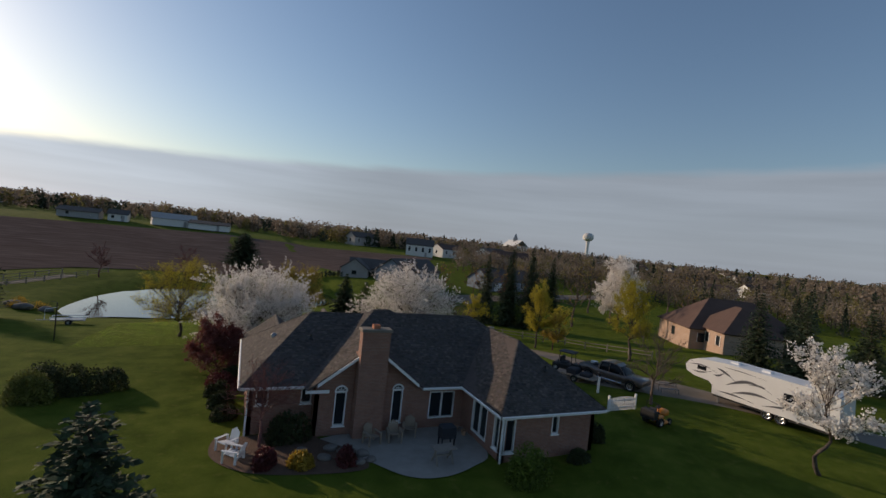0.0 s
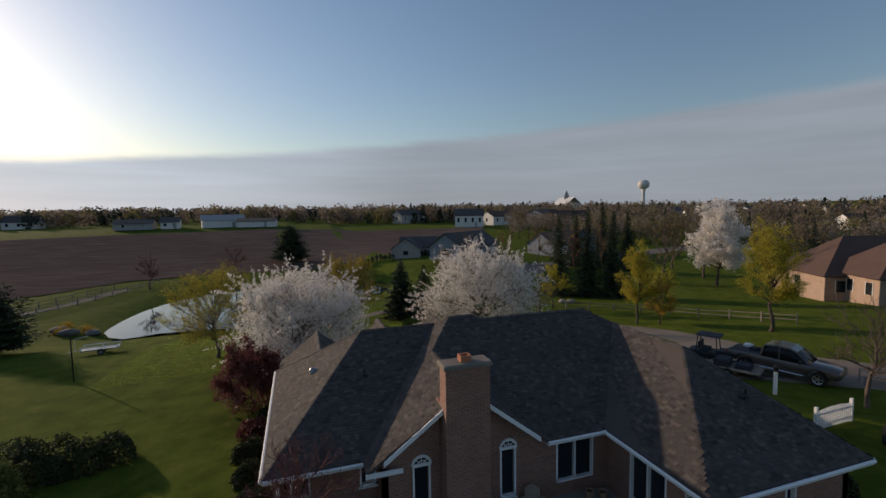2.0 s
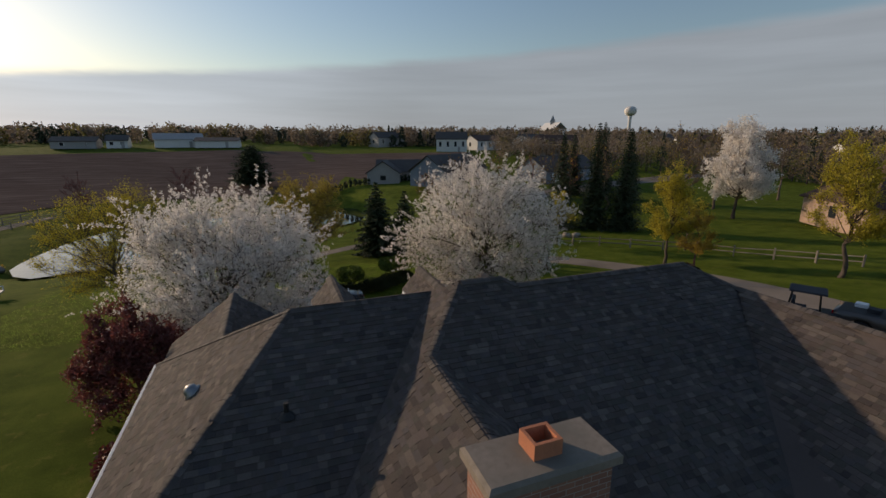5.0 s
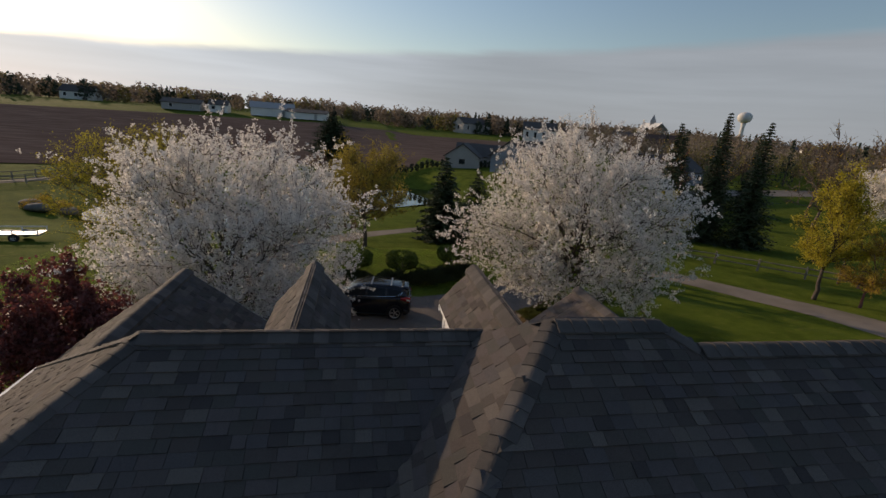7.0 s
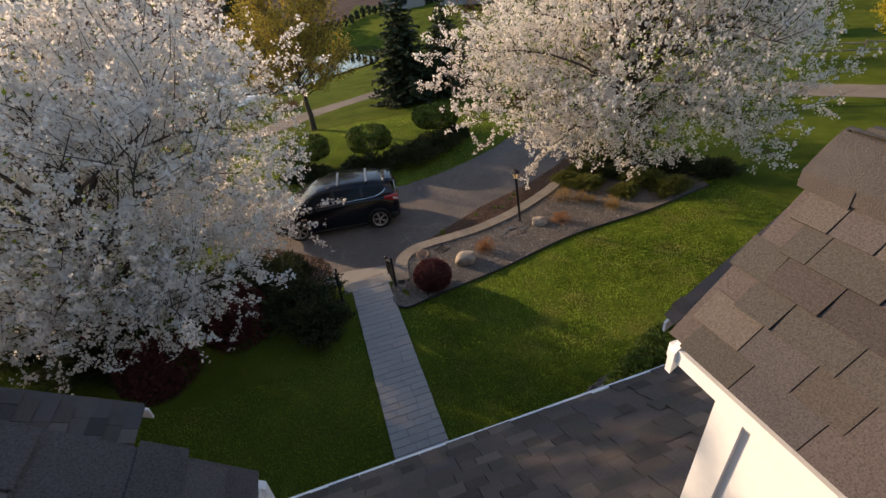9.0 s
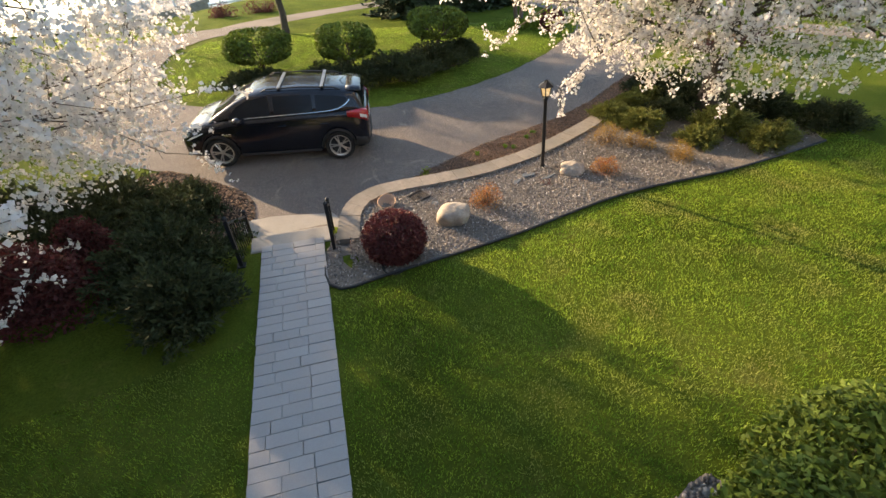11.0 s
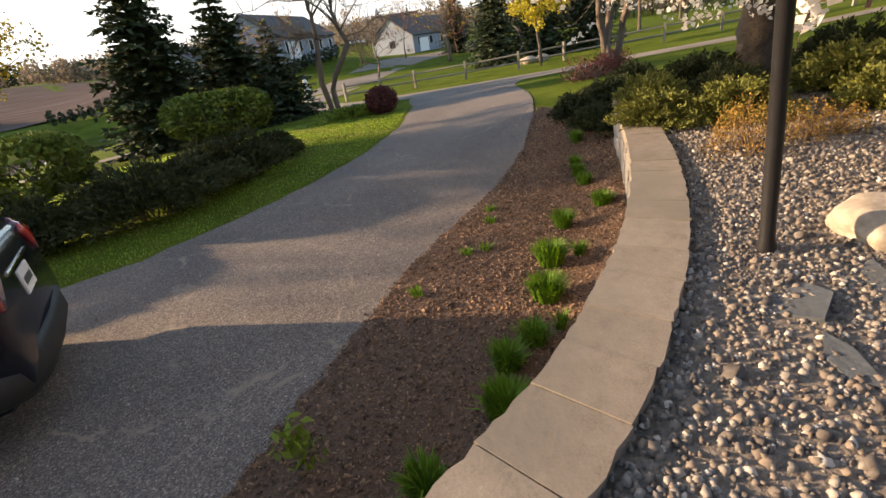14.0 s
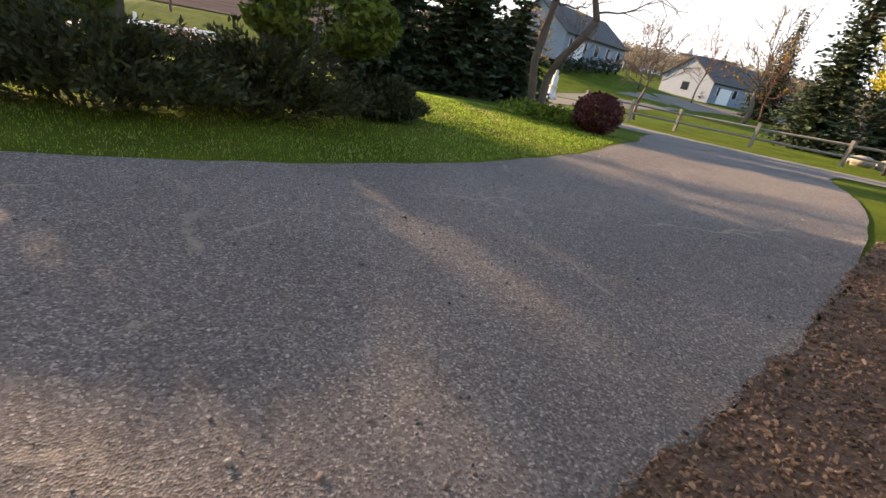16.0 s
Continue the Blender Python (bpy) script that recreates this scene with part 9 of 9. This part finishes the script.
def pebbles(name, poly, n, size, material, label, category, zfun, flat=0.6, seed=1, parent_kind="stuff", density=None, slim=(0.6, 1.0)):
    """Small stones or chips, each a rough six-sided lump, scattered in a polygon."""
    rng = np.random.default_rng(seed)
    xs, ys = [p[0] for p in poly], [p[1] for p in poly]
    px, py = rng.uniform(min(xs), max(xs), n * 4), rng.uniform(min(ys), max(ys), n * 4)
    ok = in_poly(px, py, poly)
    if density is not None:
        ok &= rng.uniform(size=px.shape) < density(px, py)
    px, py = px[ok][:n], py[ok][:n]
    k = len(px)
    z = zfun(px, py)
    a = np.arange(5) / 5 * 2 * np.pi
    base = np.concatenate([np.stack([np.cos(a), np.sin(a), np.zeros(5)], 1), np.stack([0.62 * np.cos(a + 0.5), 0.62 * np.sin(a + 0.5), np.ones(5)], 1)])
    v = np.repeat(base[None], k, 0) * rng.uniform(0.75, 1.25, size=(k, 10, 1))
    s = size * np.exp(rng.normal(size=(k, 1, 1)) * 0.32) * 0.5
    el = rng.uniform(*slim, size=(k, 1))
    v[:, :, 1] *= el
    v = v * s
    v[:, :, 2] *= flat * 1.4
    th = rng.uniform(0, 6.283, size=(k, 1))
    x = v[:, :, 0] * np.cos(th) - v[:, :, 1] * np.sin(th)
    y = v[:, :, 0] * np.sin(th) + v[:, :, 1] * np.cos(th)
    zz = v[:, :, 2] + x * rng.normal(size=(k, 1)) * 0.3 + y * rng.normal(size=(k, 1)) * 0.3
    vv = np.stack([x + px[:, None], y + py[:, None], zz + z[:, None] - 0.002], -1).reshape(-1, 3)
    f = []
    for i in range(5):
        j = (i + 1) % 5
        f.append((i, j, 5 + j, 5 + i))
    base_f = np.array(f)
    quads = (base_f[None] + (np.arange(k) * 10)[:, None, None]).reshape(-1, 4)
    tops = (np.array([[5, 6, 7, 8, 9]])[None] + (np.arange(k) * 10)[:, None, None]).reshape(-1, 5)
    me_ = bpy.data.meshes.new(name)
    me_.from_pydata(vv.tolist(), [], quads.tolist() + tops.tolist())
    me_.materials.append(material)
    me_.polygons.foreach_set("use_smooth", [flat > 0.4] * len(me_.polygons))
    return tagged(new(name, me_), label, category, kind="stuff")


chip_poly = [(px, py + (0.0 if py < np.interp(px, WALL_X, WALL_Y) + 0.3 else 0.03)) for px, py in mulch_poly]
pebbles("pebbles", gravel_poly, 34000, 0.025, M["pebble"], "loose grey and tan pebbles in the bed", "pebbles", lambda a, b: ground_z(a, b) + 0.035, 0.6, 1, density=lambda a, b: 1 - 0.85 * smooth01(a, 16.5, 18.5))
pebbles("bark_chips", chip_poly, 27000, 0.019, M["chip"], "loose brown bark chips", "bark chips", lambda a, b: mulch_z(a, b) + 0.05, 0.4, 2, slim=(0.25, 0.7))
pebbles("bark_chips", chip_poly, 6000, 0.029, M["chip"], "coarse brown bark pieces lying on the mulch", "bark chips", lambda a, b: mulch_z(a, b) + 0.05, 0.38, 12, slim=(0.2, 0.6))
pebbles("leaf_bits", litter_poly, 3500, 0.05, M["chip"], "brown fallen leaf bits beside the drive", "leaf litter", lambda a, b: ground_z(a, b) + 0.035, 0.3, 14, slim=(0.4, 0.9))
pebbles("drive_grit", drive_poly, 9000, 0.016, M["pebble"], "fine loose grit on the asphalt", "grit", lambda a, b: ground_z(a, b) + 0.022, 0.6, 3, density=lambda a, b: np.exp(-((a - 15.6) ** 2 + (b - 47.6) ** 2) / 14))
rear_grav = curve_pts([(11.9, 36.4), (13.4, 36.6), (13.6, 37.6), (12.6, 37.3), (11.2, 36.9)], 0.2, True)
draped("gravel_strip", rear_grav, 0.02, M["gravel"], 0.2, "pebble strip along the front of the house", "gravel")
pebbles("pebbles", rear_grav, 1600, 0.05, M["pebble"], "loose pebbles along the front of the house", "pebbles", lambda a, b: ground_z(a, b) + 0.02, 0.6, 4)


def lawn_blades(name, poly, n, h, seed, keep_out=()):
    rng = np.random.default_rng(seed)
    xs, ys = [p[0] for p in poly], [p[1] for p in poly]
    px, py = rng.uniform(min(xs), max(xs), n * 2), rng.uniform(min(ys), max(ys), n * 2)
    ok = in_poly(px, py, poly)
    for q in keep_out:
        ok &= ~in_poly(px, py, q)
    px, py = px[ok][:n], py[ok][:n]
    k = len(px)
    b = np.stack([px, py, ground_z(px, py) - 0.005], 1)
    a = rng.uniform(0, 6.283, k)
    d, s = np.stack([np.cos(a), np.sin(a), np.zeros(k)], 1), np.stack([-np.sin(a), np.cos(a), np.zeros(k)], 1)
    patch = 0.6 + 0.8 * np.array([noise.noise(Vector((u * 1.4, v * 1.4, 0))) * 0.5 + 0.5 for u, v in zip(px, py)])[:, None]
    ln = h * patch * rng.uniform(0.6, 1.25, size=(k, 1))
    w = (0.0025 + 0.06 * h) * rng.uniform(0.7, 1.4, size=(k, 1))
    lean = rng.uniform(0.2, 0.9, size=(k, 1))
    e = b + np.array([0, 0, 1]) * ln + d * ln * lean
    return tagged(quads_mesh(name, np.stack([b - s * w, b + s * w, e + s * w * 0.3, e - s * w * 0.3], 1), M["lawnblade"]), "short green lawn grass in front of the house", "grass", kind="stuff")


walk_strip = [(9.44, 30), (10.43, 30), (10.43, 42.4), (9.44, 42.4)]
lawn_blades("grass", [(4.5, 36.0), (20.5, 36.0), (21.5, 43.5), (18, 42.25), (15.6, 42.05), (13.2, 41.45), (11.3, 41.1), (10.55, 40.97), (9.9, 41.2), (9.3, 40.4), (6.5, 39.8), (4.5, 40.2)], 180000, 0.03, 5, (walk_strip, rear_grav))
lawn_blades("grass", [(p, q) for p, q in ((10.2, 49.95), (12.3, 49.6), (14.35, 50.05), (16.2, 50.95), (17.3, 51.6), (19.4, 53.1), (20.4, 54.2), (22.0, 55.9), (21.8, 59), (12, 60), (6.4, 59.5), (5.6, 57.0), (5.5, 54.6), (6.2, 52.0), (8.0, 50.9))], 95000, 0.03, 6)
lawn_blades("grass", [(-9, 46), (1.6, 47.5), (2.0, 52), (1.9, 56), (4.5, 61), (2, 65), (-4, 66), (-9, 60)], 26000, 0.06, 7)
